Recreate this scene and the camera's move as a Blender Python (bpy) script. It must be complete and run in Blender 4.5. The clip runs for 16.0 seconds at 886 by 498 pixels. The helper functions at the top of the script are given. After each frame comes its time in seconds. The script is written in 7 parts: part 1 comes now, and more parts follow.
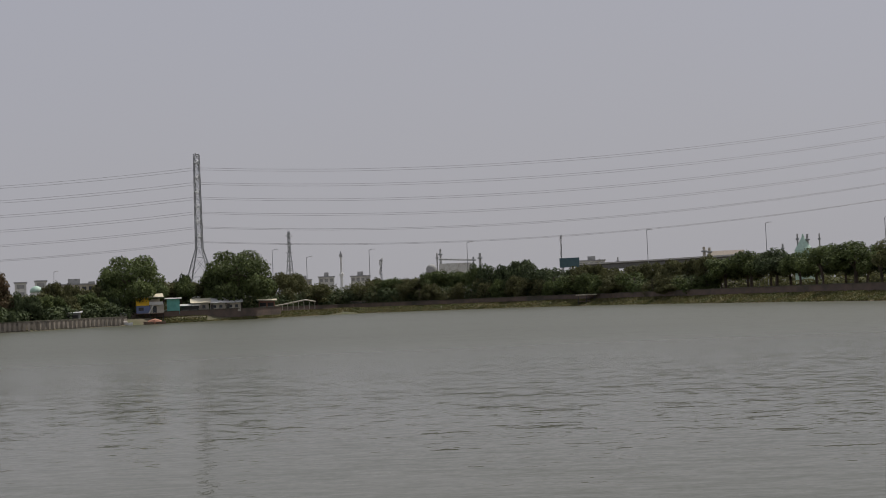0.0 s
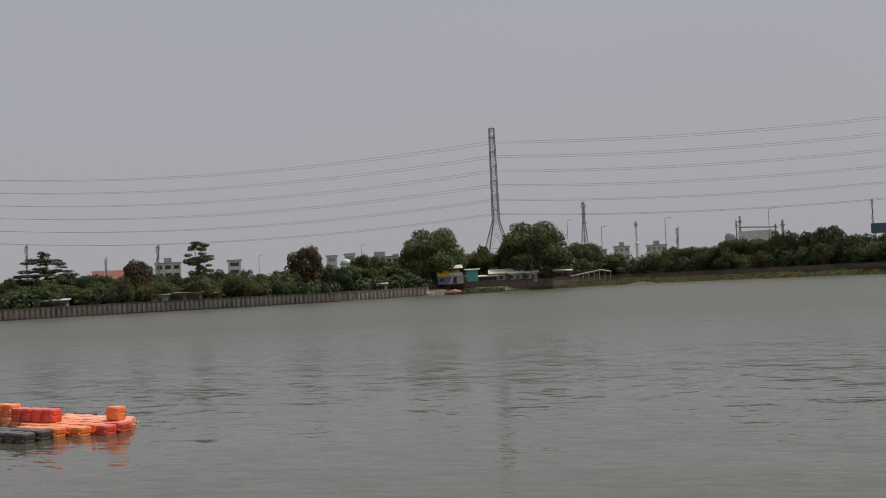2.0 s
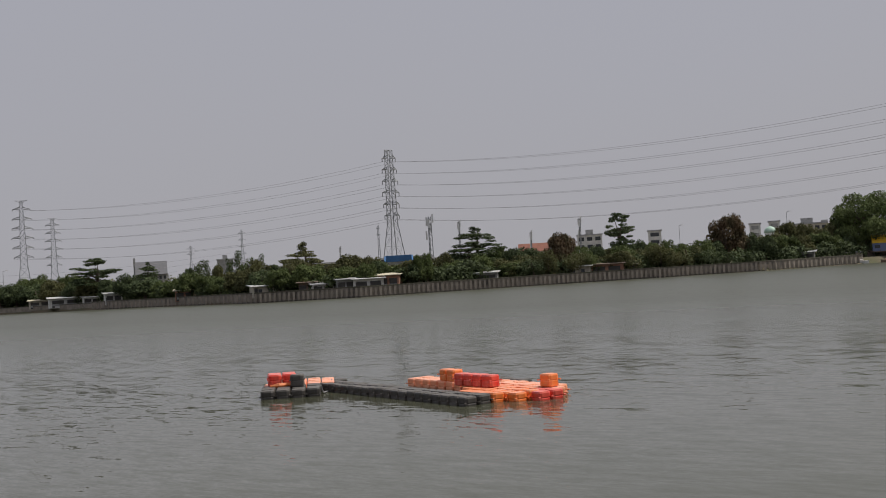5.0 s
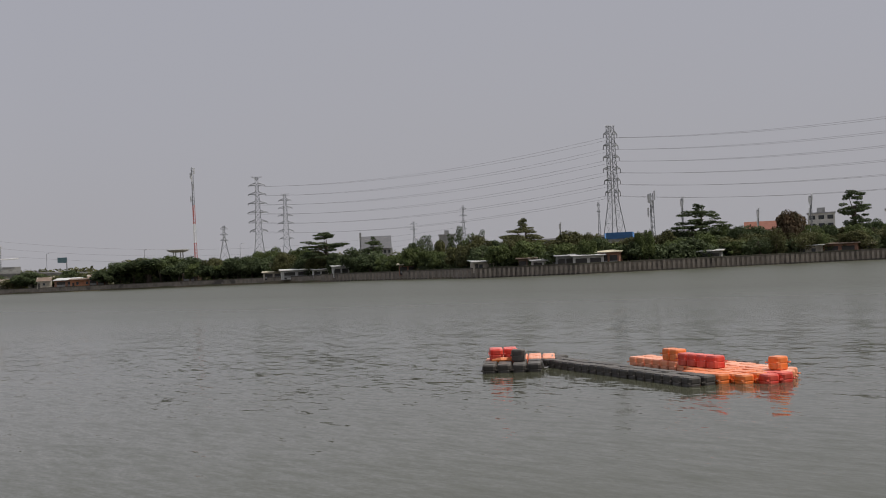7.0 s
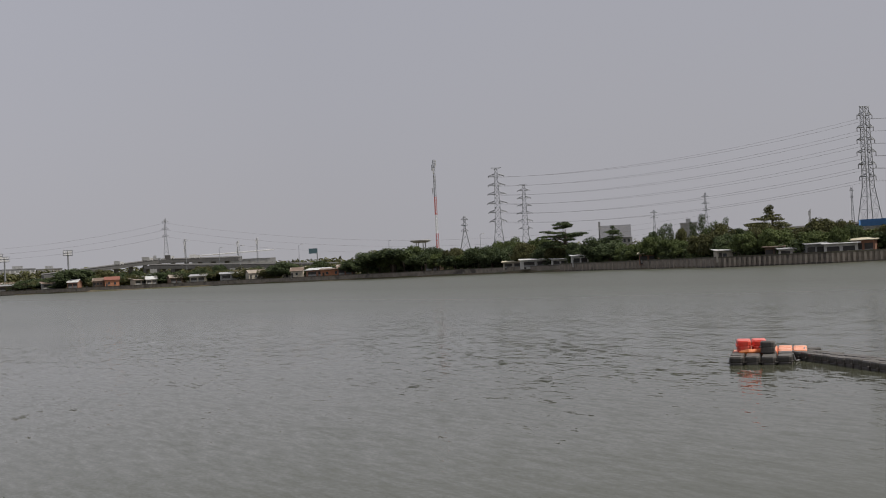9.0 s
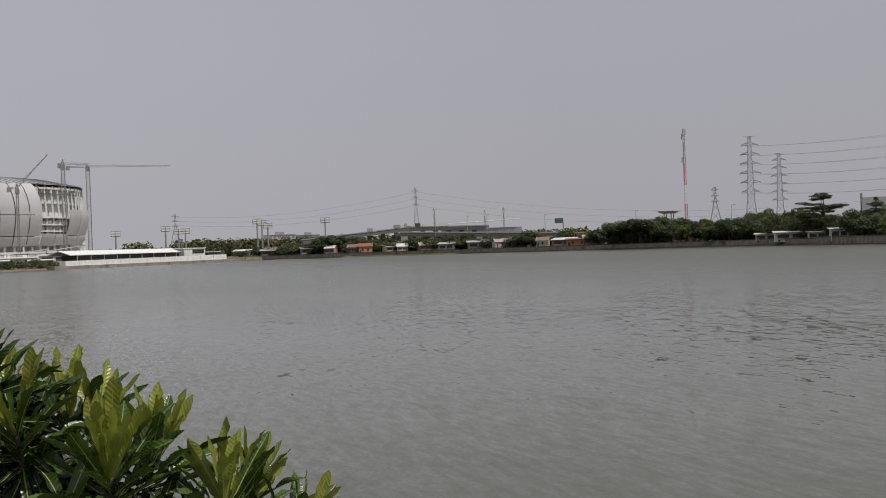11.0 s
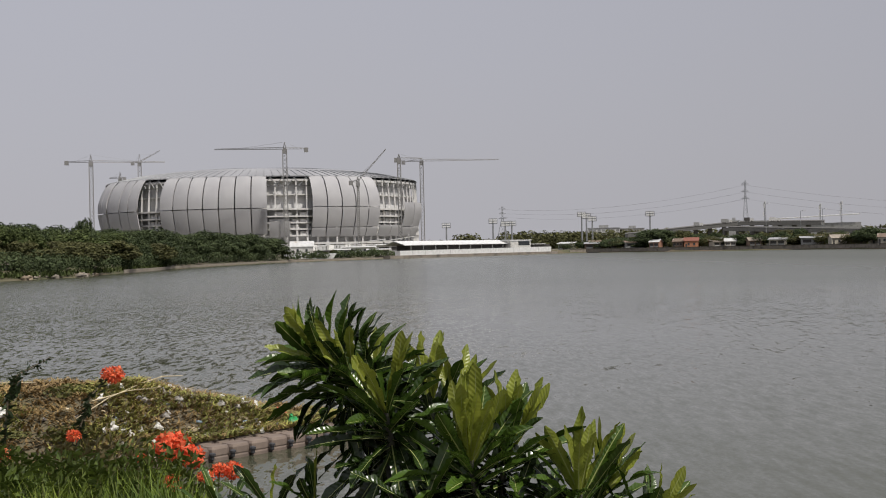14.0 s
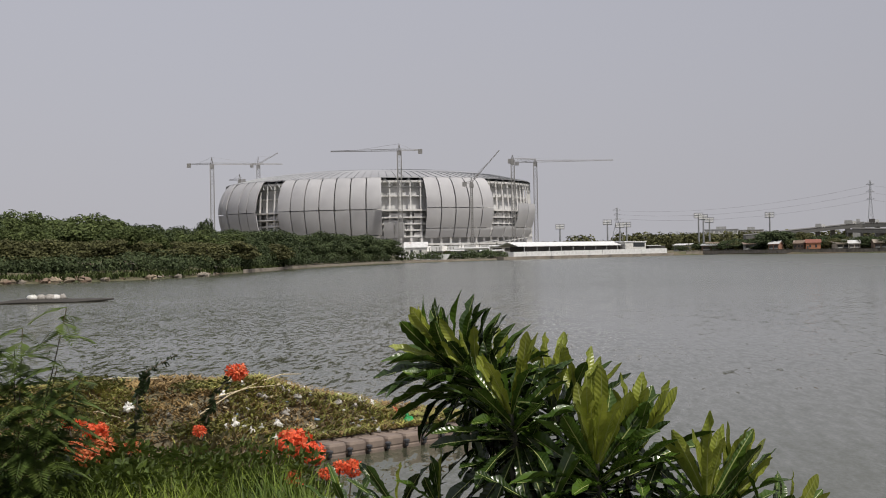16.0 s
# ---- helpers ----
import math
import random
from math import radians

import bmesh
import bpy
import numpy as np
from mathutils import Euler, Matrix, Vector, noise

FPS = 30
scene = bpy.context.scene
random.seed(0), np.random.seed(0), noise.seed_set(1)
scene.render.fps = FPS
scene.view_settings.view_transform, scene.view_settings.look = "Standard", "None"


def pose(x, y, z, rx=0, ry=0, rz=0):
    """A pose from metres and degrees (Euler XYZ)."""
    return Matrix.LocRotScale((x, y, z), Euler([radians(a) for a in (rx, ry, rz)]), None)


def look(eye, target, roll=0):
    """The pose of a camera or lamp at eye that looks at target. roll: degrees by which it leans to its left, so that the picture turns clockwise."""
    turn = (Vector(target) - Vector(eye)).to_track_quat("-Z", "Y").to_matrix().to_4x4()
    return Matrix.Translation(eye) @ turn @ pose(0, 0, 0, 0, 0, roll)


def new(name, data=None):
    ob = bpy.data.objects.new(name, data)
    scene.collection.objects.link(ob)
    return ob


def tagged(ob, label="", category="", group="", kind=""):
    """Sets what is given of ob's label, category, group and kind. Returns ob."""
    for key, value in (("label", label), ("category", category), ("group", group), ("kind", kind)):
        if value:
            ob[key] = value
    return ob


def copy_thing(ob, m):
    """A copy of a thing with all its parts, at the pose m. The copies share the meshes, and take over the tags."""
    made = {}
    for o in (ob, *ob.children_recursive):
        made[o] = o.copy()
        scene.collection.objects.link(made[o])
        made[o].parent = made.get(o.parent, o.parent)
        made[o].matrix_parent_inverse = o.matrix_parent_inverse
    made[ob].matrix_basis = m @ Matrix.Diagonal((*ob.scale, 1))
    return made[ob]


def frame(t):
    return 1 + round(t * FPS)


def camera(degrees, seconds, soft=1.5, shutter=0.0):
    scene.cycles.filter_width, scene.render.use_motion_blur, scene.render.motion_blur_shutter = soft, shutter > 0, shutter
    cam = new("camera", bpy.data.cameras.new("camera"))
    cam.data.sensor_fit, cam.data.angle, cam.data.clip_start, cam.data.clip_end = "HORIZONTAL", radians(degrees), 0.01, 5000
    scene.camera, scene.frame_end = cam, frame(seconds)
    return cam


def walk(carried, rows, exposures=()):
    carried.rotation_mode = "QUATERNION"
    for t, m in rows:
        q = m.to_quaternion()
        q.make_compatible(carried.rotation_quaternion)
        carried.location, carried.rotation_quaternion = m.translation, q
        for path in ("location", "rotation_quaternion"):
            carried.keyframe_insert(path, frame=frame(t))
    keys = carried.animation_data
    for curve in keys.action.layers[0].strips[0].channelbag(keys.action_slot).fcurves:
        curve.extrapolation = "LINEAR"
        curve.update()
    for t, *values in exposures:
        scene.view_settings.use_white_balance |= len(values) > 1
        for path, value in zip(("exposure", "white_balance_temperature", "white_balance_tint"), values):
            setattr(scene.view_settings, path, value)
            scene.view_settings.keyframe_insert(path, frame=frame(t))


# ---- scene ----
# ---- camera: one turn on the spot, held at arm's length ----
EYE_Z, ARM = 3.7, 0.45
TURN = (
    (0.0, 0.000, 2.497, -2.423),
    (0.5, 4.814, 2.223, -2.514),
    (1.0, 8.754, 2.073, -2.676),
    (1.5, 12.181, 1.813, -2.585),
    (2.0, 14.802, 1.670, -2.824),
    (2.5, 18.390, 1.465, -2.763),
    (3.0, 22.817, 1.390, -2.673),
    (3.5, 26.170, 1.324, -2.555),
    (4.0, 29.371, 1.201, -2.436),
    (4.2, 30.612, 1.299, -2.763),
    (6.3, 43.265, 0.825, -3.051),
    (6.5, 44.168, 0.797, -2.873),
    (7.0, 46.815, 0.780, -2.753),
    (7.5, 50.365, 0.791, -2.822),
    (8.0, 53.113, 0.865, -2.681),
    (8.5, 56.006, 0.772, -2.521),
    (8.7, 57.142, 0.835, -2.715),
    (10.8, 69.658, -0.154, -2.190),
    (11.0, 71.161, -0.130, -2.095),
    (11.5, 74.800, -0.066, -1.912),
    (12.0, 77.628, -0.083, -1.846),
    (12.5, 80.118, -0.182, -1.692),
    (13.0, 83.016, -0.119, -1.635),
    (13.5, 85.747, -0.096, -1.462),
    (14.0, 87.351, -0.002, -1.234),
    (14.5, 88.906, 0.028, -1.164),
    (15.0, 89.010, 0.023, -1.490),
    (15.5, 90.491, 0.071, -1.461),
    (16.0, 93.043, 0.167, -1.044),
)
cam = camera(42.52, 16.0, soft=1.0)


def eye_pose(yaw, pitch, roll):
    a, p = radians(yaw), radians(pitch)
    eye = Vector((-ARM * math.sin(a), ARM * math.cos(a), EYE_Z))
    ahead = Vector((-math.sin(a) * math.cos(p), math.cos(a) * math.cos(p), math.sin(p)))
    return look(eye, eye + ahead, roll)


walk(cam, [(t, eye_pose(y, p, r)) for t, y, p, r in TURN], exposures=((0, 0.0), (11, 0.0), (12.5, 0.03), (14.5, 0.12), (16, 0.14)))

# ---- daylight: thick haze with a veiled, high sun ----
SUN_AZ, SUN_EL = -48.0, 58.0
world = bpy.data.worlds.new("hazy_sky")
scene.world = world
world.use_nodes = True
wn, wl = world.node_tree.nodes, world.node_tree.links
wn.clear()
w_out, w_bg, w_sky = wn.new("ShaderNodeOutputWorld"), wn.new("ShaderNodeBackground"), wn.new("ShaderNodeTexSky")
w_sky.sky_type = "NISHITA"
w_sky.sun_disc = False
w_sky.sun_elevation = radians(SUN_EL)
w_sky.sun_rotation = radians(-SUN_AZ)
w_sky.air_density, w_sky.dust_density, w_sky.ozone_density = 1.0, 6.0, 1.0
w_mix, w_ramp, w_geo, w_sep = wn.new("ShaderNodeMix"), wn.new("ShaderNodeValToRGB"), wn.new("ShaderNodeTexCoord"), wn.new("ShaderNodeSeparateXYZ")
w_noise, w_add = wn.new("ShaderNodeTexNoise"), wn.new("ShaderNodeMath")
w_noise.inputs["Scale"].default_value = 2.2
w_noise.inputs["Detail"].default_value = 3.0
w_add.operation = "MULTIPLY_ADD"
w_add.inputs[1].default_value = 0.22
w_mix.data_type = "RGBA"
w_mix.inputs["Factor"].default_value = 0.92
w_ramp.color_ramp.elements[0].position, w_ramp.color_ramp.elements[0].color = 0.08, (5.6, 5.5, 5.85, 1)
w_ramp.color_ramp.elements[1].position, w_ramp.color_ramp.elements[1].color = 0.5, (5.6, 5.7, 6.55, 1)
wl.new(w_geo.outputs["Generated"], w_sep.inputs[0])
wl.new(w_geo.outputs["Generated"], w_noise.inputs["Vector"])
wl.new(w_noise.outputs["Fac"], w_add.inputs[0])
wl.new(w_sep.outputs["Z"], w_add.inputs[2])
wl.new(w_add.outputs[0], w_ramp.inputs["Fac"])
wl.new(w_sky.outputs[0], w_mix.inputs["A"])
wl.new(w_ramp.outputs["Color"], w_mix.inputs["B"])
# the haze is thinner and brighter over the building site, at a bearing of about 115 degrees
w_dot, w_gain = wn.new("ShaderNodeVectorMath"), wn.new("ShaderNodeMapRange")
w_dot.operation = "DOT_PRODUCT"
w_dot.inputs[1].default_value = (-math.sin(radians(118)), math.cos(radians(118)), 0)
w_gain.inputs["From Min"].default_value, w_gain.inputs["From Max"].default_value = 0.6, 1.0
w_gain.inputs["To Min"].default_value, w_gain.inputs["To Max"].default_value = 0.07, 0.079
wl.new(w_geo.outputs["Generated"], w_dot.inputs[0])
wl.new(w_dot.outputs["Value"], w_gain.inputs["Value"])
wl.new(w_gain.outputs[0], w_bg.inputs["Strength"])
wl.new(w_mix.outputs["Result"], w_bg.inputs["Color"])
wl.new(w_bg.outputs[0], w_out.inputs[0])
sun_data = bpy.data.lights.new("sun", "SUN")
sun_data.energy, sun_data.angle, sun_data.color = 3.4, radians(3.0), (1.0, 0.95, 0.87)
sun = new("sun", sun_data)
a0, e0 = radians(SUN_AZ), radians(SUN_EL)
sun.matrix_world = look((-50 * math.sin(a0) * math.cos(e0), 50 * math.cos(a0) * math.cos(e0), 50 * math.sin(e0)), (0, 0, 0))


# ---- materials ----
def material(name, color, rough=0.7, metal=0.0, color2=None, scale=2.0, detail=6.0, bump=0.0, bump_scale=None, island=0.0,
             obj_var=0.0, translucent=0.0, stain=None, stain_scale=0.3, stain_at=0.55, spec=0.5):
    """A surface with grain, a second colour in patches, optional stains, relief and piece-to-piece variation."""
    m = bpy.data.materials.new(name)
    m.use_nodes = True
    n, l = m.node_tree.nodes, m.node_tree.links
    b = n["Principled BSDF"]
    b.inputs["Roughness"].default_value, b.inputs["Metallic"].default_value = rough, metal
    b.inputs["Specular IOR Level"].default_value = spec
    co = n.new("ShaderNodeTexCoord")
    t = n.new("ShaderNodeTexNoise")
    t.inputs["Scale"].default_value, t.inputs["Detail"].default_value = scale, detail
    l.new(co.outputs["Object"], t.inputs["Vector"])
    mix = n.new("ShaderNodeMix")
    mix.data_type = "RGBA"
    c2 = color2 or tuple(c * 0.72 for c in color)
    mix.inputs["A"].default_value, mix.inputs["B"].default_value = (*color, 1), (*c2, 1)
    ramp = n.new("ShaderNodeMapRange")
    ramp.inputs["From Min"].default_value, ramp.inputs["From Max"].default_value = 0.35, 0.68
    l.new(t.outputs["Fac"], ramp.inputs["Value"])
    l.new(ramp.outputs[0], mix.inputs["Factor"])
    last = mix.outputs["Result"]
    if stain:
        t2 = n.new("ShaderNodeTexNoise")
        t2.inputs["Scale"].default_value, t2.inputs["Detail"].default_value = stain_scale, 5.0
        l.new(co.outputs["Object"], t2.inputs["Vector"])
        r2 = n.new("ShaderNodeMapRange")
        r2.inputs["From Min"].default_value, r2.inputs["From Max"].default_value = stain_at, stain_at + 0.14
        l.new(t2.outputs["Fac"], r2.inputs["Value"])
        m2 = n.new("ShaderNodeMix")
        m2.data_type = "RGBA"
        m2.inputs["B"].default_value = (*stain, 1)
        l.new(last, m2.inputs["A"])
        l.new(r2.outputs[0], m2.inputs["Factor"])
        last = m2.outputs["Result"]
    if island or obj_var:
        g = n.new("ShaderNodeNewGeometry")
        o = n.new("ShaderNodeObjectInfo")
        k = n.new("ShaderNodeMath")
        k.operation = "MULTIPLY_ADD"
        k.inputs[1].default_value, k.inputs[2].default_value = island, 1 - island / 2 - obj_var / 2
        l.new(g.outputs["Random Per Island"], k.inputs[0])
        k2 = n.new("ShaderNodeMath")
        k2.operation = "MULTIPLY_ADD"
        k2.inputs[1].default_value = obj_var
        l.new(o.outputs["Random"], k2.inputs[0])
        l.new(k.outputs[0], k2.inputs[2])
        h = n.new("ShaderNodeHueSaturation")
        l.new(k2.outputs[0], h.inputs["Value"])
        l.new(last, h.inputs["Color"])
        last = h.outputs["Color"]
    l.new(last, b.inputs["Base Color"])
    if bump:
        t3 = n.new("ShaderNodeTexNoise")
        t3.inputs["Scale"].default_value, t3.inputs["Detail"].default_value = bump_scale or scale * 4, 8.0
        l.new(co.outputs["Object"], t3.inputs["Vector"])
        bp = n.new("ShaderNodeBump")
        bp.inputs["Strength"].default_value, bp.inputs["Distance"].default_value = bump, 0.05
        l.new(t3.outputs["Fac"], bp.inputs["Height"])
        l.new(bp.outputs[0], b.inputs["Normal"])
    if translucent:
        tr = n.new("ShaderNodeBsdfTranslucent")
        mx = n.new("ShaderNodeMixShader")
        mx.inputs[0].default_value = translucent
        l.new(last, tr.inputs["Color"])
        l.new(b.outputs[0], mx.inputs[1])
        l.new(tr.outputs[0], mx.inputs[2])
        l.new(mx.outputs[0], n["Material Output"].inputs["Surface"])
    return m


def water_material():
    m = bpy.data.materials.new("lake_water")
    m.use_nodes = True
    n, l = m.node_tree.nodes, m.node_tree.links
    b = n["Principled BSDF"]
    b.inputs["IOR"].default_value = 1.33
    co = n.new("ShaderNodeTexCoord")
    # roughness rises away from the viewer and towards +y, fitted to the camera's view
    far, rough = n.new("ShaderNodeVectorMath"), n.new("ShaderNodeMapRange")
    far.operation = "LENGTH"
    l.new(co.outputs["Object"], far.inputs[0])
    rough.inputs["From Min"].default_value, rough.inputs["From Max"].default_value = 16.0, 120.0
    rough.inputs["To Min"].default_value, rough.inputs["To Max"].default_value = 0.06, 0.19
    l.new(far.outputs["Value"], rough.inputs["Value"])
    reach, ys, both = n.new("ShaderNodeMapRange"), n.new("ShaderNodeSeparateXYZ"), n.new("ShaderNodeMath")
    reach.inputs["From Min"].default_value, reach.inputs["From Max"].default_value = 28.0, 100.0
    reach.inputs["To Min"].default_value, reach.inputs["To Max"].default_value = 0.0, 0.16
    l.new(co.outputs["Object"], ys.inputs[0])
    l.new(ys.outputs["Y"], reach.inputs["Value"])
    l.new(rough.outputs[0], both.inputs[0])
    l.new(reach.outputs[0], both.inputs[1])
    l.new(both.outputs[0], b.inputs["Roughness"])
    silt = n.new("ShaderNodeTexNoise")
    silt.inputs["Scale"].default_value, silt.inputs["Detail"].default_value = 0.012, 4.0
    mix = n.new("ShaderNodeMix")
    mix.data_type = "RGBA"
    mix.inputs["A"].default_value, mix.inputs["B"].default_value = (0.074, 0.076, 0.05, 1), (0.062, 0.065, 0.042, 1)
    l.new(co.outputs["Object"], silt.inputs["Vector"])
    l.new(silt.outputs["Fac"], mix.inputs["Factor"])
    l.new(mix.outputs["Result"], b.inputs["Base Color"])
    # facets of small waves in two sizes, drawn out across the breeze, strong in cat's paws and weak in the calm between
    paw = n.new("ShaderNodeTexNoise")
    paw.inputs["Scale"].default_value, paw.inputs["Detail"].default_value = 0.03, 3.0
    l.new(co.outputs["Object"], paw.inputs["Vector"])
    r = n.new("ShaderNodeMapRange")
    r.inputs["From Min"].default_value, r.inputs["From Max"].default_value = 0.35, 0.65
    r.inputs["To Min"].default_value, r.inputs["To Max"].default_value = 0.45, 1.2
    l.new(paw.outputs["Fac"], r.inputs["Value"])
    # the breeze is freshest at the western shore, and weakest over the middle of the lake
    sep, west, gust = n.new("ShaderNodeSeparateXYZ"), n.new("ShaderNodeMapRange"), n.new("ShaderNodeMath")
    l.new(co.outputs["Object"], sep.inputs[0])
    west.inputs["From Min"].default_value, west.inputs["From Max"].default_value = -10.0, 110.0
    l.new(sep.outputs["Y"], west.inputs["Value"])
    fresh = n.new("ShaderNodeValToRGB")
    el = fresh.color_ramp.elements
    el[0].position, el[1].position = 0.02, 1.0
    el[0].color, el[1].color = (1.1, 1.1, 1.1, 1), (0.42, 0.42, 0.42, 1)
    for p_, v_ in ((0.125, 0.24), (0.2, 0.24), (0.3, 0.33), (0.417, 0.425)):
        el.new(p_).color = (v_, v_, v_, 1)
    l.new(west.outputs[0], fresh.inputs[0])
    gust.operation = "MULTIPLY"
    twice = n.new("ShaderNodeMath")
    twice.operation, twice.inputs[1].default_value = "MULTIPLY", 3.2
    l.new(fresh.outputs[0], twice.inputs[0])
    l.new(twice.outputs[0], gust.inputs[0])
    l.new(r.outputs[0], gust.inputs[1])
    last = None
    for size, stretch, turn, slope in ((0.75, 0.28, 76, 0.07), (1.6, 0.35, 66, 0.085), (4.6, 0.26, 70, 0.22), (13.0, 0.5, 58, 0.15)):
        mp = n.new("ShaderNodeMapping")
        mp.inputs["Rotation"].default_value[2] = radians(turn)
        mp.inputs["Scale"].default_value = (size * stretch, size, size)
        w = n.new("ShaderNodeTexNoise")
        w.inputs["Scale"].default_value, w.inputs["Detail"].default_value = 1.0, 2.0
        l.new(co.outputs["Object"], mp.inputs["Vector"])
        l.new(mp.outputs[0], w.inputs["Vector"])
        k = n.new("ShaderNodeVectorMath")
        k.operation = "MULTIPLY_ADD"
        k.inputs[1].default_value, k.inputs[2].default_value = (slope, slope, 0), (-slope / 2, -slope / 2, 0)
        l.new(w.outputs["Color"], k.inputs[0])
        if last is None:
            last = k.outputs[0]
        else:
            s = n.new("ShaderNodeVectorMath")
            l.new(last, s.inputs[0])
            l.new(k.outputs[0], s.inputs[1])
            last = s.outputs[0]
    sc, up_, nm = n.new("ShaderNodeVectorMath"), n.new("ShaderNodeVectorMath"), n.new("ShaderNodeVectorMath")
    sc.operation, nm.operation = "SCALE", "NORMALIZE"
    l.new(last, sc.inputs[0])
    l.new(gust.outputs[0], sc.inputs["Scale"])
    up_.inputs[1].default_value = (0, 0, 1)
    l.new(sc.outputs[0], up_.inputs[0])
    l.new(up_.outputs[0], nm.inputs[0])
    l.new(nm.outputs[0], b.inputs["Normal"])
    return m


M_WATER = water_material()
M_SOIL = material("dry_soil", (0.14, 0.11, 0.075), 0.95, color2=(0.07, 0.08, 0.035), scale=0.08, bump=0.4, bump_scale=1.5)
M_GRASS = material("grass", (0.095, 0.105, 0.035), 0.9, color2=(0.17, 0.145, 0.06), scale=0.25, island=0.5, translucent=0.2)
M_WEED = material("green_grass", (0.2, 0.26, 0.025), 0.65, color2=(0.06, 0.105, 0.012), scale=1.5, island=0.9, translucent=0.35)
M_CONC = material("weathered_concrete", (0.28, 0.245, 0.205), 0.9, color2=(0.18, 0.155, 0.125), scale=0.7, bump=0.3, bump_scale=4, stain=(0.09, 0.08, 0.07), stain_scale=0.25)
M_PILE = material("concrete_pile", (0.33, 0.285, 0.235), 0.9, color2=(0.21, 0.18, 0.145), scale=0.9, obj_var=0.35, bump=0.3, bump_scale=4)
M_BRICKW = material("old_brick_wall", (0.17, 0.12, 0.095), 0.92, color2=(0.11, 0.09, 0.075), scale=0.5, bump=0.4, bump_scale=5, stain=(0.07, 0.065, 0.05), stain_scale=0.12)
M_STEEL = material("galvanised_steel", (0.30, 0.31, 0.32), 0.6, 0.3, scale=0.5)
M_CABLE = material("power_cable", (0.3, 0.3, 0.31), 0.6, 0.2)
M_BARK = material("bark", (0.11, 0.085, 0.065), 0.95, scale=2, bump=0.5)
M_LEAF = {
    "dark": material("dark_foliage", (0.085, 0.108, 0.048), 0.7, color2=(0.05, 0.068, 0.033), scale=0.35, spec=0.15, island=0.9, obj_var=0.25, translucent=0.25),
    "green": material("green_foliage", (0.115, 0.142, 0.05), 0.7, color2=(0.068, 0.09, 0.034), scale=0.35, spec=0.15, island=0.9, obj_var=0.25, translucent=0.25),
    "olive": material("olive_foliage", (0.125, 0.125, 0.052), 0.75, color2=(0.075, 0.077, 0.036), scale=0.35, spec=0.15, island=0.9, obj_var=0.25, translucent=0.25),
    "brown": material("rusty_foliage", (0.13, 0.085, 0.052), 0.75, spec=0.15, color2=(0.075, 0.065, 0.035), scale=0.35, island=0.9, obj_var=0.2, translucent=0.2),
}


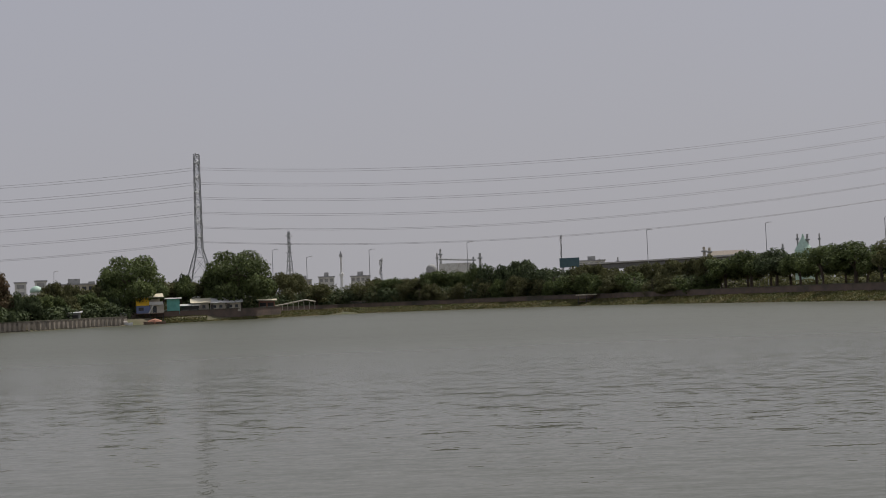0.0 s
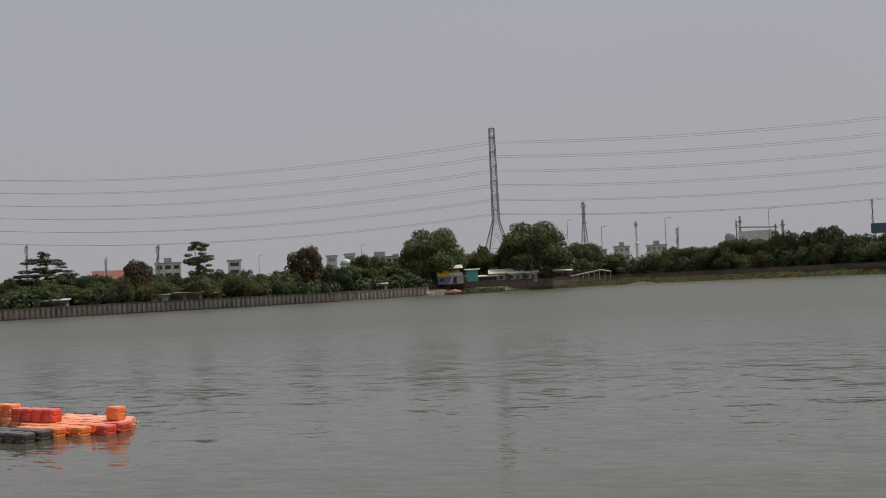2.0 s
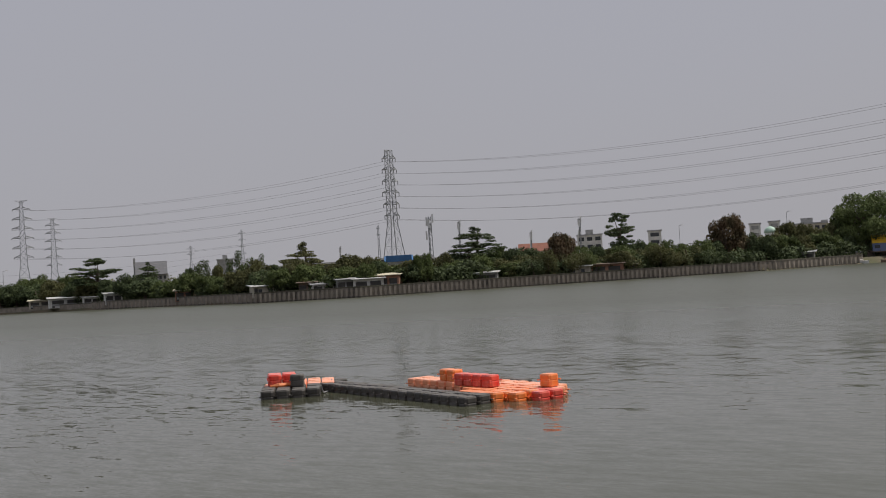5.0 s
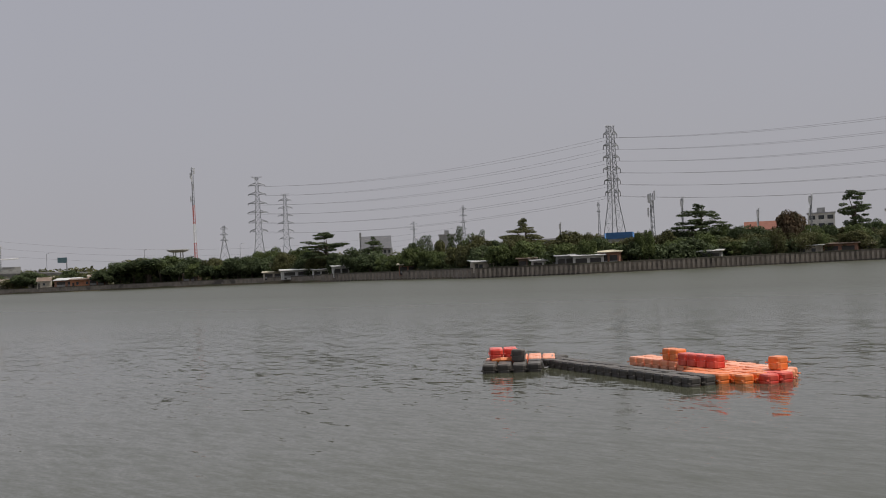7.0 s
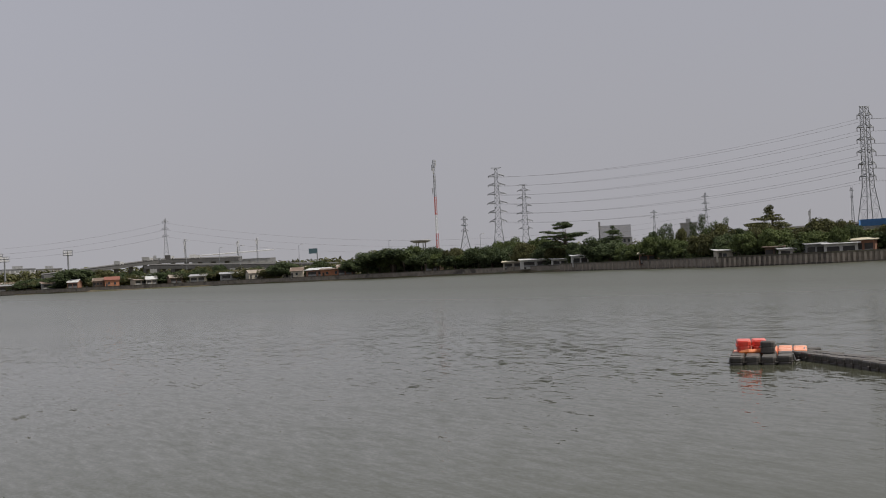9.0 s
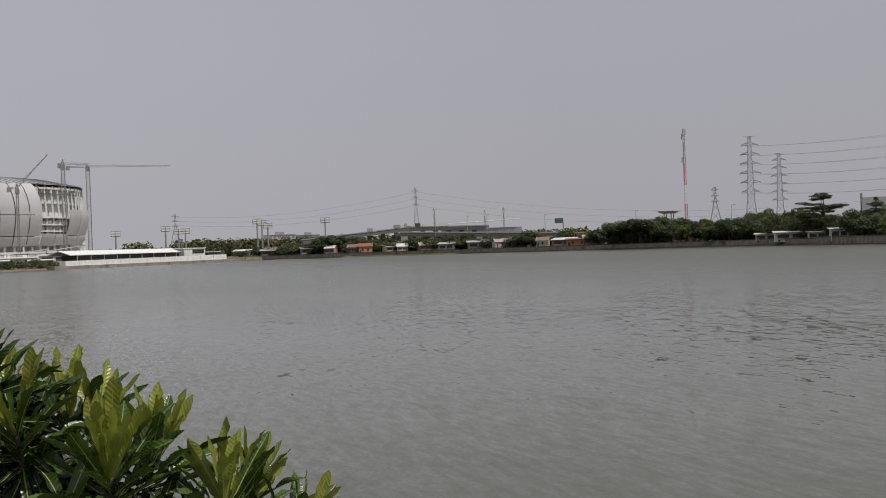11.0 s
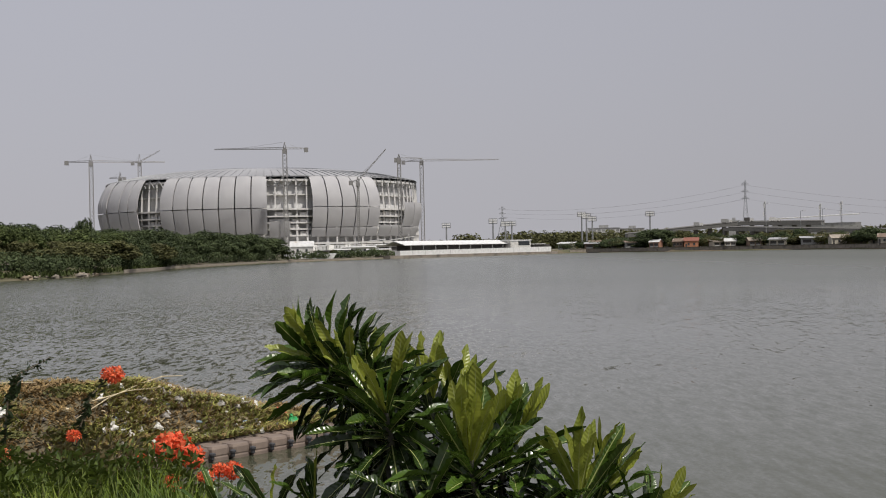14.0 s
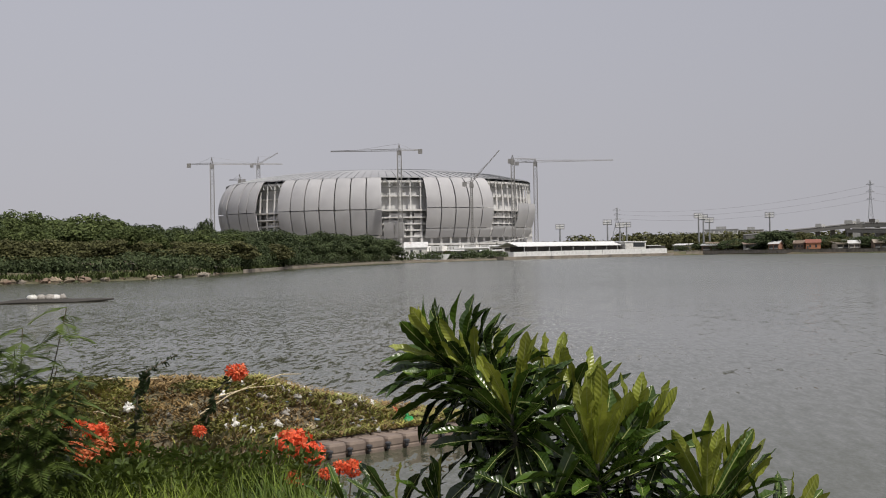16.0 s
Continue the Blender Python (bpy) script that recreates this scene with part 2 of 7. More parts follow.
# ---- helpers for meshes ----
class Build:
    """Gathers vertices and faces for one mesh."""

    def __init__(self):
        self.v, self.f = [], []

    def add(self, verts, faces):
        n = len(self.v)
        self.v.extend(tuple(p) for p in verts)
        self.f.extend(tuple(i + n for i in q) for q in faces)
        return self

    def box(self, x0, x1, y0, y1, z0, z1, m=None):
        p = [Vector((x, y, z)) for z in (z0, z1) for x, y in ((x0, y0), (x1, y0), (x1, y1), (x0, y1))]
        if m is not None:
            p = [m @ q for q in p]
        return self.add(p, [(3, 2, 1, 0), (4, 5, 6, 7), (0, 1, 5, 4), (1, 2, 6, 5), (2, 3, 7, 6), (3, 0, 4, 7)])

    def beam(self, a, b, w, w2=None, sides=4):
        """A bar from a to b, w thick at a and w2 at b."""
        a, b = Vector(a), Vector(b)
        d = (b - a).normalized()
        u = d.orthogonal().normalized() if abs(d.z) < 0.99 else Vector((1, 0, 0))
        v = d.cross(u)
        w2 = w if w2 is None else w2
        ring = [(math.cos(2 * math.pi * (k + 0.5) / sides), math.sin(2 * math.pi * (k + 0.5) / sides)) for k in range(sides)]
        h = 0.7071 if sides == 4 else 0.5
        p = [a + (u * c + v * s) * w * h for c, s in ring] + [b + (u * c + v * s) * w2 * h for c, s in ring]
        q = [(k, (k + 1) % sides, sides + (k + 1) % sides, sides + k) for k in range(sides)]
        return self.add(p, q + [tuple(range(sides))[::-1], tuple(range(sides, 2 * sides))])

    def tube(self, points, radii, sides=6):
        pts = [Vector(p) for p in points]
        p, q = [], []
        for i, c in enumerate(pts):
            d = (pts[min(i + 1, len(pts) - 1)] - pts[max(i - 1, 0)]).normalized()
            u = Vector((0, 0, 1)).cross(d)
            u = u.normalized() if u.length > 0.05 else Vector((1, 0, 0))
            v = d.cross(u)
            r = radii if isinstance(radii, (int, float)) else radii[i]
            p += [c + (u * math.cos(2 * math.pi * k / sides) + v * math.sin(2 * math.pi * k / sides)) * r for k in range(sides)]
        for i in range(len(pts) - 1):
            q += [(i * sides + k, i * sides + (k + 1) % sides, (i + 1) * sides + (k + 1) % sides, (i + 1) * sides + k) for k in range(sides)]
        q += [tuple(range(sides))[::-1], tuple(range((len(pts) - 1) * sides, len(pts) * sides))]
        return self.add(p, q)

    def lathe(self, profile, sides=16, m=None):
        p, q = [], []
        for r, z in profile:
            p += [Vector((r * math.cos(2 * math.pi * k / sides), r * math.sin(2 * math.pi * k / sides), z)) for k in range(sides)]
        if m is not None:
            p = [m @ c for c in p]
        for i in range(len(profile) - 1):
            q += [(i * sides + k, i * sides + (k + 1) % sides, (i + 1) * sides + (k + 1) % sides, (i + 1) * sides + k) for k in range(sides)]
        q += [tuple(range(sides))[::-1], tuple(range((len(profile) - 1) * sides, len(profile) * sides))]
        return self.add(p, q)

    def mesh(self, name, mat, smooth=False):
        me = bpy.data.meshes.new(name)
        me.from_pydata([tuple(c) for c in self.v], [], self.f)
        me.materials.append(mat)
        if smooth:
            me.shade_smooth()
        return me


def part(name, shape, mat, parent, label="", m=None, smooth=False, kind=""):
    """Links a Build or a mesh as one object under a thing or a part."""
    me = shape.mesh(name, mat, smooth) if isinstance(shape, Build) else shape
    ob = new(name, me)
    ob.parent = parent
    if m is not None:
        ob.matrix_basis = m
    return tagged(ob, label, kind=kind)


def thing(name, m, label, category, group="", kind=""):
    ob = new(name)
    ob.matrix_basis = m
    ob.empty_display_size = 0.2
    return tagged(ob, label, category, group, kind)


def solid(name, shape, mat, label, category, group="", kind="", m=None, smooth=False):
    ob = new(name, shape.mesh(name, mat, smooth) if isinstance(shape, Build) else shape)
    if m is not None:
        ob.matrix_basis = m
    return tagged(ob, label, category, group, kind)


def at(az, dist, z=0.0):
    """A place by its bearing (degrees to the left of +y) and its distance."""
    a = radians(az)
    return Vector((-dist * math.sin(a), dist * math.cos(a), z))


def up(el, dist):
    """The height of what stands at an elevation angle, seen from the eye."""
    return EYE_Z + dist * math.tan(radians(el))


def facing(az, dist, z=0.0, turn=0.0):
    """A pose whose -y side looks back at the lake's viewer."""
    p = at(az, dist, z)
    return pose(p.x, p.y, p.z, 0, 0, az + turn)


# ---- lake and land ----
SHORE = ((-60, 120), (-40, 160), (-25, 205), (-21, 215), (-14, 262), (-6, 330), (0, 360), (5, 378), (10, 340), (15, 332), (20, 295), (25, 282), (30, 275),
         (35, 266), (40, 260), (45, 272), (50, 330), (55, 385), (60, 430), (65, 465), (70, 530), (76, 560), (80, 610), (85, 560), (89, 500),
         (95, 425), (98, 360), (102, 270), (105, 215), (109, 192), (114, 186), (120, 150), (135, 90))


def shore(az):
    return float(np.interp(az, [s[0] for s in SHORE], [s[1] for s in SHORE]))


def ramp01(x, a, b):
    k = min(1.0, max(0.0, (x - a) / (b - a)))
    return k * k * (3 - 2 * k)


NEAR_EDGE = ((-180, 60), (-130, 30), (-100, 6), (-60, 3.0), (60, 3.2), (80, 4.2), (90, 4.5), (95, 5.2), (98, 7.5), (101, 9.6), (105, 10.6), (112, 11.5), (120, 20), (132, 60), (180, 60))
HEAP_C, HEAP_U = Vector((-22.7, -7.3)), Vector((0.22, -0.975))


def heap_height(x, y):
    """The washed-up heap: a long low mound with a straight near edge at its tip."""
    d = Vector((x, y)) - HEAP_C
    s, w = d.dot(HEAP_U), d.x * HEAP_U.y - d.y * HEAP_U.x
    q = (s / 7.6) ** 4 + (w / 2.9) ** 2
    top = 0.35 + 0.85 * ramp01(s, -6.5, -1.5) - 0.45 * ramp01(s, 0.5, 6.5) + 0.16 * noise.noise(Vector((x * 0.9, y * 0.9, 3))) + 0.07 * noise.noise(Vector((x * 2.7, y * 2.7, 5)))
    z = top * max(0.0, 1 - q) ** 0.6 + (0 if q < 1 else -2.0 * min(1.0, q - 1))
    inside = (x + 20.8) * -0.726 + (y + 3.22) * -0.687
    return min(z, 0.3 + 0.5 * max(0, inside - 0.85)) if inside > 0.5 else min(z, -0.4)


def bank_height(az, r):
    """The near bank: a terrace under the viewer, lower and wider on its left, and the heap beyond."""
    p = at(az, r)
    n = noise.noise(Vector((p.x * 0.5, p.y * 0.5, 0)))
    edge = float(np.interp(az, [e[0] for e in NEAR_EDGE], [e[1] for e in NEAR_EDGE]))
    z = 2.05 - 0.042 * min(r, 12.0) + 0.12 * n - 3.2 * ramp01(r, edge, edge * 1.18 + 0.8)
    if 80 < az < 135 and 10 < r < 36:
        z = max(z, heap_height(p.x, p.y))
    return max(z, -2.0)


def ground():
    azs = np.concatenate([np.arange(-180, 60, 2.0), np.arange(60, 136, 0.5), np.arange(136, 180, 2.0)])
    rows = []
    near = [0.4, 1, 1.6, 2.2] + [2.6 + 0.35 * k for k in range(90)] + [36.0]
    for az in azs:
        s = shore(az) if -60 <= az <= 135 else 62.0
        s = max(s, 62.0)
        col = [at(az, r, bank_height(az, r)) for r in near]
        wild = az > 101 or az < -60
        n = noise.noise(Vector((az * 0.9, 0, 7)))
        s += (2.0 + 3.5 * n) if (az < 15 or wild) else 0.0
        beach = 9.0 if az < 12 else 5.0 if az > 101 else 3.0
        cap = 0.7 if 87 < az < 103 else 9
        for r, z in ((s - 16, -2.0), (s - 2.0, -0.6), (s, 0.02), (s + beach * 0.5, 0.8 + 0.3 * n), (s + beach, min(cap, 1.6)), (s + beach + 5, min(cap, 1.9)), (s + 60, 1.9),
                     (s * 1.6 + 60, 2.0), (1500, 2.0), (2600, 2.0), (4900, 2.0)):
            if -60 <= az <= 120 or r > s - 3:
                col.append(at(az, r, z))
            else:
                col.append(at(az, r, 1.6))
        rows.append(col)
    n, k = len(rows), len(rows[0])
    b = Build()
    b.add([p for c in rows for p in c] + [Vector((0, 0, 2.05))],
          [((i + 1) % n * k + j, i * k + j, i * k + j + 1, (i + 1) % n * k + j + 1) for i in range(n) for j in range(k - 1)]
          + [(i * k, (i + 1) % n * k, n * k) for i in range(n)])
    ob = solid("ground", b, M_SOIL, "dry soil with sparse grass round the lake", "ground", kind="structure")
    ob.data.shade_smooth()
    return ob


ground()
lake = Build().add([at(a, r) for r in (0.01, 60, 300, 1300) for a in range(0, 360, 5)],
                   [(i * 72 + k, i * 72 + (k + 1) % 72, (i + 1) * 72 + (k + 1) % 72, (i + 1) * 72 + k) for i in range(3) for k in range(72)])
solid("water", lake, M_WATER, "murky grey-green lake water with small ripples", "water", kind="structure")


# ---- retaining walls along the far shore ----
# coping painted dark, standing for the shade of overhanging plants
M_COPING = material("shade_dark_coping", (0.12, 0.105, 0.085), 0.95, color2=(0.075, 0.075, 0.05), scale=0.6)
M_WET = material("wet_stained_concrete", (0.085, 0.075, 0.06), 0.6, color2=(0.06, 0.055, 0.045), scale=0.8)
def shore_wall(name, az0, az1, step, back, z0, z1, thick, mat, label, cap=None):
    """A wall that follows the shore; back: metres behind the water's edge."""
    azs = np.linspace(az0, az1, max(2, int(abs(az1 - az0) / step) + 1))
    b, c = Build(), Build()
    for a, a2 in zip(azs[:-1], azs[1:]):
        p, q = at(a, shore(a) + back), at(a2, shore(a2) + back)
        p2, q2 = at(a, shore(a) + back + thick), at(a2, shore(a2) + back + thick)
        za = z1 + 0.12 * noise.noise(Vector((a * 2, 0, 0)))
        zb = z1 + 0.12 * noise.noise(Vector((a2 * 2, 0, 0)))
        b.add([(*p.xy, z0), (*q.xy, z0), (*q2.xy, z0), (*p2.xy, z0), (*p.xy, za), (*q.xy, zb), (*q2.xy, zb), (*p2.xy, za)],
              [(0, 1, 2, 3), (4, 7, 6, 5), (0, 4, 5, 1), (1, 5, 6, 2), (2, 6, 7, 3), (3, 7, 4, 0)])
        if cap:
            u = (p2 - p).normalized() * 0.18
            p, q, p2, q2 = p - u, q - u, p2 + u, q2 + u
            c.add([(*p.xy, za), (*q.xy, zb), (*q2.xy, zb), (*p2.xy, za), (*p.xy, za + cap), (*q.xy, zb + cap), (*q2.xy, zb + cap), (*p2.xy, za + cap)],
                  [(0, 1, 2, 3), (4, 7, 6, 5), (0, 4, 5, 1), (1, 5, 6, 2), (2, 6, 7, 3), (3, 7, 4, 0)])
    w = solid(name, b, mat, label, "wall", kind="structure")
    if cap:
        part("coping", c, M_COPING, w)
    return w


wall_east = shore_wall("wall_east", -58, 8.6, 0.8, 13, 0.6, 3.2, 0.5, M_BRICKW, "long stained brown masonry wall behind a grassy shore", cap=0.18)
wall_landing = shore_wall("wall_landing", 8.2, 15.7, 0.6, 6.0, 0.6, 3.3, 0.5, M_BRICKW, "stained brown masonry wall below the sheds", cap=0.18)
wall_mid = shore_wall("wall_middle", 15.6, 53.0, 0.8, 0.4, -1.0, 2.25, 0.4, M_CONC, "grey concrete sheet-pile wall rising from the lake", cap=0.3)
wall_west = shore_wall("wall_west", 53.0, 81.0, 0.8, 1.0, -1.0, 2.0, 0.5, M_CONC, "low grey concrete wall along the lake edge", cap=0.2)
wall_north = shore_wall("wall_north", 88.0, 103, 0.6, 0.3, -1.0, 0.75, 0.5, M_PILE, "low pale concrete kerb wall below the wood")
pile = Build().box(-0.26, 0.26, -0.34, 0.1, -1.0, 2.2).mesh("pile", M_PILE)
azs = 15.8
while azs < 52.8:
    p = at(azs, shore(azs) + 0.35)
    part("pile", pile, M_PILE, wall_mid, m=pose(p.x, p.y, 0, 0, 0, azs + 4 * math.sin(azs)))
    azs += math.degrees(1.1 / shore(azs))


shore_wall("wet_foot", 15.6, 53.0, 0.8, -0.05, -1.0, 0.3, 0.1, M_WET, "dark wet band at the wall's foot")
shore_wall("wet_foot", 53.0, 81.0, 0.8, 0.9, -1.0, 0.35, 0.08, M_WET, "dark wet band at the wall's foot")


# ---- power line ----
def pylon(az, dist, top, base_w, top_w, levels, arm, arm_turn, label, narrow=0.6, insul=1.6):
    """A lattice pylon with paired cross-arms; levels: their heights. Returns the arms' ends by level."""
    p = at(az, dist, 1.9)
    t = thing("pylon", pose(p.x, p.y, p.z, 0, 0, arm_turn), label, "pylon", "lattice pylons of the power line")
    top -= 1.9
    levels = [h - 1.9 for h in levels]
    waist = levels[-1] - 4
    width = lambda z: base_w + (narrow * base_w * 0.5 + 1 - base_w) * (z / waist) if z < waist else (narrow * base_w * 0.5 + 1) + (top_w - narrow * base_w * 0.5 - 1) * (z - waist) / (top - waist)
    corners = ((1, 1), (-1, 1), (-1, -1), (1, -1))
    pt = lambda k, z: Vector((corners[k % 4][0] * width(z) / 2, corners[k % 4][1] * width(z) / 2, z))
    for k in range(4):
        b = Build().beam(pt(k, -0.4), pt(k, waist), 0.34, 0.28).beam(pt(k, waist), pt(k, top), 0.28, 0.2)
        part("leg", b, M_STEEL, t)
    b, z = Build(), 0.0
    while z < top - 0.5:
        z2 = min(top, z + max(2.2, width(z) * 0.95))
        for k in range(4):
            b.beam(pt(k, z), pt(k + 1, z2), 0.13, sides=3).beam(pt(k + 1, z), pt(k, z2), 0.13, sides=3).beam(pt(k, z2), pt(k + 1, z2), 0.12, sides=3)
        z = z2
    part("bracing", b, M_STEEL, t)
    ends = []
    for i, z in enumerate(levels):
        row = []
        half = arm * (1 - 0.07 * abs(i - 3))
        for s in (-1, 1):
            w = width(z) / 2
            tip = Vector((s * half, 0, z + 0.2))
            b = Build()
            for y in (-1, 1):
                b.beam((s * w, y * w, z), tip, 0.26, 0.2).beam((s * w, y * w, z + 1.3), tip, 0.22, 0.16)
                b.beam((s * w * 1.0, y * w, z + 1.3), (s * (w + half) / 2, y * w / 2, z + 0.1), 0.1, sides=3)
            a = part("cross_arm", b, M_STEEL, t)
            if insul:
                ins = Build().lathe([(0.08, 0), (0.22, -0.1), (0.18, -insul * 0.5), (0.22, -insul + 0.1), (0.08, -insul)], 6, pose(tip.x, 0, z + 0.1))
                part("insulator", ins, M_CABLE, a)
            row.append(t.matrix_basis @ Vector((tip.x, 0, z + 0.1 - insul)))
        ends.append(row)
    tipb = Build()
    for s in (-1, 1):
        tipb.beam((0, 0, top), (s * arm * 0.55, 0, top + 0.2), 0.22, 0.12).beam((0, 0, top - 1.2), (s * arm * 0.55, 0, top + 0.2), 0.12)
    part("earth_wire_arm", tipb, M_STEEL, t)
    return ends


def cable(a, b, sag, radius=0.045, n=28):
    pts = [a.lerp(b, k / n) - Vector((0, 0, 4 * sag * (k / n) * (1 - k / n))) for k in range(n + 1)]
    solid("power_cable", Build().tube(pts, radius, 4), M_CABLE, "grey overhead power cable sagging between pylons", "cable", "overhead power cables")


def span(ends_a, ends_b, sag, radius=0.045):
    for ra, rb in zip(ends_a, ends_b):
        for a, b in zip(ra, rb):
            cable(a, b, sag, radius)


lv = lambda a, b: [a + (b - a) * k / 5 for k in range(6)]
PYLON = "tall grey galvanised lattice pylon with six pairs of arms"
T0 = pylon(-30.5, 425, 73, 10, 2.0, lv(67, 41.5), 4.0, 90, PYLON)
T1 = pylon(12.07, 400, up(7.58, 400), 13.5, 1.7, lv(53.5, 28.2), 4.0, 90, PYLON, 0.18)
T2 = pylon(38.2, 500, up(6.46, 500), 9.6, 2.4, lv(56.7, 31.4), 4.3, 70, PYLON, 0.5)
T3 = pylon(55.95, 620, up(4.77, 620), 8.5, 1.4, lv(51.0, 26.4), 5.3, 56, PYLON, 0.6, 0.7)
T4 = pylon(54.6, 760, up(3.88, 760), 9, 1.6, lv(51.0, 25.7), 5.2, 56, PYLON, 0.6, 0.7)
span(T0, T1, 9.5)
span(T1, T2, 5.3)
span(T2, T3, 5.0)


def small_pylon(az, dist, top, base_w, arm, turn=0.0, arms=3, name_label="slender grey lattice pylon far behind the trees"):
    p = at(az, dist, 1.9)
    t = thing("pylon", pose(p.x, p.y, p.z, 0, 0, az + turn), name_label, "pylon", "distant pylons")
    h = top - 1.9
    w = lambda z: base_w + (0.9 - base_w) * min(1, z / (h * 0.75)) if z < h * 0.75 else 0.9
    c = ((1, 1), (-1, 1), (-1, -1), (1, -1))
    pt = lambda k, z: Vector((c[k % 4][0] * w(z) / 2, c[k % 4][1] * w(z) / 2, z))
    for k in range(4):
        part("leg", Build().beam(pt(k, -0.3), pt(k, h * 0.75), 0.35, 0.3).beam(pt(k, h * 0.75), pt(k, h), 0.3, 0.25), M_STEEL, t)
    b, z = Build(), 0.0
    while z < h - 0.4:
        z2 = min(h, z + max(2.5, w(z)))
        for k in range(4):
            b.beam(pt(k, z), pt(k + 1, z2), 0.16, sides=3).beam(pt(k + 1, z), pt(k, z2), 0.16, sides=3)
        z = z2
    part("bracing", b, M_STEEL, t)
    for i in range(arms):
        z = h * (0.94 - 0.11 * i)
        for s in (-1, 1):
            part("cross_arm", Build().beam((0, 0, z), (s * arm, 0, z), 0.3, 0.15).beam((0, 0, z + 1.4), (s * arm, 0, z), 0.15), M_STEEL, t)
    return at(az, dist, top * 0.93)


small_pylon(7.69, 620, up(3.67, 620), 5, 2.4, 40, 5)
small_pylon(45.72, 800, up(2.92, 800), 5, 2.6, 0, 5)
small_pylon(48.23, 900, up(2.24, 900), 4, 3.0, 0, 2)
small_pylon(57.65, 560, up(2.43, 560), 8.5, 1.8, 0, 3)
P5 = small_pylon(72.44, 760, up(3.02, 760), 6.0, 2.4, 0, 3)
P6 = small_pylon(84.33, 900, up(2.07, 900), 12.0, 3.0, 0, 3)
small_pylon(38.95, 750, up(2.75, 750), 2.5, 1.2, 0, 2)
for k in range(3):
    cable(P5 - Vector((0, 0, 4.5 * k)), P6 - Vector((0, 0, 3 * k)), 6, 0.05)
    cable(P5 - Vector((0, 0, 4.5 * k)), at(46, 700, 26 - 3 * k), 13, 0.05)


# ---- stadium under construction ----
M_PANEL = material("pale_metal_panel", (0.43, 0.425, 0.435), 0.6, 0.0, color2=(0.375, 0.37, 0.385), scale=0.06, obj_var=0.12, spec=0.4)
M_ROOF_S = material("roof_membrane", (0.33, 0.33, 0.345), 0.7, scale=0.03, color2=(0.27, 0.27, 0.285))
# concrete and inner wall are paled: distance haze is put into their colour
M_SCONC = material("raw_concrete", (0.64, 0.63, 0.62), 0.9, color2=(0.54, 0.53, 0.52), scale=0.15)
M_HAZE_IN = material("haze_paled_inner_wall", (0.6, 0.6, 0.6), 0.9, scale=0.1)
M_CRANE = material("crane_steel", (0.27, 0.265, 0.26), 0.6, 0.2, scale=0.4)
ST_AZ, ST_D, ST_A, ST_B = 96.2, 1000.0, 142.5, 122.0
st_c = at(ST_AZ, ST_D)
stadium = thing("stadium", pose(st_c.x, st_c.y, 1.9, 0, 0, ST_AZ), "huge round stadium under construction with curved pale panels", "stadium")
# outline of the shell by height: share of the full radius
PROFILE = ((13, 0.955), (20, 0.975), (28, 0.99), (36, 1.0), (44, 0.995), (52, 0.975), (58, 0.95), (61, 0.925))


def shell_r(z):
    return float(np.interp(z, [p[0] for p in PROFILE], [p[1] for p in PROFILE]))


def st(theta, z, r):
    """A place on the shell: theta 0 looks back at the lake, growing to the left."""
    return Vector((-ST_A * r * math.sin(theta), -ST_B * r * math.cos(theta), z))


def st_theta(az):
    """The angle on the shell of what is seen at a bearing."""
    best, err = 0, 9
    for k in range(-1100, 1101):
        th = k / 1000 * 1.45
        w = stadium.matrix_basis @ st(th, 0, 1.0)
        e = abs(math.degrees(math.atan2(-w.x, w.y)) % 360 - az)
        if e < err:
            best, err = th, e
    return best


def st_panel(t0, t1, z0, z1, grow=0.0, bulge=0.004):
    b, n, k = Build(), 7, 4
    p = []
    for out in (0.0, -0.006):
        for i in range(n + 1):
            z = z0 + (z1 - z0) * i / n
            for j in range(k + 1):
                th = t0 + (t1 - t0) * j / k
                p.append(st(th, z, shell_r(z) + out + grow + bulge * (math.sin(math.pi * i / n) ** 0.5 + math.sin(math.pi * j / k) ** 0.5 - 1) * 0.5))
    m = (n + 1) * (k + 1)
    f = []
    for i in range(n):
        for j in range(k):
            a = i * (k + 1) + j
            f += [(a, a + k + 1, a + k + 2, a + 1), (m + a, m + a + 1, m + a + k + 2, m + a + k + 1)]
    b.add(p, f)
    f = []
    for i in range(n):
        for a in (i * (k + 1), i * (k + 1) + k):
            f.append((a, a + k + 1, m + a + k + 1, m + a))
    for j in range(k):
        for a in (j, n * (k + 1) + j):
            f.append((a, a + 1, m + a + 1, m + a))
    b.add(p, f)
    part("panel", b, M_PANEL, stadium, smooth=True)


def panel_run(az0, az1, count, cuts=((16, 35.4), (36.1, 61))):
    a, b = st_theta(az0), st_theta(az1)
    for k in range(count):
        t0, t1 = a + (b - a) * (k + 0.03) / count, a + (b - a) * (k + 0.955) / count
        for z0, z1 in cuts:
            st_panel(t0, t1, z0, z1)


panel_run(104.2, 103.8, 2)
panel_run(103.75, 103.2, 1)
panel_run(103.2, 102.35, 2)
panel_run(101.3, 96.05, 7)
panel_run(93.83, 90.42, 5, ((13.5, 20.4), (21, 36.4), (37, 61)))
panel_run(96.0, 94.9, 2, ((13.5, 25.5),))
panel_run(90.35, 89.2, 2, ((13.5, 22),))
panel_run(89.2, 88.35, 2, ((13.5, 20.6), (21.2, 41)))
for a in np.arange(1.78, 4.42, 0.11):
    st_panel(a, a + 0.1, 16, 61)
core = Build()
ring = 72
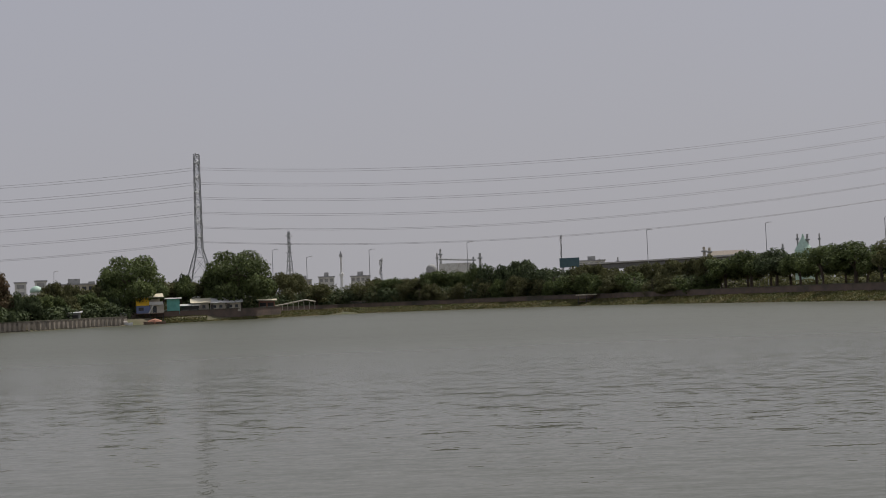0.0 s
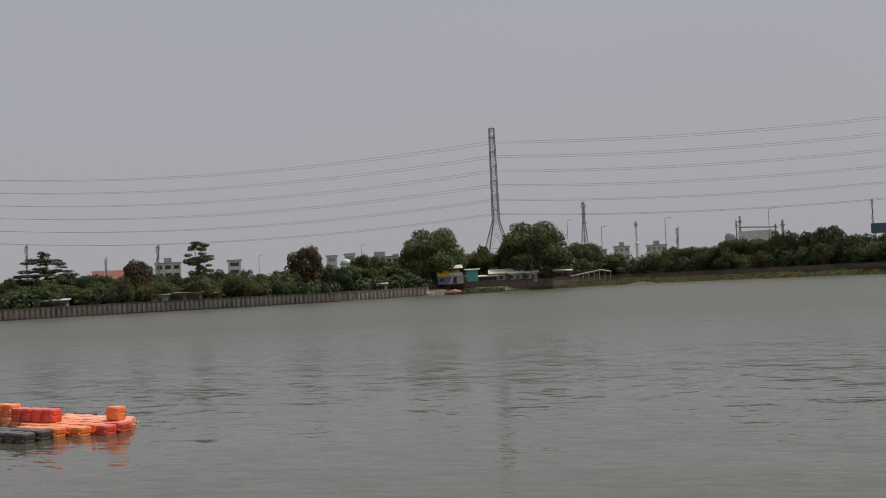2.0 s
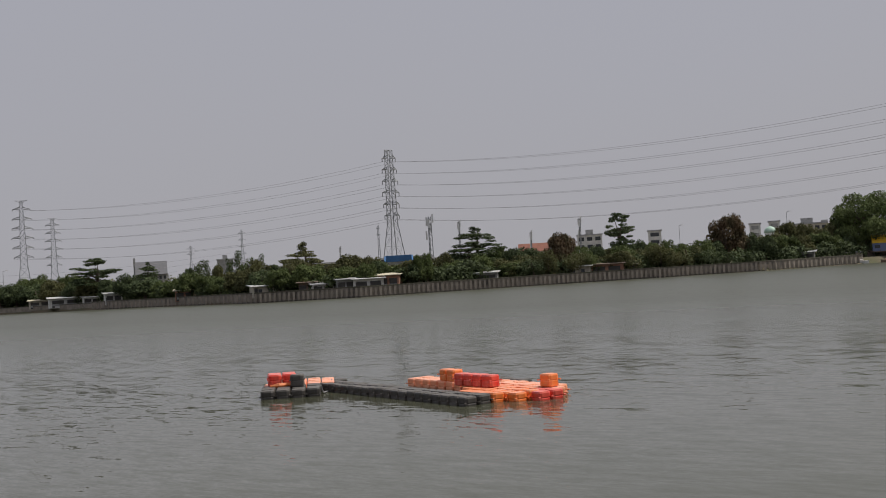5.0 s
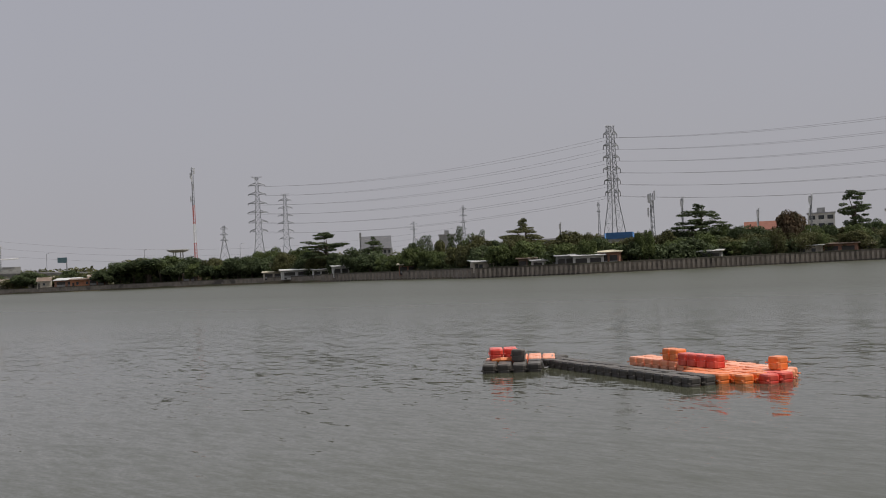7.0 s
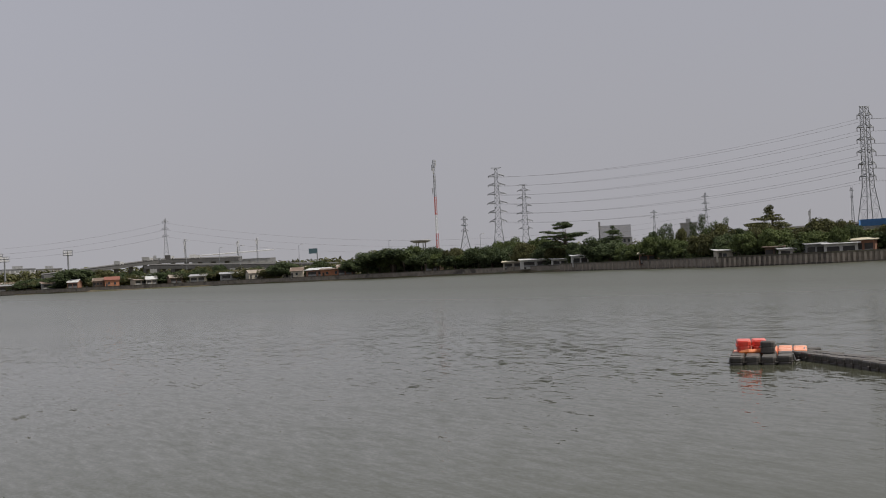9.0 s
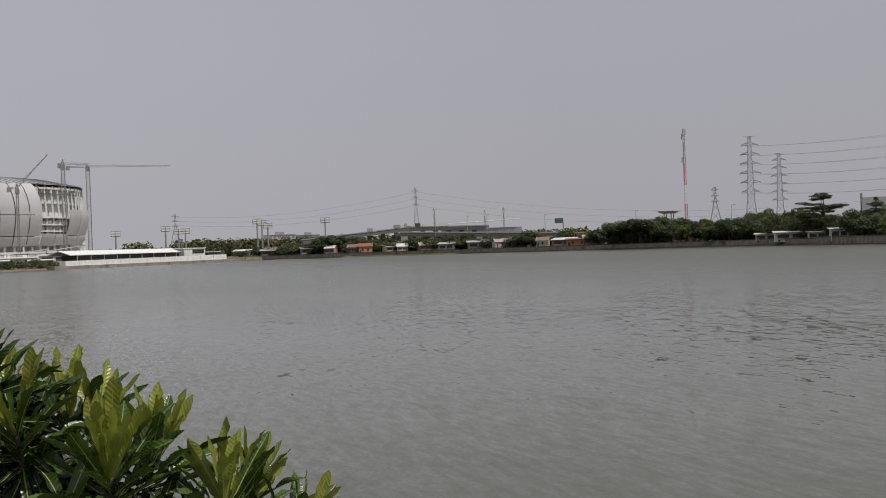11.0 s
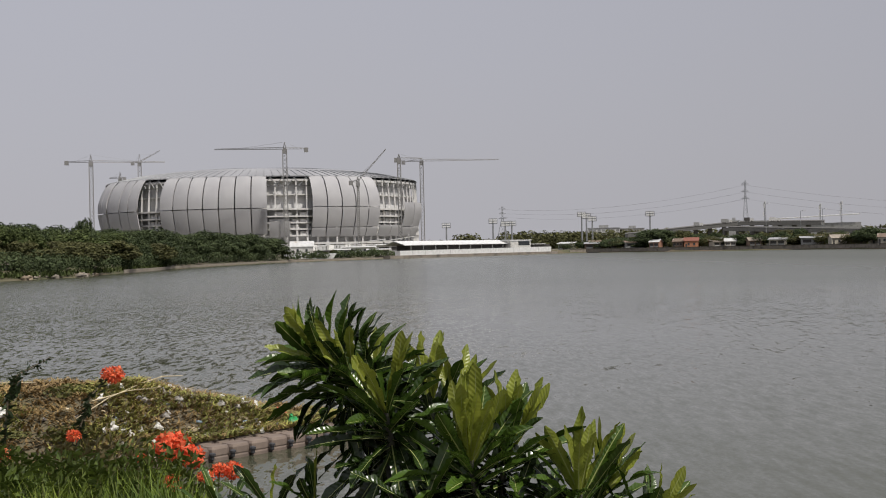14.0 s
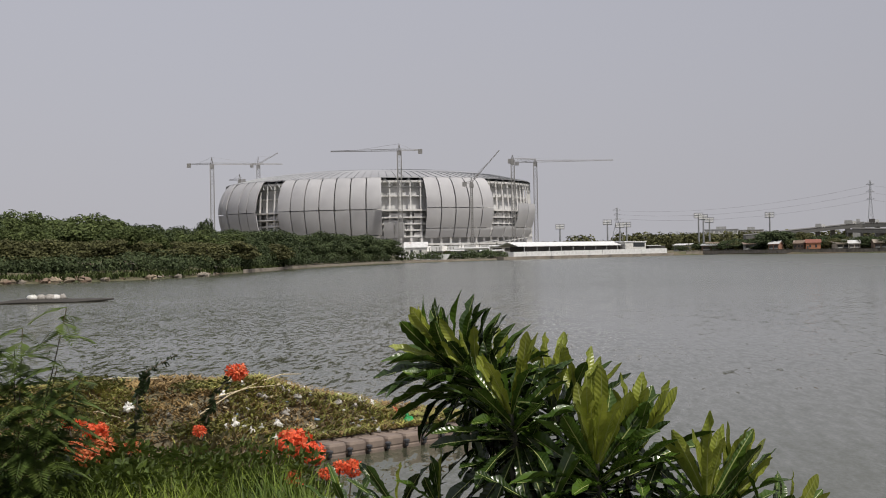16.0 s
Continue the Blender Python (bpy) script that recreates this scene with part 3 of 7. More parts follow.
core.add([st(2 * math.pi * k / ring, z, r) for z, r in ((8, 0.89), (58, 0.89)) for k in range(ring)],
         [(k, k + ring, (k + 1) % ring + ring, (k + 1) % ring) for k in range(ring)])
part("inner_wall", core, M_HAZE_IN, stadium, "bare inner wall paled for haze")
for z, r, t in ((7.5, 0.985, 1.6), (14, 0.94, 1.2), (19, 0.94, 1.1), (24, 0.94, 1.1), (29, 0.95, 1.1), (34.5, 0.95, 1.4), (46, 0.92, 1.0), (57, 0.925, 1.6)):
    b = Build()
    b.add([st(2 * math.pi * k / ring, zz, rr) for zz, rr in ((z, 0.85), (z, r), (z + t, r), (z + t, 0.85)) for k in range(ring)],
          [((i * ring + k), (i * ring + (k + 1) % ring), ((i + 1) % 4 * ring + (k + 1) % ring), ((i + 1) % 4 * ring + k)) for i in range(4) for k in range(ring)])
    part("floor_slab", b, M_SCONC, stadium)
for k in range(-26, 27):
    th = k * 0.062
    b = Build().beam(st(th, 0, 0.93), st(th, 36, 0.93), 1.7, 1.4).beam(st(th, 36, 0.93), st(th, 57, 0.92), 1.3, 1.0)
    part("column", b, M_SCONC, stadium)
# infill walls with window holes between the slabs of the open bays
for az0, az1 in ((102.3, 101.35), (96.0, 93.9), (90.4, 88.5)):
    a, b_ = st_theta(az0), st_theta(az1)
    n = max(3, int(abs(b_ - a) * 130 / 5))
    for z in (15.2, 20.1, 25.1, 30.1):
        for k in range(n):
            if (k * 7 + int(z)) % 3 or az0 < 91 or az0 > 102:
                t0, t1 = a + (b_ - a) * k / n, a + (b_ - a) * (k + 0.9) / n
                tall = 3.3 if az0 < 91 and k % 2 else 2.6
                w = Build().add([st(t0, z, 0.925), st(t1, z, 0.925), st(t1, z + tall, 0.925), st(t0, z + tall, 0.925), st(t0, z, 0.905), st(t1, z, 0.905), st(t1, z + tall, 0.905), st(t0, z + tall, 0.905)],
                                [(0, 1, 2, 3), (7, 6, 5, 4), (0, 4, 5, 1), (1, 5, 6, 2), (2, 6, 7, 3), (3, 7, 4, 0)])
                part("parapet", w, M_SCONC, stadium)
b = Build()
for k in range(-44, 44):
    t0, t1 = k * 0.035, (k + 1) * 0.035
    za, zb = (60, 54) if k % 2 else (54, 60)
    b.beam(st(t0, za, 0.925), st(t1, zb, 0.925), 0.7, sides=3).beam(st(t0, 61, 0.92), st(t1, 61, 0.92), 0.8, sides=3).beam(st(t0, 53.5, 0.93), st(t1, 53.5, 0.93), 0.6, sides=3)
part("ring_truss", b, M_STEEL, stadium)
roof = Build()
rp = ((60.5, 0.93), (62.5, 0.88), (66.2, 0.76), (69.4, 0.62), (71.0, 0.46), (70.0, 0.455), (58, 0.84))
roof.add([st(2 * math.pi * k / ring, z, r) for z, r in rp for k in range(ring)],
         [((i * ring + k), (i * ring + (k + 1) % ring), ((i + 1) * ring + (k + 1) % ring), ((i + 1) * ring + k)) for i in range(len(rp) - 1) for k in range(ring)])
part("roof", roof, M_ROOF_S, stadium, "grey domed roof edge", smooth=True)
b = Build()
for k in range(-30, 31):
    th = k * 0.05
    b.beam(st(th, 61.2, 0.925), st(th, 66.5, 0.76), 0.5, sides=3).beam(st(th, 66.5, 0.76), st(th, 71.4, 0.46), 0.5, sides=3)
part("roof_ribs", b, M_STEEL, stadium)


def tower_crane(az, dist, z_jib, jib_to, back_to, z_top, rise=0.0, mast_w=3.0):
    """jib_to, back_to: bearings that the jib and the counter-jib reach; rise: lift of the jib's end."""
    p = at(az, dist)
    t = thing("tower_crane", pose(p.x, p.y, 1.9, 0, 0, az), "grey lattice tower crane beside the unfinished stadium", "crane", "tower cranes of the building site")
    zj, zt = z_jib - 1.9, z_top - 1.9
    off = lambda a: -dist * math.tan(radians(a - az))
    b = Build()
    c = [(x * mast_w / 2, y * mast_w / 2) for x, y in ((1, 1), (-1, 1), (-1, -1), (1, -1))]
    for k in range(4):
        b.beam((*c[k], 0), (*c[k], zj), 0.7)
    z = 0.0
    while z < zj:
        for k in range(4):
            b.beam((*c[k], z), (*c[(k + 1) % 4], min(zj, z + mast_w)), 0.32, sides=3)
        z += mast_w
    part("mast", b, M_CRANE, t)
    part("slewing_cab", Build().box(-1.6, 1.6, -1.4, 1.4, zj - 3.4, zj - 0.4).box(-1.1, 1.1, -1.1, 1.1, zj - 0.4, zj + 0.8), M_CRANE, t)
    part("apex", Build().beam((-1, 0, zj), (0, 0, zt), 0.5, 0.3).beam((1, 0, zj), (0, 0, zt), 0.5, 0.3), M_CRANE, t)
    for nm, x, dz in (("jib", off(jib_to), rise), ("counter_jib", off(back_to), 0.0)):
        b = Build()
        n = max(4, int(abs(x) / 2.4))
        e = lambda k, s: Vector((x * k / n, s * 0.7, zj + dz * k / n))
        tp = lambda k: Vector((x * k / n, 0, zj + dz * k / n + 1.5 * (1 - 0.6 * k / n)))
        for k in range(n):
            b.beam(e(k, 0.8), e(k + 1, 0.8), 0.36, sides=3).beam(e(k, -0.8), e(k + 1, -0.8), 0.36, sides=3).beam(tp(k), tp(k + 1), 0.36, sides=3)
            b.beam(e(k, 0.8), tp(k + 1), 0.16, sides=3).beam(tp(k), e(k + 1, -0.8), 0.16, sides=3)
        j = part(nm, b, M_CRANE, t)
        if nm == "counter_jib":
            part("counterweight", Build().box(x - 1.6, x + 1.6, -1.2, 1.2, zj - 2.4, zj + 1.0), M_CRANE, j)
        part("tie_bar", Build().beam((0, 0, zt), (x * 0.6, 0, zj + dz * 0.6 + 1), 0.16, sides=3), M_CABLE, t)


tower_crane(104.44, 960, up(4.52, 960), 100.99, 105.55, up(4.88, 960))
tower_crane(102.18, 1090, up(4.5, 1090), 101.2, 102.5, up(4.92, 1090), rise=11)
tower_crane(103.1, 1100, up(3.75, 1100), 103.6, 102.9, up(4.05, 1100), rise=0)
tower_crane(95.16, 855, up(5.13, 855), 98.6, 94.1, up(5.48, 855))
tower_crane(89.47, 860, up(4.55, 860), 88.3, 89.6, up(4.82, 860), mast_w=2.4)
tower_crane(88.34, 1000, up(4.42, 1000), 84.46, 89.25, up(4.6, 1000), mast_w=3.0)
tower_crane(91.55, 858, up(3.45, 858), 90.12, 91.9, up(3.7, 858), rise=24, mast_w=1.4)


# ---- trees ----
def leaf_cloud(lobes, count, size, rng, flat=1.0, droop=0.0):
    """Many small bent leaf clumps spread over the outsides of the lobes (centre, radii)."""
    vol = np.array([r[0] * r[1] + r[1] * r[2] + r[0] * r[2] for _, r in lobes])
    pick = rng.choice(len(lobes), count, p=vol / vol.sum())
    c = np.array([l[0] for l in lobes])[pick]
    rad = np.array([l[1] for l in lobes])[pick]
    d = rng.normal(size=(count, 3))
    d /= np.linalg.norm(d, axis=1)[:, None]
    pos = c + d * rad * (0.55 + 0.5 * rng.random(count) ** 0.6)[:, None]
    nor = d + rng.normal(scale=0.55, size=(count, 3)) + (0, 0, 0.35 * flat)
    nor /= np.linalg.norm(nor, axis=1)[:, None]
    u = np.cross(nor, rng.normal(size=(count, 3)))
    u /= np.linalg.norm(u, axis=1)[:, None] + 1e-9
    u[:, 2] -= droop
    v = np.cross(nor, u)
    s = size * (0.55 + 0.9 * rng.random(count))[:, None]
    a, b_ = u * s, v * s * 0.62
    q = np.stack([pos - a, pos - b_ * 0.9 + nor * s * 0.18, pos + a * 1.15, pos + b_ + nor * s * 0.12], 1).reshape(-1, 3)
    return q, count


def crown_mesh(name, lobes, count, size, mat, rng, flat=1.0, droop=0.0):
    q, n = leaf_cloud(lobes, count, size, rng, flat, droop)
    me = bpy.data.meshes.new(name)
    me.vertices.add(4 * n)
    me.vertices.foreach_set("co", q.ravel())
    me.loops.add(4 * n)
    me.loops.foreach_set("vertex_index", np.arange(4 * n))
    me.polygons.add(n)
    me.polygons.foreach_set("loop_start", np.arange(0, 4 * n, 4))
    me.update(calc_edges=True)
    me.materials.append(mat)
    return me


def trunk_build(h, r, limbs, rng):
    b = Build()
    bend = Vector((rng.normal() * 0.05 * h, rng.normal() * 0.05 * h, 0))
    b.tube([(0, 0, -0.4), (bend.x * 0.3, bend.y * 0.3, h * 0.35), (bend.x, bend.y, h * 0.75)], [r * 1.25, r * 0.9, r * 0.6], 7)
    for e in limbs:
        s = Vector((bend.x, bend.y, h * (0.45 + 0.25 * rng.random())))
        e = Vector(e)
        b.tube([s, s.lerp(e, 0.5) + Vector((0, 0, 0.06 * h)), e], [r * 0.5, r * 0.32, r * 0.12], 5)
    return b


def make_tree(kind, h, w, mat, seed, count=1500, size=0.55):
    """One tree h high and w wide at the origin; kind gives the crown's habit."""
    rng = np.random.default_rng(seed)
    lobes = []
    if kind in ("round", "grand"):
        for k in range(30):
            a, t = rng.random() * 6.283, rng.random()
            rr = w * 0.5 * (0.9 - 0.75 * abs(t - 0.3) ** 1.3)
            q = rng.uniform(0.1, 0.19)
            lobes.append(((math.cos(a) * rr * 0.8, math.sin(a) * rr * 0.8, h * (0.28 + 0.6 * t)), (w * q, w * q, h * q * rng.uniform(0.65, 1.0))))
        lobes.append(((0, 0, h * 0.58), (w * 0.33, w * 0.33, h * 0.31)))
    elif kind == "umbrella":
        for k in range(18):
            a, rr = rng.random() * 6.283, w * 0.5 * math.sqrt(rng.random()) * 0.85
            lobes.append(((math.cos(a) * rr, math.sin(a) * rr, h * (0.86 - 0.35 * (rr / w * 2) ** 2 + 0.06 * rng.normal())), (w * 0.18, w * 0.18, h * 0.16)))
    elif kind == "tiers":
        lean = rng.normal() * 0.06 * w
        for k in range(8):
            t = min(1.0, max(0.0, k / 7 + rng.normal() * 0.03))
            rr = w * 0.5 * (1.0 - 0.7 * t ** 1.8) * rng.uniform(0.6, 1.1)
            turn = rng.random() * 6.283
            for j in range(8):
                if rng.random() < 0.3:
                    continue
                a = turn + j * 0.8 + rng.normal() * 0.3
                reach = rr * rng.uniform(0.2, 0.9)
                q = rng.uniform(0.2, 0.38)
                lobes.append(((math.cos(a) * reach + lean * t, math.sin(a) * reach, h * (0.4 + 0.57 * t + 0.022 * rng.normal() + 0.03 * reach / rr)), (rr * q + 0.2, rr * q + 0.2, h * rng.uniform(0.014, 0.035))))
    elif kind == "column":
        for k in range(9):
            t = k / 8
            lobes.append(((rng.normal() * w * 0.1, rng.normal() * w * 0.1, h * (0.25 + 0.7 * t)), (w * (0.42 - 0.25 * t), w * (0.42 - 0.25 * t), h * 0.1)))
    elif kind == "bush":
        for k in range(9):
            a, rr = rng.random() * 6.283, w * 0.34 * math.sqrt(rng.random())
            lobes.append(((math.cos(a) * rr, math.sin(a) * rr, h * (0.3 + 0.45 * rng.random())), (w * 0.22, w * 0.22, h * 0.26)))
    limbs = [Vector(l[0]) * 0.9 for l in lobes[:: max(1, len(lobes) // 7)]]
    t = new("tree")
    part("trunk", trunk_build(h, 0.03 * h + 0.05, limbs, rng), M_BARK, t)
    part("crown", crown_mesh("crown", lobes, count, size, mat, rng, droop=0.5 if kind in ("round", "grand") else 0.0), mat, t)
    return t


TREES = {}


def tree(kind, leaf, az, dist, h, w, label, group="trees along the shore", z=1.7, seed=None):
    """Plants one tree; alike kinds share their meshes in a few variants."""
    v = (hash_of(az) if seed is None else seed) % 3
    key = (kind, leaf, v)
    p = at(az, dist, z)
    m = pose(p.x, p.y, p.z, 0, 0, (az * 137.0) % 360)
    n = {"tiers": 7000, "bush": 3200, "column": 2600, "grand": 22000}.get(kind, 6500)
    if key not in TREES:
        TREES[key] = make_tree(kind, 10.0, 10.0, M_LEAF[leaf], 11 * v + len(kind) + len(leaf), n, {"tiers": 0.15, "grand": 0.14}.get(kind, 0.23))
        t = TREES[key]
        t.matrix_basis = m
    else:
        t = copy_thing(TREES[key], m)
    t.scale = (w / 10, w / 10, h / 10)
    return tagged(t, label, "tree", group)


def hash_of(x):
    return int(abs(x) * 7919.3)


def crown(az, el, off, wdeg, kind, leaf, label):
    """A tree placed by its top's bearing and elevation, off metres behind the shore, wdeg degrees wide."""
    d = shore(az) + off
    h = up(el, d) - 1.7
    return tree(kind, leaf, az, d, max(2.0, h), max(2.0, math.radians(wdeg) * d), label)


BIG = "large dark-green round tree with drooping foliage on the shore"
crown(15.35, 2.85, 14, 3.4, "grand", "green", BIG)
crown(10.2, 2.95, 16, 3.9, "grand", "green", BIG)
crown(26.9, 2.6, 22, 2.3, "tiers", "dark", "tall tree with flat tiers of branches behind the wall")
crown(34.0, 2.25, 18, 3.4, "tiers", "dark", "broad tree with layered branches behind the wall")
crown(42.6, 2.05, 20, 2.4, "tiers", "olive", "tall tree with flat tiers of branches behind the wall")
crown(52.7, 1.9, 14, 3.2, "tiers", "dark", "dense conical dark tree near the lake")
crown(50.2, 1.5, 22, 1.8, "tiers", "dark", "tree with layered branches near the lake")
crown(29.75, 1.85, 16, 2.0, "round", "brown", "round tree with rusty-brown foliage behind the wall")
crown(21.75, 2.1, 18, 2.1, "round", "brown", "round tree with rusty-brown foliage behind the wall")
GREEN = "leafy green tree behind the shore wall"
OLIVE = "dull olive-green tree behind the shore wall"
random.seed(5)
# belts of trees: bearings from and to, top elevations there, and what grows in them
for a0_, a1_, e0_, e1_, step, leaf, kind, off in (
        (-26, -13, 1.95, 1.5, 1.25, "green", "umbrella", 24), (-25, -13, 1.4, 1.1, 1.1, "dark", "umbrella", 34),
        (-13, -6.3, 1.5, 1.4, 0.75, "olive", "round", 24), (-13, -5, 0.9, 0.9, 0.8, "green", "bush", 17),
        (-6.2, -1.8, 1.5, 1.85, 0.8, "dark", "round", 24), (-5, 2, 0.9, 0.95, 0.7, "olive", "bush", 18),
        (-1.6, 4.0, 1.45, 1.3, 0.7, "green", "umbrella", 26), (3.5, 8.2, 1.05, 1.0, 0.8, "olive", "bush", 20), (7.6, 8.6, 1.5, 1.5, 0.6, "olive", "umbrella", 40),
        (11.6, 14.4, 1.5, 1.35, 0.6, "olive", "umbrella", 22), (12.8, 13.4, 1.9, 1.7, 0.5, "dark", "round", 30),
        (16.2, 21.0, 1.0, 1.2, 0.62, "green", "round", 14), (16.5, 20.5, 1.55, 1.35, 0.8, "olive", "round", 26), (22.4, 29, 1.15, 1.15, 0.7, "green", "round", 12),
        (23, 33, 0.75, 0.9, 0.7, "olive", "bush", 7), (30.8, 36.4, 1.15, 1.1, 0.75, "dark", "round", 18), (31, 41, 0.75, 0.9, 0.75, "green", "round", 9),
        (36.6, 37.6, 1.15, 1.1, 0.5, "green", "round", 7), (39.3, 45.4, 1.25, 1.4, 0.9, "olive", "round", 16), (42.5, 50.0, 0.95, 0.85, 0.8, "green", "round", 9),
        (45.0, 48.5, 1.75, 1.45, 0.5, "dark", "column", 60), (50.5, 57.5, 0.95, 0.9, 0.8, "dark", "round", 10), (53.6, 56, 1.15, 1.1, 0.6, "green", "umbrella", 24),
        (57.5, 63.2, 0.9, 0.75, 0.75, "green", "umbrella", 8), (59.3, 62.6, 1.08, 0.95, 0.9, "dark", "umbrella", 16)):
    a = a0_
    while (a - a1_) * (1 if a1_ > a0_ else -1) < 0:
        k = (a - a0_) / (a1_ - a0_)
        crown(a, e0_ + (e1_ - e0_) * k + random.uniform(-0.3, 0.16), off + random.uniform(-3, 5), step * random.uniform(1.4, 2.6), kind if random.random() < 0.75 else "round", leaf_ := leaf if random.random() < 0.6 else random.choice(("dark", "green", "olive", "olive")),
              {"green": GREEN, "olive": OLIVE}.get(leaf_, "dark-green tree behind the shore wall"))
        a += step * random.uniform(0.8, 1.2)
# undergrowth that closes the belts behind the walls
def thicket(name, runs, leaf, count, size, label, seed):
    """Dense bushes nobody could count: bearings from and to, top elevations there, metres behind the shore."""
    g = np.random.default_rng(seed)
    lobes = []
    for a0_, a1_, e0_, e1_, off in runs:
        a = a0_
        while a < a1_:
            d = shore(a) + off + g.uniform(-2, 5)
            p, h = at(a, d), up(e0_ + (e1_ - e0_) * (a - a0_) / (a1_ - a0_) + g.uniform(-0.15, 0.15), d)
            r = g.uniform(1.6, 3.0)
            lobes.append(((p.x, p.y, 1.0 + (h - 1.0) * 0.5), (r, r, max(0.6, (h - 1.0) * 0.5))))
            a += g.uniform(0.2, 0.42)
    me = crown_mesh(name, lobes, count, size, M_LEAF[leaf], g)
    tagged(new(name, me), label, "bushes", kind="stuff")


thicket("undergrowth", ((89.2, 95.5, -0.05, 0.0, 4), (-13, 13, 0.62, 0.6, 19), (14.5, 50, 0.4, 0.45, 8), (50, 63, 0.35, 0.3, 12)), "dark", 70000, 0.36, "dense dark undergrowth below the shore trees", 3)
thicket("thicket", ((-27, -13, 0.25, 0.3, 60), (-13, 9, 0.95, 0.9, 44), (15, 56, 0.85, 0.7, 34), (56, 63, 0.55, 0.5, 30), (63, 81, 0.3, 0.22, 26), (64, 76, 0.45, 0.4, 75)), "olive", 70000, 0.42, "dull green thicket behind the shore trees", 4)
thicket("wood_undergrowth", ((95.7, 103, 0.05, 0.15, 6), (100, 119, 0.0, 0.2, 7), (101, 119, 0.3, 0.55, 18), (103, 119, 0.5, 0.9, 34), (96.5, 104, 0.35, 0.6, 20)), "dark", 80000, 0.23, "dense undergrowth of the lakeside wood", 5)
# the wood on the left shore
WOOD = "dense green tree of the lakeside wood"
for a0_, a1_, e0_, e1_, step, leaf, kind, off in (
        (95.8, 103.0, 0.55, 1.0, 1.0, "dark", "round", 14), (96.4, 104, 1.0, 1.3, 1.2, "dark", "umbrella", 30), (103, 119, 1.4, 2.35, 1.5, "dark", "umbrella", 40), (109.5, 119, 1.95, 2.4, 1.6, "green", "umbrella", 34),
        (102, 118, 0.6, 1.2, 1.5, "olive", "round", 18), (104, 119, 1.15, 1.9, 1.4, "green", "umbrella", 28)):
    a = a0_
    while a < a1_:
        k = (a - a0_) / (a1_ - a0_)
        crown(a, e0_ + (e1_ - e0_) * k + random.uniform(-0.15, 0.12), off + random.uniform(-3, 5), step * random.uniform(1.6, 2.3), kind, leaf, WOOD)
        a += step * random.uniform(0.8, 1.2)
crown(104.95, 1.85, 26, 1.7, "round", "dark", "tall dark round tree above the lakeside wood")


# ---- floating pontoon ----
M_FLOAT = {
    "dark": material("dark_grey_plastic", (0.048, 0.043, 0.038), 0.55, color2=(0.085, 0.075, 0.064), scale=3, obj_var=0.5),
    "orange": material("orange_plastic", (0.82, 0.17, 0.025), 0.4, color2=(0.8, 0.25, 0.08), scale=3, obj_var=0.2),
    "pink": material("pale_orange_plastic", (0.83, 0.27, 0.12), 0.5, color2=(0.82, 0.38, 0.24), scale=3, obj_var=0.2),
    "red": material("red_plastic", (0.7, 0.035, 0.02), 0.4, color2=(0.74, 0.14, 0.09), scale=3, obj_var=0.25),
    "mud": material("muddy_plastic", (0.2, 0.155, 0.125), 0.8, color2=(0.13, 0.1, 0.085), scale=3, obj_var=0.4),
}


def paler_top(m, c):
    """Faces turned upward are mixed towards a paler colour, in patches."""
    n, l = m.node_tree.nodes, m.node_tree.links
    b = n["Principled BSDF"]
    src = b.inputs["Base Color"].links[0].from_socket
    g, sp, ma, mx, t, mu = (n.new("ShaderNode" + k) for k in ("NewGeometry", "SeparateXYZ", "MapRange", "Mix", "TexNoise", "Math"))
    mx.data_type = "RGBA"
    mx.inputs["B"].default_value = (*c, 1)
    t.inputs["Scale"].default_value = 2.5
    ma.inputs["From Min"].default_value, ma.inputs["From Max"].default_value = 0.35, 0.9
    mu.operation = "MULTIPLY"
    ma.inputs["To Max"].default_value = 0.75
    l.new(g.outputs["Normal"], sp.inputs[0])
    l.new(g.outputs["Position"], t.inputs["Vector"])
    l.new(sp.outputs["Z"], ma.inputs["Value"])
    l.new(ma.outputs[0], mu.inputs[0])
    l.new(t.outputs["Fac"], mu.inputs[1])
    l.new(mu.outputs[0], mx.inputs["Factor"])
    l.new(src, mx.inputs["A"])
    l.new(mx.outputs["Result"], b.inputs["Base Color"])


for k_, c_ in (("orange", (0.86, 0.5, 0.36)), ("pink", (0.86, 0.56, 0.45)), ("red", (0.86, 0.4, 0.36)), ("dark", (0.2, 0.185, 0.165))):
    paler_top(M_FLOAT[k_], c_)


def float_cube(mat):
    """A blow-moulded float half a metre square: rounded corners, a waist and four lugs."""
    b = Build()
    outline = []
    for cx, cy, a0 in ((1, 1, 0), (-1, 1, 90), (-1, -1, 180), (1, -1, 270)):
        for k in range(3):
            a = radians(a0 + 45 * k)
            outline.append((cx * 0.125 + 0.107 * math.cos(a), cy * 0.125 + 0.107 * math.sin(a)))
    n = len(outline)
    rings = ((0.9, 0.0), (1.0, 0.03), (1.0, 0.17), (0.95, 0.2), (1.0, 0.23), (1.0, 0.345), (0.9, 0.395))
    p = [(x * s, y * s, z) for s, z in rings for x, y in outline]
    f = [(i * n + k, i * n + (k + 1) % n, (i + 1) * n + (k + 1) % n, (i + 1) * n + k) for i in range(len(rings) - 1) for k in range(n)]
    b.add(p, f + [tuple(range(n))[::-1], tuple(range((len(rings) - 1) * n, len(rings) * n))])
    for x, y in ((0.23, 0.23), (-0.23, 0.23), (-0.23, -0.23), (0.23, -0.23)):
        b.box(x - 0.035, x + 0.035, y - 0.035, y + 0.035, 0.2, 0.235)
    return b.mesh("float_cube", M_FLOAT[mat])


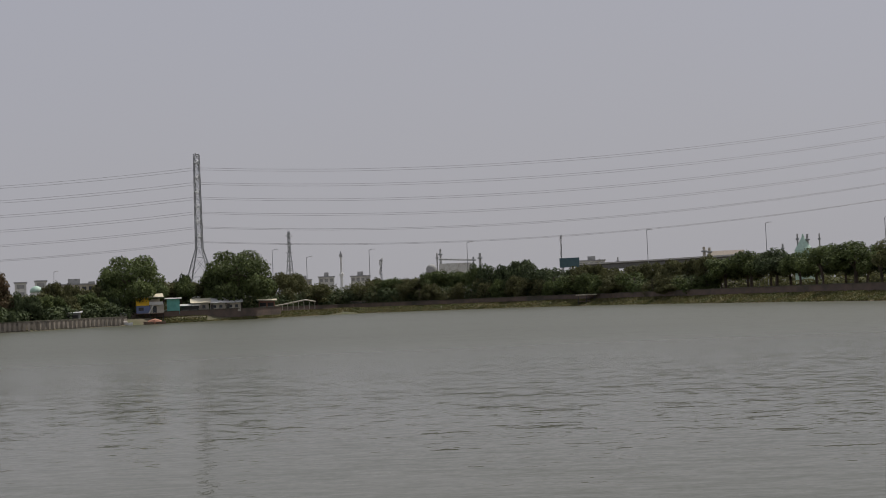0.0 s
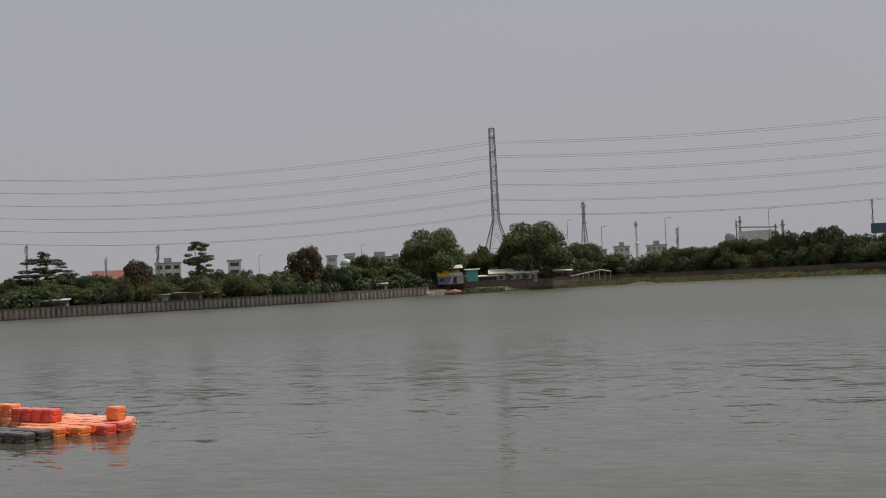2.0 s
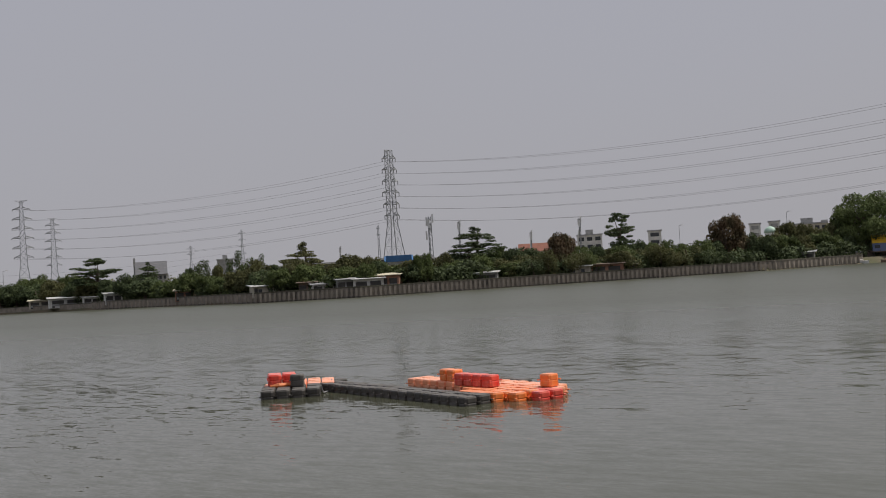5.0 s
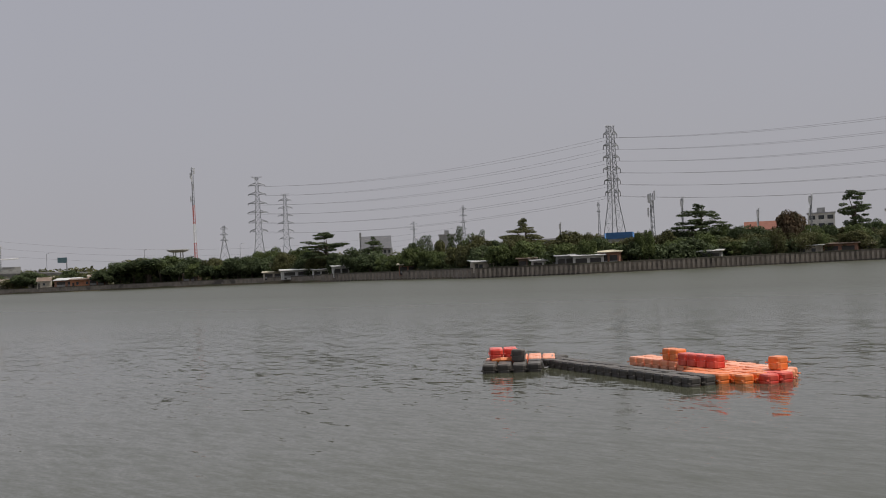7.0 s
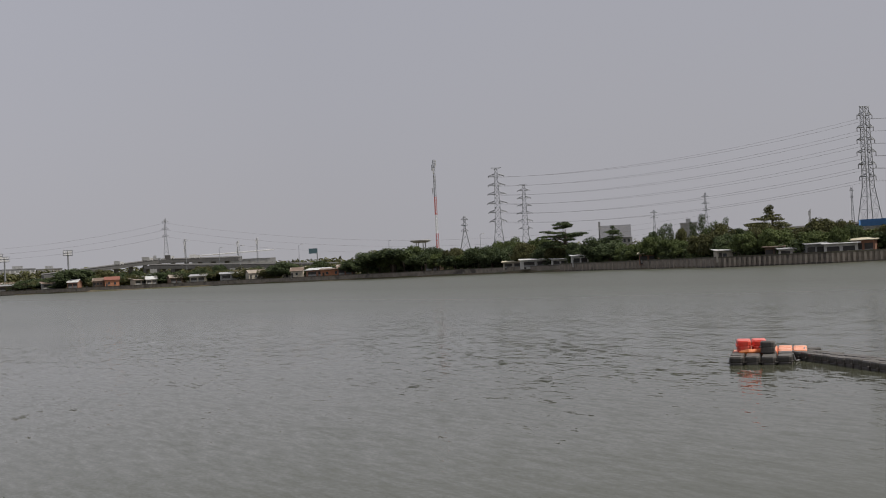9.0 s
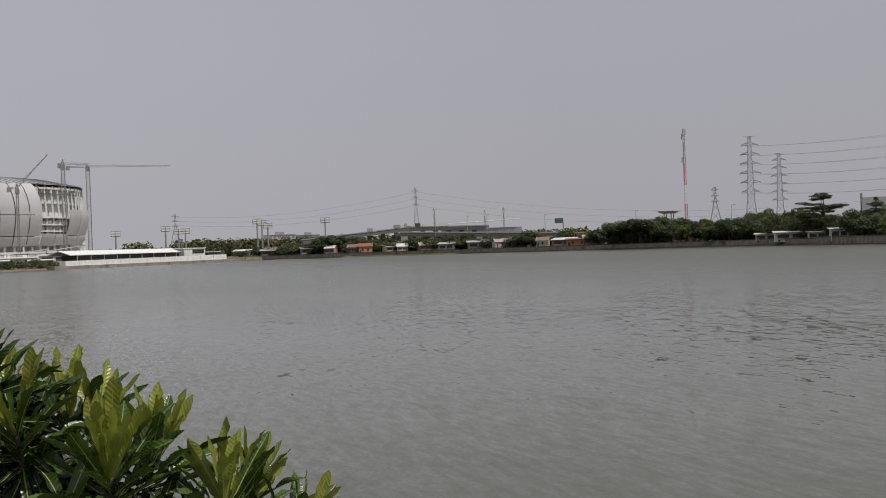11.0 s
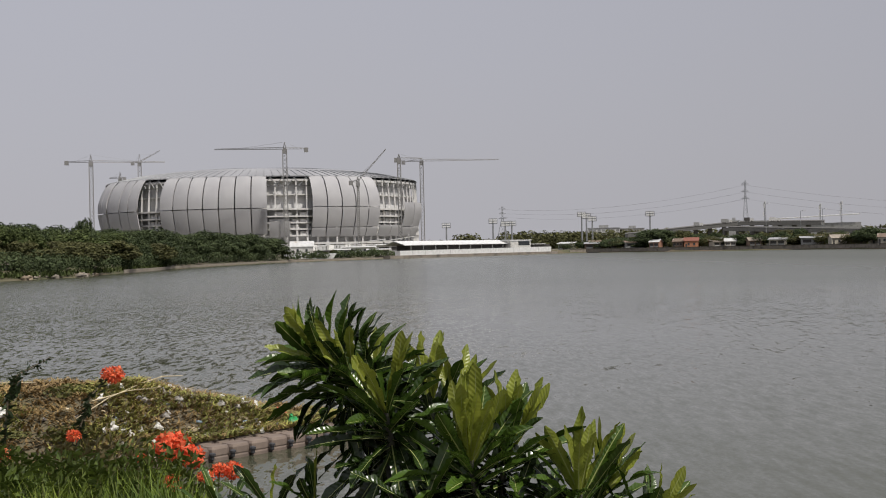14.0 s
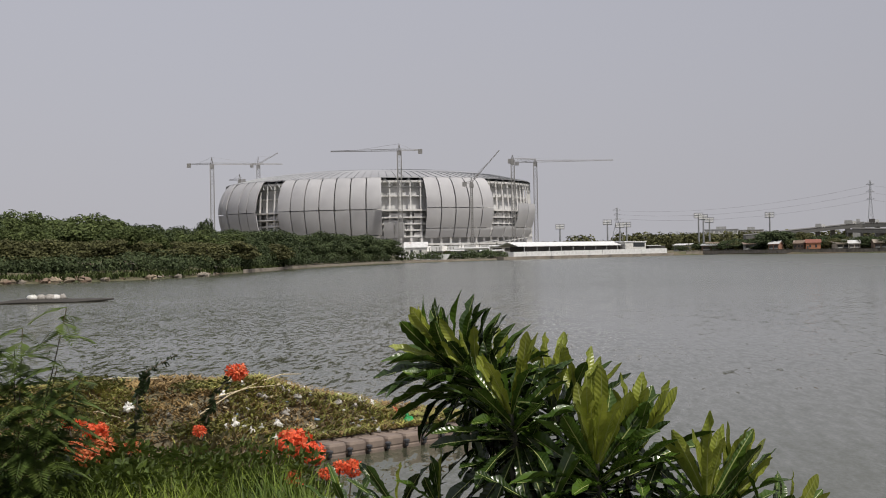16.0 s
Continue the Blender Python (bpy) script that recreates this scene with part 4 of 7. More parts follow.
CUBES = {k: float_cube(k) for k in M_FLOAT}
WALK_O, WALK_ROT = Vector((-27.5, 29.95)), -21.0
random.seed(8)


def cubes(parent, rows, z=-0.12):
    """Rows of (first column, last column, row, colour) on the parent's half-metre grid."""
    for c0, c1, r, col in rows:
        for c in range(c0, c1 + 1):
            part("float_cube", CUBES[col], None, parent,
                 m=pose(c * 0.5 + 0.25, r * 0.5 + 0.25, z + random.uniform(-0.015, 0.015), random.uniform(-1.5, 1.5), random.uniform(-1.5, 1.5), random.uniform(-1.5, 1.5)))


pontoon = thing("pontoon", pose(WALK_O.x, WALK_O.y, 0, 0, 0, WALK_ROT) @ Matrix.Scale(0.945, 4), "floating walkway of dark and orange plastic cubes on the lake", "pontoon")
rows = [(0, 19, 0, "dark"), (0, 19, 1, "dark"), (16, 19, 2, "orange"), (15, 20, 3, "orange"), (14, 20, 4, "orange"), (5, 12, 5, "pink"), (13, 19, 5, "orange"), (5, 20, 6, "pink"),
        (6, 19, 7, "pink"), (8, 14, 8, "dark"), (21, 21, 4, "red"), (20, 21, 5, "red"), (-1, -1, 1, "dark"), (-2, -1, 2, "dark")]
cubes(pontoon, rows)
raft = thing("pontoon", pose(-27.23, 27.06, 0, 0, 0, 42), "short floating platform of dark and pale orange plastic cubes", "pontoon")
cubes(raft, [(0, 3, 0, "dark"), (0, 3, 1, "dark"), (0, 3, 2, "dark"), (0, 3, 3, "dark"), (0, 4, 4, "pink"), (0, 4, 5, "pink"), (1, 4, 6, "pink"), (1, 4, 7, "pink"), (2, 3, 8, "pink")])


def loose_block(base, c, r, nx, ny, col, z=0.28, turn=0.0, first=None):
    m = base.matrix_basis @ pose(c * 0.5, r * 0.5, z, 0, 0, turn)
    t = thing("float_block", m, {"red": "red plastic float cubes stacked on the pontoon", "orange": "orange plastic float cubes stacked on the pontoon",
                                 "dark": "dark grey plastic float cube lying on the pontoon"}[col], "float", "loose floats on the pontoon")
    for i in range(nx):
        for j in range(ny):
            part("float_cube", CUBES[col], None, t, m=pose(i * 0.5 + 0.25, j * 0.5 + 0.25, 0, 0, 0, 1.5 * (i - j)))


loose_block(pontoon, 13.1, 3.7, 4, 1, "red", turn=2)
loose_block(pontoon, 9.0, 5.2, 2, 1, "orange", turn=-3)
loose_block(pontoon, 19.6, 5.8, 1, 1, "orange", 0.28, 6)
loose_block(raft, 0.4, 3.2, 2, 2, "red", 0.28, 4)
loose_block(raft, 1.9, 2.0, 1, 1, "dark", 0.28, -3)
b = Build()
b.tube([(0.3, 1.4, 0.31), (0.6, 1.3, 0.34), (1.0, 1.42, 0.32), (1.2, 1.5, 0.33)], [0.05, 0.09, 0.08, 0.05], 6)
solid("float_line", b, M_FLOAT["orange"], "orange float line lying on the dark platform", "float", m=raft.matrix_basis)
rope = Build().tube([raft.matrix_basis @ Vector((2.0, 0.6, 0.3)), Vector((-26.2, 29.0, 0.05)), Vector((-26.6, 29.8, 0.0)), Vector((-27.3, 30.7, 0.3))], 0.025, 5)
solid("rope", rope, M_CABLE, "slack grey mooring rope between two platforms", "rope")

# ---- heap of washed-up plants and rubbish, edged with muddy floats ----
edge0, edge1 = Vector((-20.8, -3.22)), Vector((-22.75, -1.16))
eu = (edge1 - edge0).normalized()
kerb = thing("float_edge", pose(edge0.x, edge0.y, 0, 0, 0, math.degrees(math.atan2(eu.y, eu.x))), "row of muddy brown float cubes edging the heap", "float")
M_BOLT = material("dark_connector", (0.05, 0.05, 0.055), 0.5, scale=8)
pin = Build().lathe([(0.03, 0.2), (0.05, 0.22), (0.05, 0.3), (0.075, 0.31), (0.075, 0.35), (0.04, 0.37)], 8).mesh("connector", M_BOLT)
for k in range(-7, 11):
    for row in (0, 1):
        part("float_cube", CUBES["mud"], None, kerb, m=pose(k * 0.44 + 0.22, 0.22 + 0.44 * row, -0.1 + 0.01 * row, random.uniform(-2, 2), 0, random.uniform(-2, 2)) @ Matrix.Scale(0.9, 4))
    part("connector", pin, None, kerb, m=pose(k * 0.44, -0.02, -0.12) @ Matrix.Scale(0.8, 4))


def blades(name, places, height, width, mat, label, lean=0.45, category="grass", segs=2):
    """Many curved blades in one mesh."""
    b = Build()
    for p in places:
        h = height * random.uniform(0.5, 1.3)
        a = random.uniform(0, 6.283)
        d = Vector((math.cos(a), math.sin(a), 0)) * h * lean * random.uniform(0.3, 1.6)
        w = Vector((-math.sin(a), math.cos(a), 0)) * width * random.uniform(0.6, 1.3)
        m = p + d * 0.35 + Vector((0, 0, h * 0.6))
        t = p + d + Vector((0, 0, h))
        b.add([p - w, p + w, m + w * 0.8, m - w * 0.8, t], [(0, 1, 2, 3), (3, 2, 4)])
    return solid(name, b, mat, label, category, kind="stuff")


M_DRY = material("dry_water_weed", (0.32, 0.22, 0.09), 0.95, color2=(0.17, 0.115, 0.055), scale=0.9, island=0.8, translucent=0.15)
M_DRYG = material("wilting_green_weed", (0.33, 0.31, 0.085), 0.95, color2=(0.22, 0.23, 0.065), scale=0.8, island=0.7, translucent=0.15)
random.seed(21)


def on_heap(n, s0=-7.2, s1=9.0, w0=-2.9, w1=2.9):
    out = []
    while len(out) < n:
        s, w = random.uniform(s0, s1), random.uniform(w0, w1)
        p = HEAP_C + HEAP_U * s + Vector((HEAP_U.y, -HEAP_U.x)) * w
        z = heap_height(p.x, p.y)
        if z > 0.05:
            out.append(Vector((p.x, p.y, z - 0.005)))
    return out


blades("dry_weed", on_heap(26000), 0.085, 0.02, M_DRY, "dry brown washed-up water weed covering the heap", 2.6)
blades("wilted_weed", [p for p in on_heap(34000) if noise.noise(Vector((p.x * 0.55, p.y * 0.55, 9))) > -0.03], 0.1, 0.02, M_DRYG, "wilting yellow-green weed on the heap", 2.2)
M_LITTER = {
    "white": material("white_plastic", (0.72, 0.71, 0.68), 0.5, color2=(0.5, 0.48, 0.44), scale=6),
    "grey": material("dirty_plastic", (0.36, 0.34, 0.31), 0.6, color2=(0.2, 0.18, 0.16), scale=6),
    "blue": material("faded_blue_plastic", (0.3, 0.38, 0.46), 0.5, scale=6),
    "straw": material("straw_coloured_foam", (0.55, 0.46, 0.3), 0.8, scale=6),
    "green": material("green_plastic", (0.02, 0.34, 0.09), 0.4, color2=(0.01, 0.2, 0.05), scale=5),
    "red": material("faded_red_plastic", (0.62, 0.12, 0.07), 0.5, scale=5),
}


def bag_mesh(mat, seed):
    b = Build()
    b.lathe([(0.02, 0.0), (0.1, 0.01), (0.12, 0.05), (0.09, 0.1), (0.03, 0.12), (0.045, 0.15)], 9)
    rng = np.random.default_rng(seed)
    b.v = [(x * (1 + 0.5 * rng.normal() * 0.4), y * (1 + 0.5 * rng.normal() * 0.4), z * (1 + 0.25 * rng.normal())) for x, y, z in b.v]
    return b.mesh("bag", M_LITTER[mat])


def bottle_mesh(mat):
    return Build().lathe([(0.01, -0.11), (0.035, -0.11), (0.035, 0.05), (0.014, 0.09), (0.014, 0.12)], 8, pose(0, 0, 0.035, 90, 0, 0)).mesh("bottle", M_LITTER[mat])


LIT = [(bag_mesh("white", 1), "plastic_bag", "crumpled white plastic bag on the heap"), (bottle_mesh("white"), "plastic_bottle", "empty pale plastic bottle on the heap"),
       (bag_mesh("grey", 2), "plastic_bag", "crumpled dirty plastic bag on the heap"), (bottle_mesh("blue"), "plastic_bottle", "empty bluish plastic bottle on the heap"),
       (Build().box(-0.12, 0.12, -0.07, 0.07, 0, 0.05).mesh("foam", M_LITTER["straw"]), "foam_piece", "broken piece of straw-coloured foam on the heap"),
       (bag_mesh("white", 5), "plastic_bag", "crumpled white plastic bag on the heap")]
for i, p in enumerate(on_heap(130, -7.3, -4.4) + on_heap(210, -4.8, -1.6) + on_heap(110, -4.6, 3, -2.6, 2.9) + on_heap(60, 3, 7)):
    me, nm, lab = LIT[i % 6 if i < 130 else (0, 2, 4, 1, 2, 4, 5, 3, 4)[i % 9] if i < 340 else (2, 4, 2, 1, 4, 3)[i % 6]]
    s = random.uniform(0.25, 0.62) * (1.0 if i < 130 else 1.35 if i < 340 else 0.65)
    tagged(new(nm, me), lab, "litter", "rubbish on the heap").matrix_basis = pose(*p, random.uniform(-25, 25), random.uniform(-25, 25), random.uniform(0, 360)) @ Matrix.Scale(s, 4)
for x, y, me, nm, lab in ((-23.12, -1.99, bag_mesh("green", 7), "plastic_bag", "bright green crumpled plastic bag at the heap's tip"),
                          (-23.9, -2.3, bag_mesh("red", 8), "plastic_bag", "faded red crumpled plastic bag at the heap's tip"),
                          (-20.9, -6.9, bag_mesh("white", 9), "plastic_bag", "large crumpled white plastic bag on the heap")):
    tagged(new(nm, me), lab, "litter", "rubbish on the heap").matrix_basis = pose(x, y, max(0.3, heap_height(x, y)) + 0.01, 10, 0, 40) @ Matrix.Scale(1.0, 4)
for k in range(5):
    p = on_heap(1, -3, 5, -2.5, 0.5)[0]
    a = random.uniform(0, 6.283)
    q = p + Vector((math.cos(a) * 0.9, math.sin(a) * 0.9, 0.12))
    solid("stick", Build().tube([p + Vector((0, 0, 0.05)), p.lerp(q, 0.5) + Vector((0, 0, 0.09)), q], [0.014, 0.012, 0.008], 5), M_LITTER["straw"], "dry pale stick lying on the heap", "stick", "sticks on the heap")


for q0, q1 in (((-20.9, -5.6), (-22.6, -4.9)), ((-21.6, -5.5), (-22.9, -4.5)), ((-22.4, -8.4), (-22.9, -6.9))):
    e0, e1 = (Vector((*q, max(0.3, heap_height(*q)) + 0.1)) for q in (q0, q1))
    solid("stick", Build().tube([e0, e0.lerp(e1, 0.5) + Vector((0, 0, 0.06)), e1], [0.013, 0.012, 0.008], 6), M_LITTER["straw"], "long dry pale stick lying on the heap", "stick", "sticks on the heap")
M_HWEED = material("dark_heap_weed", (0.15, 0.15, 0.035), 0.7, color2=(0.085, 0.09, 0.025), scale=3, island=0.9, translucent=0.2)
random.seed(57)
for i in range(26):
    p = on_heap(1, 0.5, 6.5, -2.6, 0.8)[0] if i < 22 else on_heap(1, -4.0, 0.5, -2.4, -0.4)[0]
    g = np.random.default_rng(300 + i)
    w = Build()
    for _ in range(420):
        d = Vector(g.normal(size=3)).normalized()
        c = Vector((d.x, d.y, abs(d.z) * 0.5)) * 0.62 * g.random() ** 0.5
        u = Vector(g.normal(size=3)).normalized() * g.uniform(0.03, 0.075)
        v = u.orthogonal().normalized() * u.length * 0.5
        w.add([c - u, c - v, c + u, c + v + Vector((0, 0, 0.02))], [(0, 1, 2, 3)])
    solid("weed_clump", w, M_HWEED, "dark green creeping weed growing over the heap", "weed", "weeds growing on the heap", m=pose(*p, 0, 0, random.uniform(0, 360)) @ Matrix.Diagonal((1.0, 1.0, random.uniform(0.35, 0.8), 1)) @ Matrix.Scale(random.uniform(0.6, 1.1), 4))


# ---- frangipani beside the viewer ----
def leaf_material(name, c, c2, rough, translucent, var):
    """Glossy leaf with pale side veins that run slantwise from the midrib."""
    m = material(name, c, rough, color2=c2, scale=9, obj_var=var, translucent=translucent)
    n, l = m.node_tree.nodes, m.node_tree.links
    b = n["Principled BSDF"]
    co, sp, ab, ma, wv = (n.new("ShaderNode" + k) for k in ("TexCoord", "SeparateXYZ", "Math", "Math", "Math"))
    ab.operation, ma.operation, wv.operation = "ABSOLUTE", "MULTIPLY_ADD", "SINE"
    l.new(co.outputs["Object"], sp.inputs[0])
    l.new(sp.outputs["X"], ab.inputs[0])
    l.new(ab.outputs[0], ma.inputs[0])
    ma.inputs[1].default_value = -0.7
    l.new(sp.outputs["Y"], ma.inputs[2])
    sc = n.new("ShaderNodeMath")
    sc.operation, sc.inputs[1].default_value = "MULTIPLY", 360.0
    l.new(ma.outputs[0], sc.inputs[0])
    l.new(sc.outputs[0], wv.inputs[0])
    bp = n.new("ShaderNodeBump")
    bp.inputs["Strength"].default_value, bp.inputs["Distance"].default_value = 0.22, 0.003
    l.new(wv.outputs[0], bp.inputs["Height"])
    l.new(bp.outputs[0], b.inputs["Normal"])
    return m


M_PLEAF = leaf_material("frangipani_leaf", (0.026, 0.05, 0.008), (0.014, 0.028, 0.005), 0.27, 0.05, 0.6)
M_PMID = leaf_material("fresh_frangipani_leaf", (0.06, 0.105, 0.014), (0.03, 0.06, 0.009), 0.26, 0.14, 0.5)
M_PLEAF2 = leaf_material("young_frangipani_leaf", (0.3, 0.33, 0.05), (0.15, 0.19, 0.025), 0.32, 0.3, 0.4)
M_PRIB = material("pale_leaf_midrib", (0.34, 0.36, 0.14), 0.45, color2=(0.22, 0.25, 0.08), scale=20)
M_PSTEM = material("frangipani_bark", (0.1, 0.1, 0.075), 0.8, color2=(0.06, 0.055, 0.045), scale=20, bump=0.3)


def long_leaf(mat, seed, length=0.345, width=0.0275, curl=0.35):
    """A strap-shaped leaf, widest past its middle, with a sunken pale midrib, a notched wavy edge and a drawn-out tip, along +y."""
    rng = np.random.default_rng(seed)
    n, p, f, ribs = 14, [], [], []
    sway = rng.normal() * 0.02
    for i in range(n + 1):
        t = i / n
        w = width * (0.16 + 0.84 * min(1.0, t / 0.62) ** 0.75) if t < 0.74 else width * math.sqrt(max(0.012, 1 - ((t - 0.74) / 0.262) ** 2.4))
        notch = 1.0 - (0.24 if i % 2 else 0.0) * (0.3 + rng.random())
        z = -curl * length * t * t * 0.5 + 0.015 * t
        y = length * t * (1 - 0.08 * curl * t)
        x = sway * t * t
        ed = 0.42 * w + 0.22 * w * math.sin(19 * t + seed) + 0.0035 * rng.normal()
        rb = 0.0022 * (1.1 - t) + 0.0006
        p += [(x - w * notch, y + 0.2 * w, z + ed), (x - w * 0.55, y, z + ed * 0.5), (x - rb, y, z + 0.001), (x + rb, y, z + 0.001), (x + w * 0.55, y, z + ed * 0.5), (x + w * notch, y + 0.2 * w, z + ed)]
    for i in range(n):
        for j in range(5):
            a = i * 6 + j
            ribs.append(j == 2)
            f.append((a, a + 1, a + 7, a + 6))
    me = Build().add(p, f).mesh("leaf", mat, True)
    me.materials.append(M_PRIB)
    me.polygons.foreach_set("material_index", np.array(ribs, dtype=np.int32))
    return me


P_OLD = [long_leaf(M_PLEAF, s, curl=c) for s, c in ((1, 0.25), (2, 0.45), (3, 0.75), (4, 0.1), (5, 0.3))]
P_MID = [long_leaf(M_PMID, s, curl=c) for s, c in ((11, 0.1), (12, 0.3), (13, 0.5))]
P_YOUNG = [long_leaf(M_PLEAF2, s, curl=c) for s, c in ((6, 0.02), (7, 0.2), (8, -0.08))]
frangipani = thing("frangipani", pose(0, 0, 0), "frangipani shrub with long glossy green leaves on the bank", "shrub")
P_BASE = at(86.5, 3.9, 1.65)
random.seed(33)
# rosettes at the branches' ends: place, lean to the left, lean away, young, middle and old leaves, size
ROSETTES = (
    ((-5.08, -0.25, 3.22), 1.5, 0.10, 0, 22, 30, 1.00),
    ((-5.00, -0.25, 3.26), 1.05, -0.05, 4, 22, 14, 1.00),
    ((-4.92, -0.14, 3.20), 0.75, -0.15, 6, 20, 14, 0.98),
    ((-4.80, -0.01, 3.08), 0.16, -0.30, 7, 20, 18, 1.08),
    ((-5.30, -0.06, 3.13), 0.10, 0.15, 6, 10, 10, 0.88),
    ((-5.20, 0.18, 3.06), 0.10, 0.10, 12, 9, 10, 1.05),
    ((-5.15, 0.29, 3.03), -0.10, 0.05, 9, 8, 8, 0.98),
    ((-4.64, 0.30, 2.92), 0.10, -0.30, 12, 18, 20, 1.15),
    ((-4.80, 0.46, 2.93), -0.25, -0.05, 14, 14, 16, 1.08),
    ((-4.69, 0.71, 2.77), -0.05, -0.10, 10, 14, 16, 1.08),
    ((-4.85, 0.81, 2.73), -0.40, 0.10, 8, 11, 14, 1.02),
    ((-4.72, 0.97, 2.62), -0.45, 0.00, 5, 11, 14, 0.98),
    ((-4.84, -0.29, 2.72), 0.10, 0.00, 1, 10, 14, 0.74),
    ((-4.92, -0.46, 2.69), 0.15, 0.10, 1, 10, 14, 0.74),
    ((-4.95, -0.66, 2.66), 0.20, 0.05, 1, 9, 12, 0.74),
    ((-5.05, -0.14, 2.98), 0.90, 0.00, 0, 2, 26, 0.98),
    ((-4.95, 0.05, 2.90), 0.40, -0.10, 0, 4, 26, 1.00),
    ((-4.90, 0.30, 2.80), 0.00, 0.10, 0, 4, 26, 1.00),
    ((-4.62, 0.12, 2.74), 0.20, -0.20, 0, 5, 24, 1.00),
    ((-4.62, 0.42, 2.66), 0.00, -0.20, 0, 4, 24, 1.00),
    ((-4.75, 0.60, 2.66), -0.10, 0.00, 0, 5, 24, 0.95),
)
for place, left, away, young, middle, old, size in ROSETTES:
    tip = Vector(place)
    az = math.degrees(math.atan2(-tip.x, tip.y))
    side, back = at(az + 90, 1), at(az, 1)
    axis = (Vector((0, 0, 1)) + side * left + back * away).normalized()
    root = tip - axis * 0.3 * size
    low = P_BASE.lerp(root, 0.45) - Vector((0, 0, 0.1))
    branch = part("branch", Build().tube([P_BASE, low, root, tip], [0.036, 0.026, 0.018, 0.013], 7), M_PSTEM, frangipani)
    quat = axis.to_track_quat("Z", "Y").to_matrix().to_4x4()
    total = young + middle + old
    for k in range(total):
        if k < young:
            tilt, kind, s = random.uniform(4, 30), P_YOUNG, 0.78 + 0.2 * random.random()
        elif k < young + middle:
            tilt, kind, s = 26 + 44 * (k - young) / middle + random.uniform(-8, 8), P_MID if random.random() < 0.7 else P_OLD, random.uniform(0.9, 1.08)
        else:
            tilt, kind, s = 72 + 72 * (k - young - middle) / old + random.uniform(-10, 10), P_OLD if random.random() < 0.9 else P_MID, random.uniform(0.85, 1.1)
        pos = tip - axis * 0.17 * size * k / total
        m = Matrix.Translation(pos) @ quat @ pose(0, 0, 0, 0, 0, k * 137.5 + random.uniform(-14, 14)) @ pose(0, 0, 0, 90 - tilt, random.uniform(-25, 25), 0) @ Matrix.Scale(s * size * 0.94, 4)
        part("leaf", random.choice(kind), None, branch, m=m)
    # old leaves lower down the branch, hanging
    hang = Build()
    for k in range(22):
        pos = root.lerp(low, random.random() * 0.85)
        m = Matrix.Translation(pos) @ quat @ pose(0, 0, 0, 0, 0, k * 137.5 + random.uniform(-20, 20)) @ pose(0, 0, 0, random.uniform(-65, 0), random.uniform(-25, 25), 0) @ Matrix.Scale(size * random.uniform(0.6, 0.95), 4)
        src = P_OLD[k % 5]
        hang.add([m @ v.co for v in src.vertices], [tuple(f.vertices) for f in src.polygons])
    part("hanging_leaves", hang, M_PLEAF, branch, smooth=True)


# ---- weeds and flowering shrubs on the near bank ----
M_PETAL = material("orange_red_petals", (0.83, 0.12, 0.045), 0.6, color2=(0.78, 0.2, 0.08), scale=9, island=0.5, translucent=0.35)
M_PETAL2 = material("faded_orange_petals", (0.75, 0.22, 0.08), 0.65, color2=(0.5, 0.16, 0.07), scale=9, island=0.5, translucent=0.35)
M_SHRUB = material("small_shrub_leaves", (0.1, 0.135, 0.022), 0.55, color2=(0.055, 0.085, 0.018), scale=3, island=0.8, translucent=0.25)
M_SHRUB2 = material("reddish_weed_leaves", (0.16, 0.12, 0.055), 0.6, color2=(0.12, 0.13, 0.045), scale=3, island=0.8, translucent=0.25)
M_CLIMB = material("dark_climber_leaves", (0.05, 0.075, 0.03), 0.45, color2=(0.035, 0.05, 0.02), scale=6, island=0.6, translucent=0.15)
M_TWIG = material("twig", (0.1, 0.08, 0.05), 0.9, scale=12)
M_FEATHER = material("feathery_leaves", (0.11, 0.15, 0.03), 0.6, color2=(0.06, 0.1, 0.02), scale=4, island=0.6, translucent=0.35)
random.seed(44)


def bank_places(n, az0, az1, r0, r1):
    out = []
    while len(out) < n:
        a, r = random.uniform(az0, az1), math.sqrt(random.uniform(r0 * r0, r1 * r1))
        z = bank_height(a, r)
        if z > 1.0:
            out.append(at(a, r, z - 0.02))
    return out


blades("tall_grass", bank_places(13000, 96, 125, 5.5, 9.4), 0.44, 0.007, M_WEED, "fresh green grass on the near bank", 0.5)
blades("seeding_grass", bank_places(1500, 96, 125, 7.5, 10.8), 0.42, 0.004, M_GRASS, "dry yellowish grass on the near bank", 0.4)


def leaf_bits(b, centre, radius, n, size, rng, squash=0.7):
    """Small folded leaves strewn round a centre."""
    for _ in range(n):
        d = Vector(rng.normal(size=3)).normalized()
        p = Vector(centre) + Vector((d.x, d.y, d.z * squash)) * radius * rng.random() ** 0.4
        u = Vector(rng.normal(size=3)).normalized() * size * rng.uniform(0.6, 1.3)
        v = u.orthogonal().normalized() * u.length * 0.55
        w = u.cross(v).normalized() * u.length * 0.2
        b.add([p - u, p - v + w, p + u, p + v + w], [(0, 1, 2, 3)])


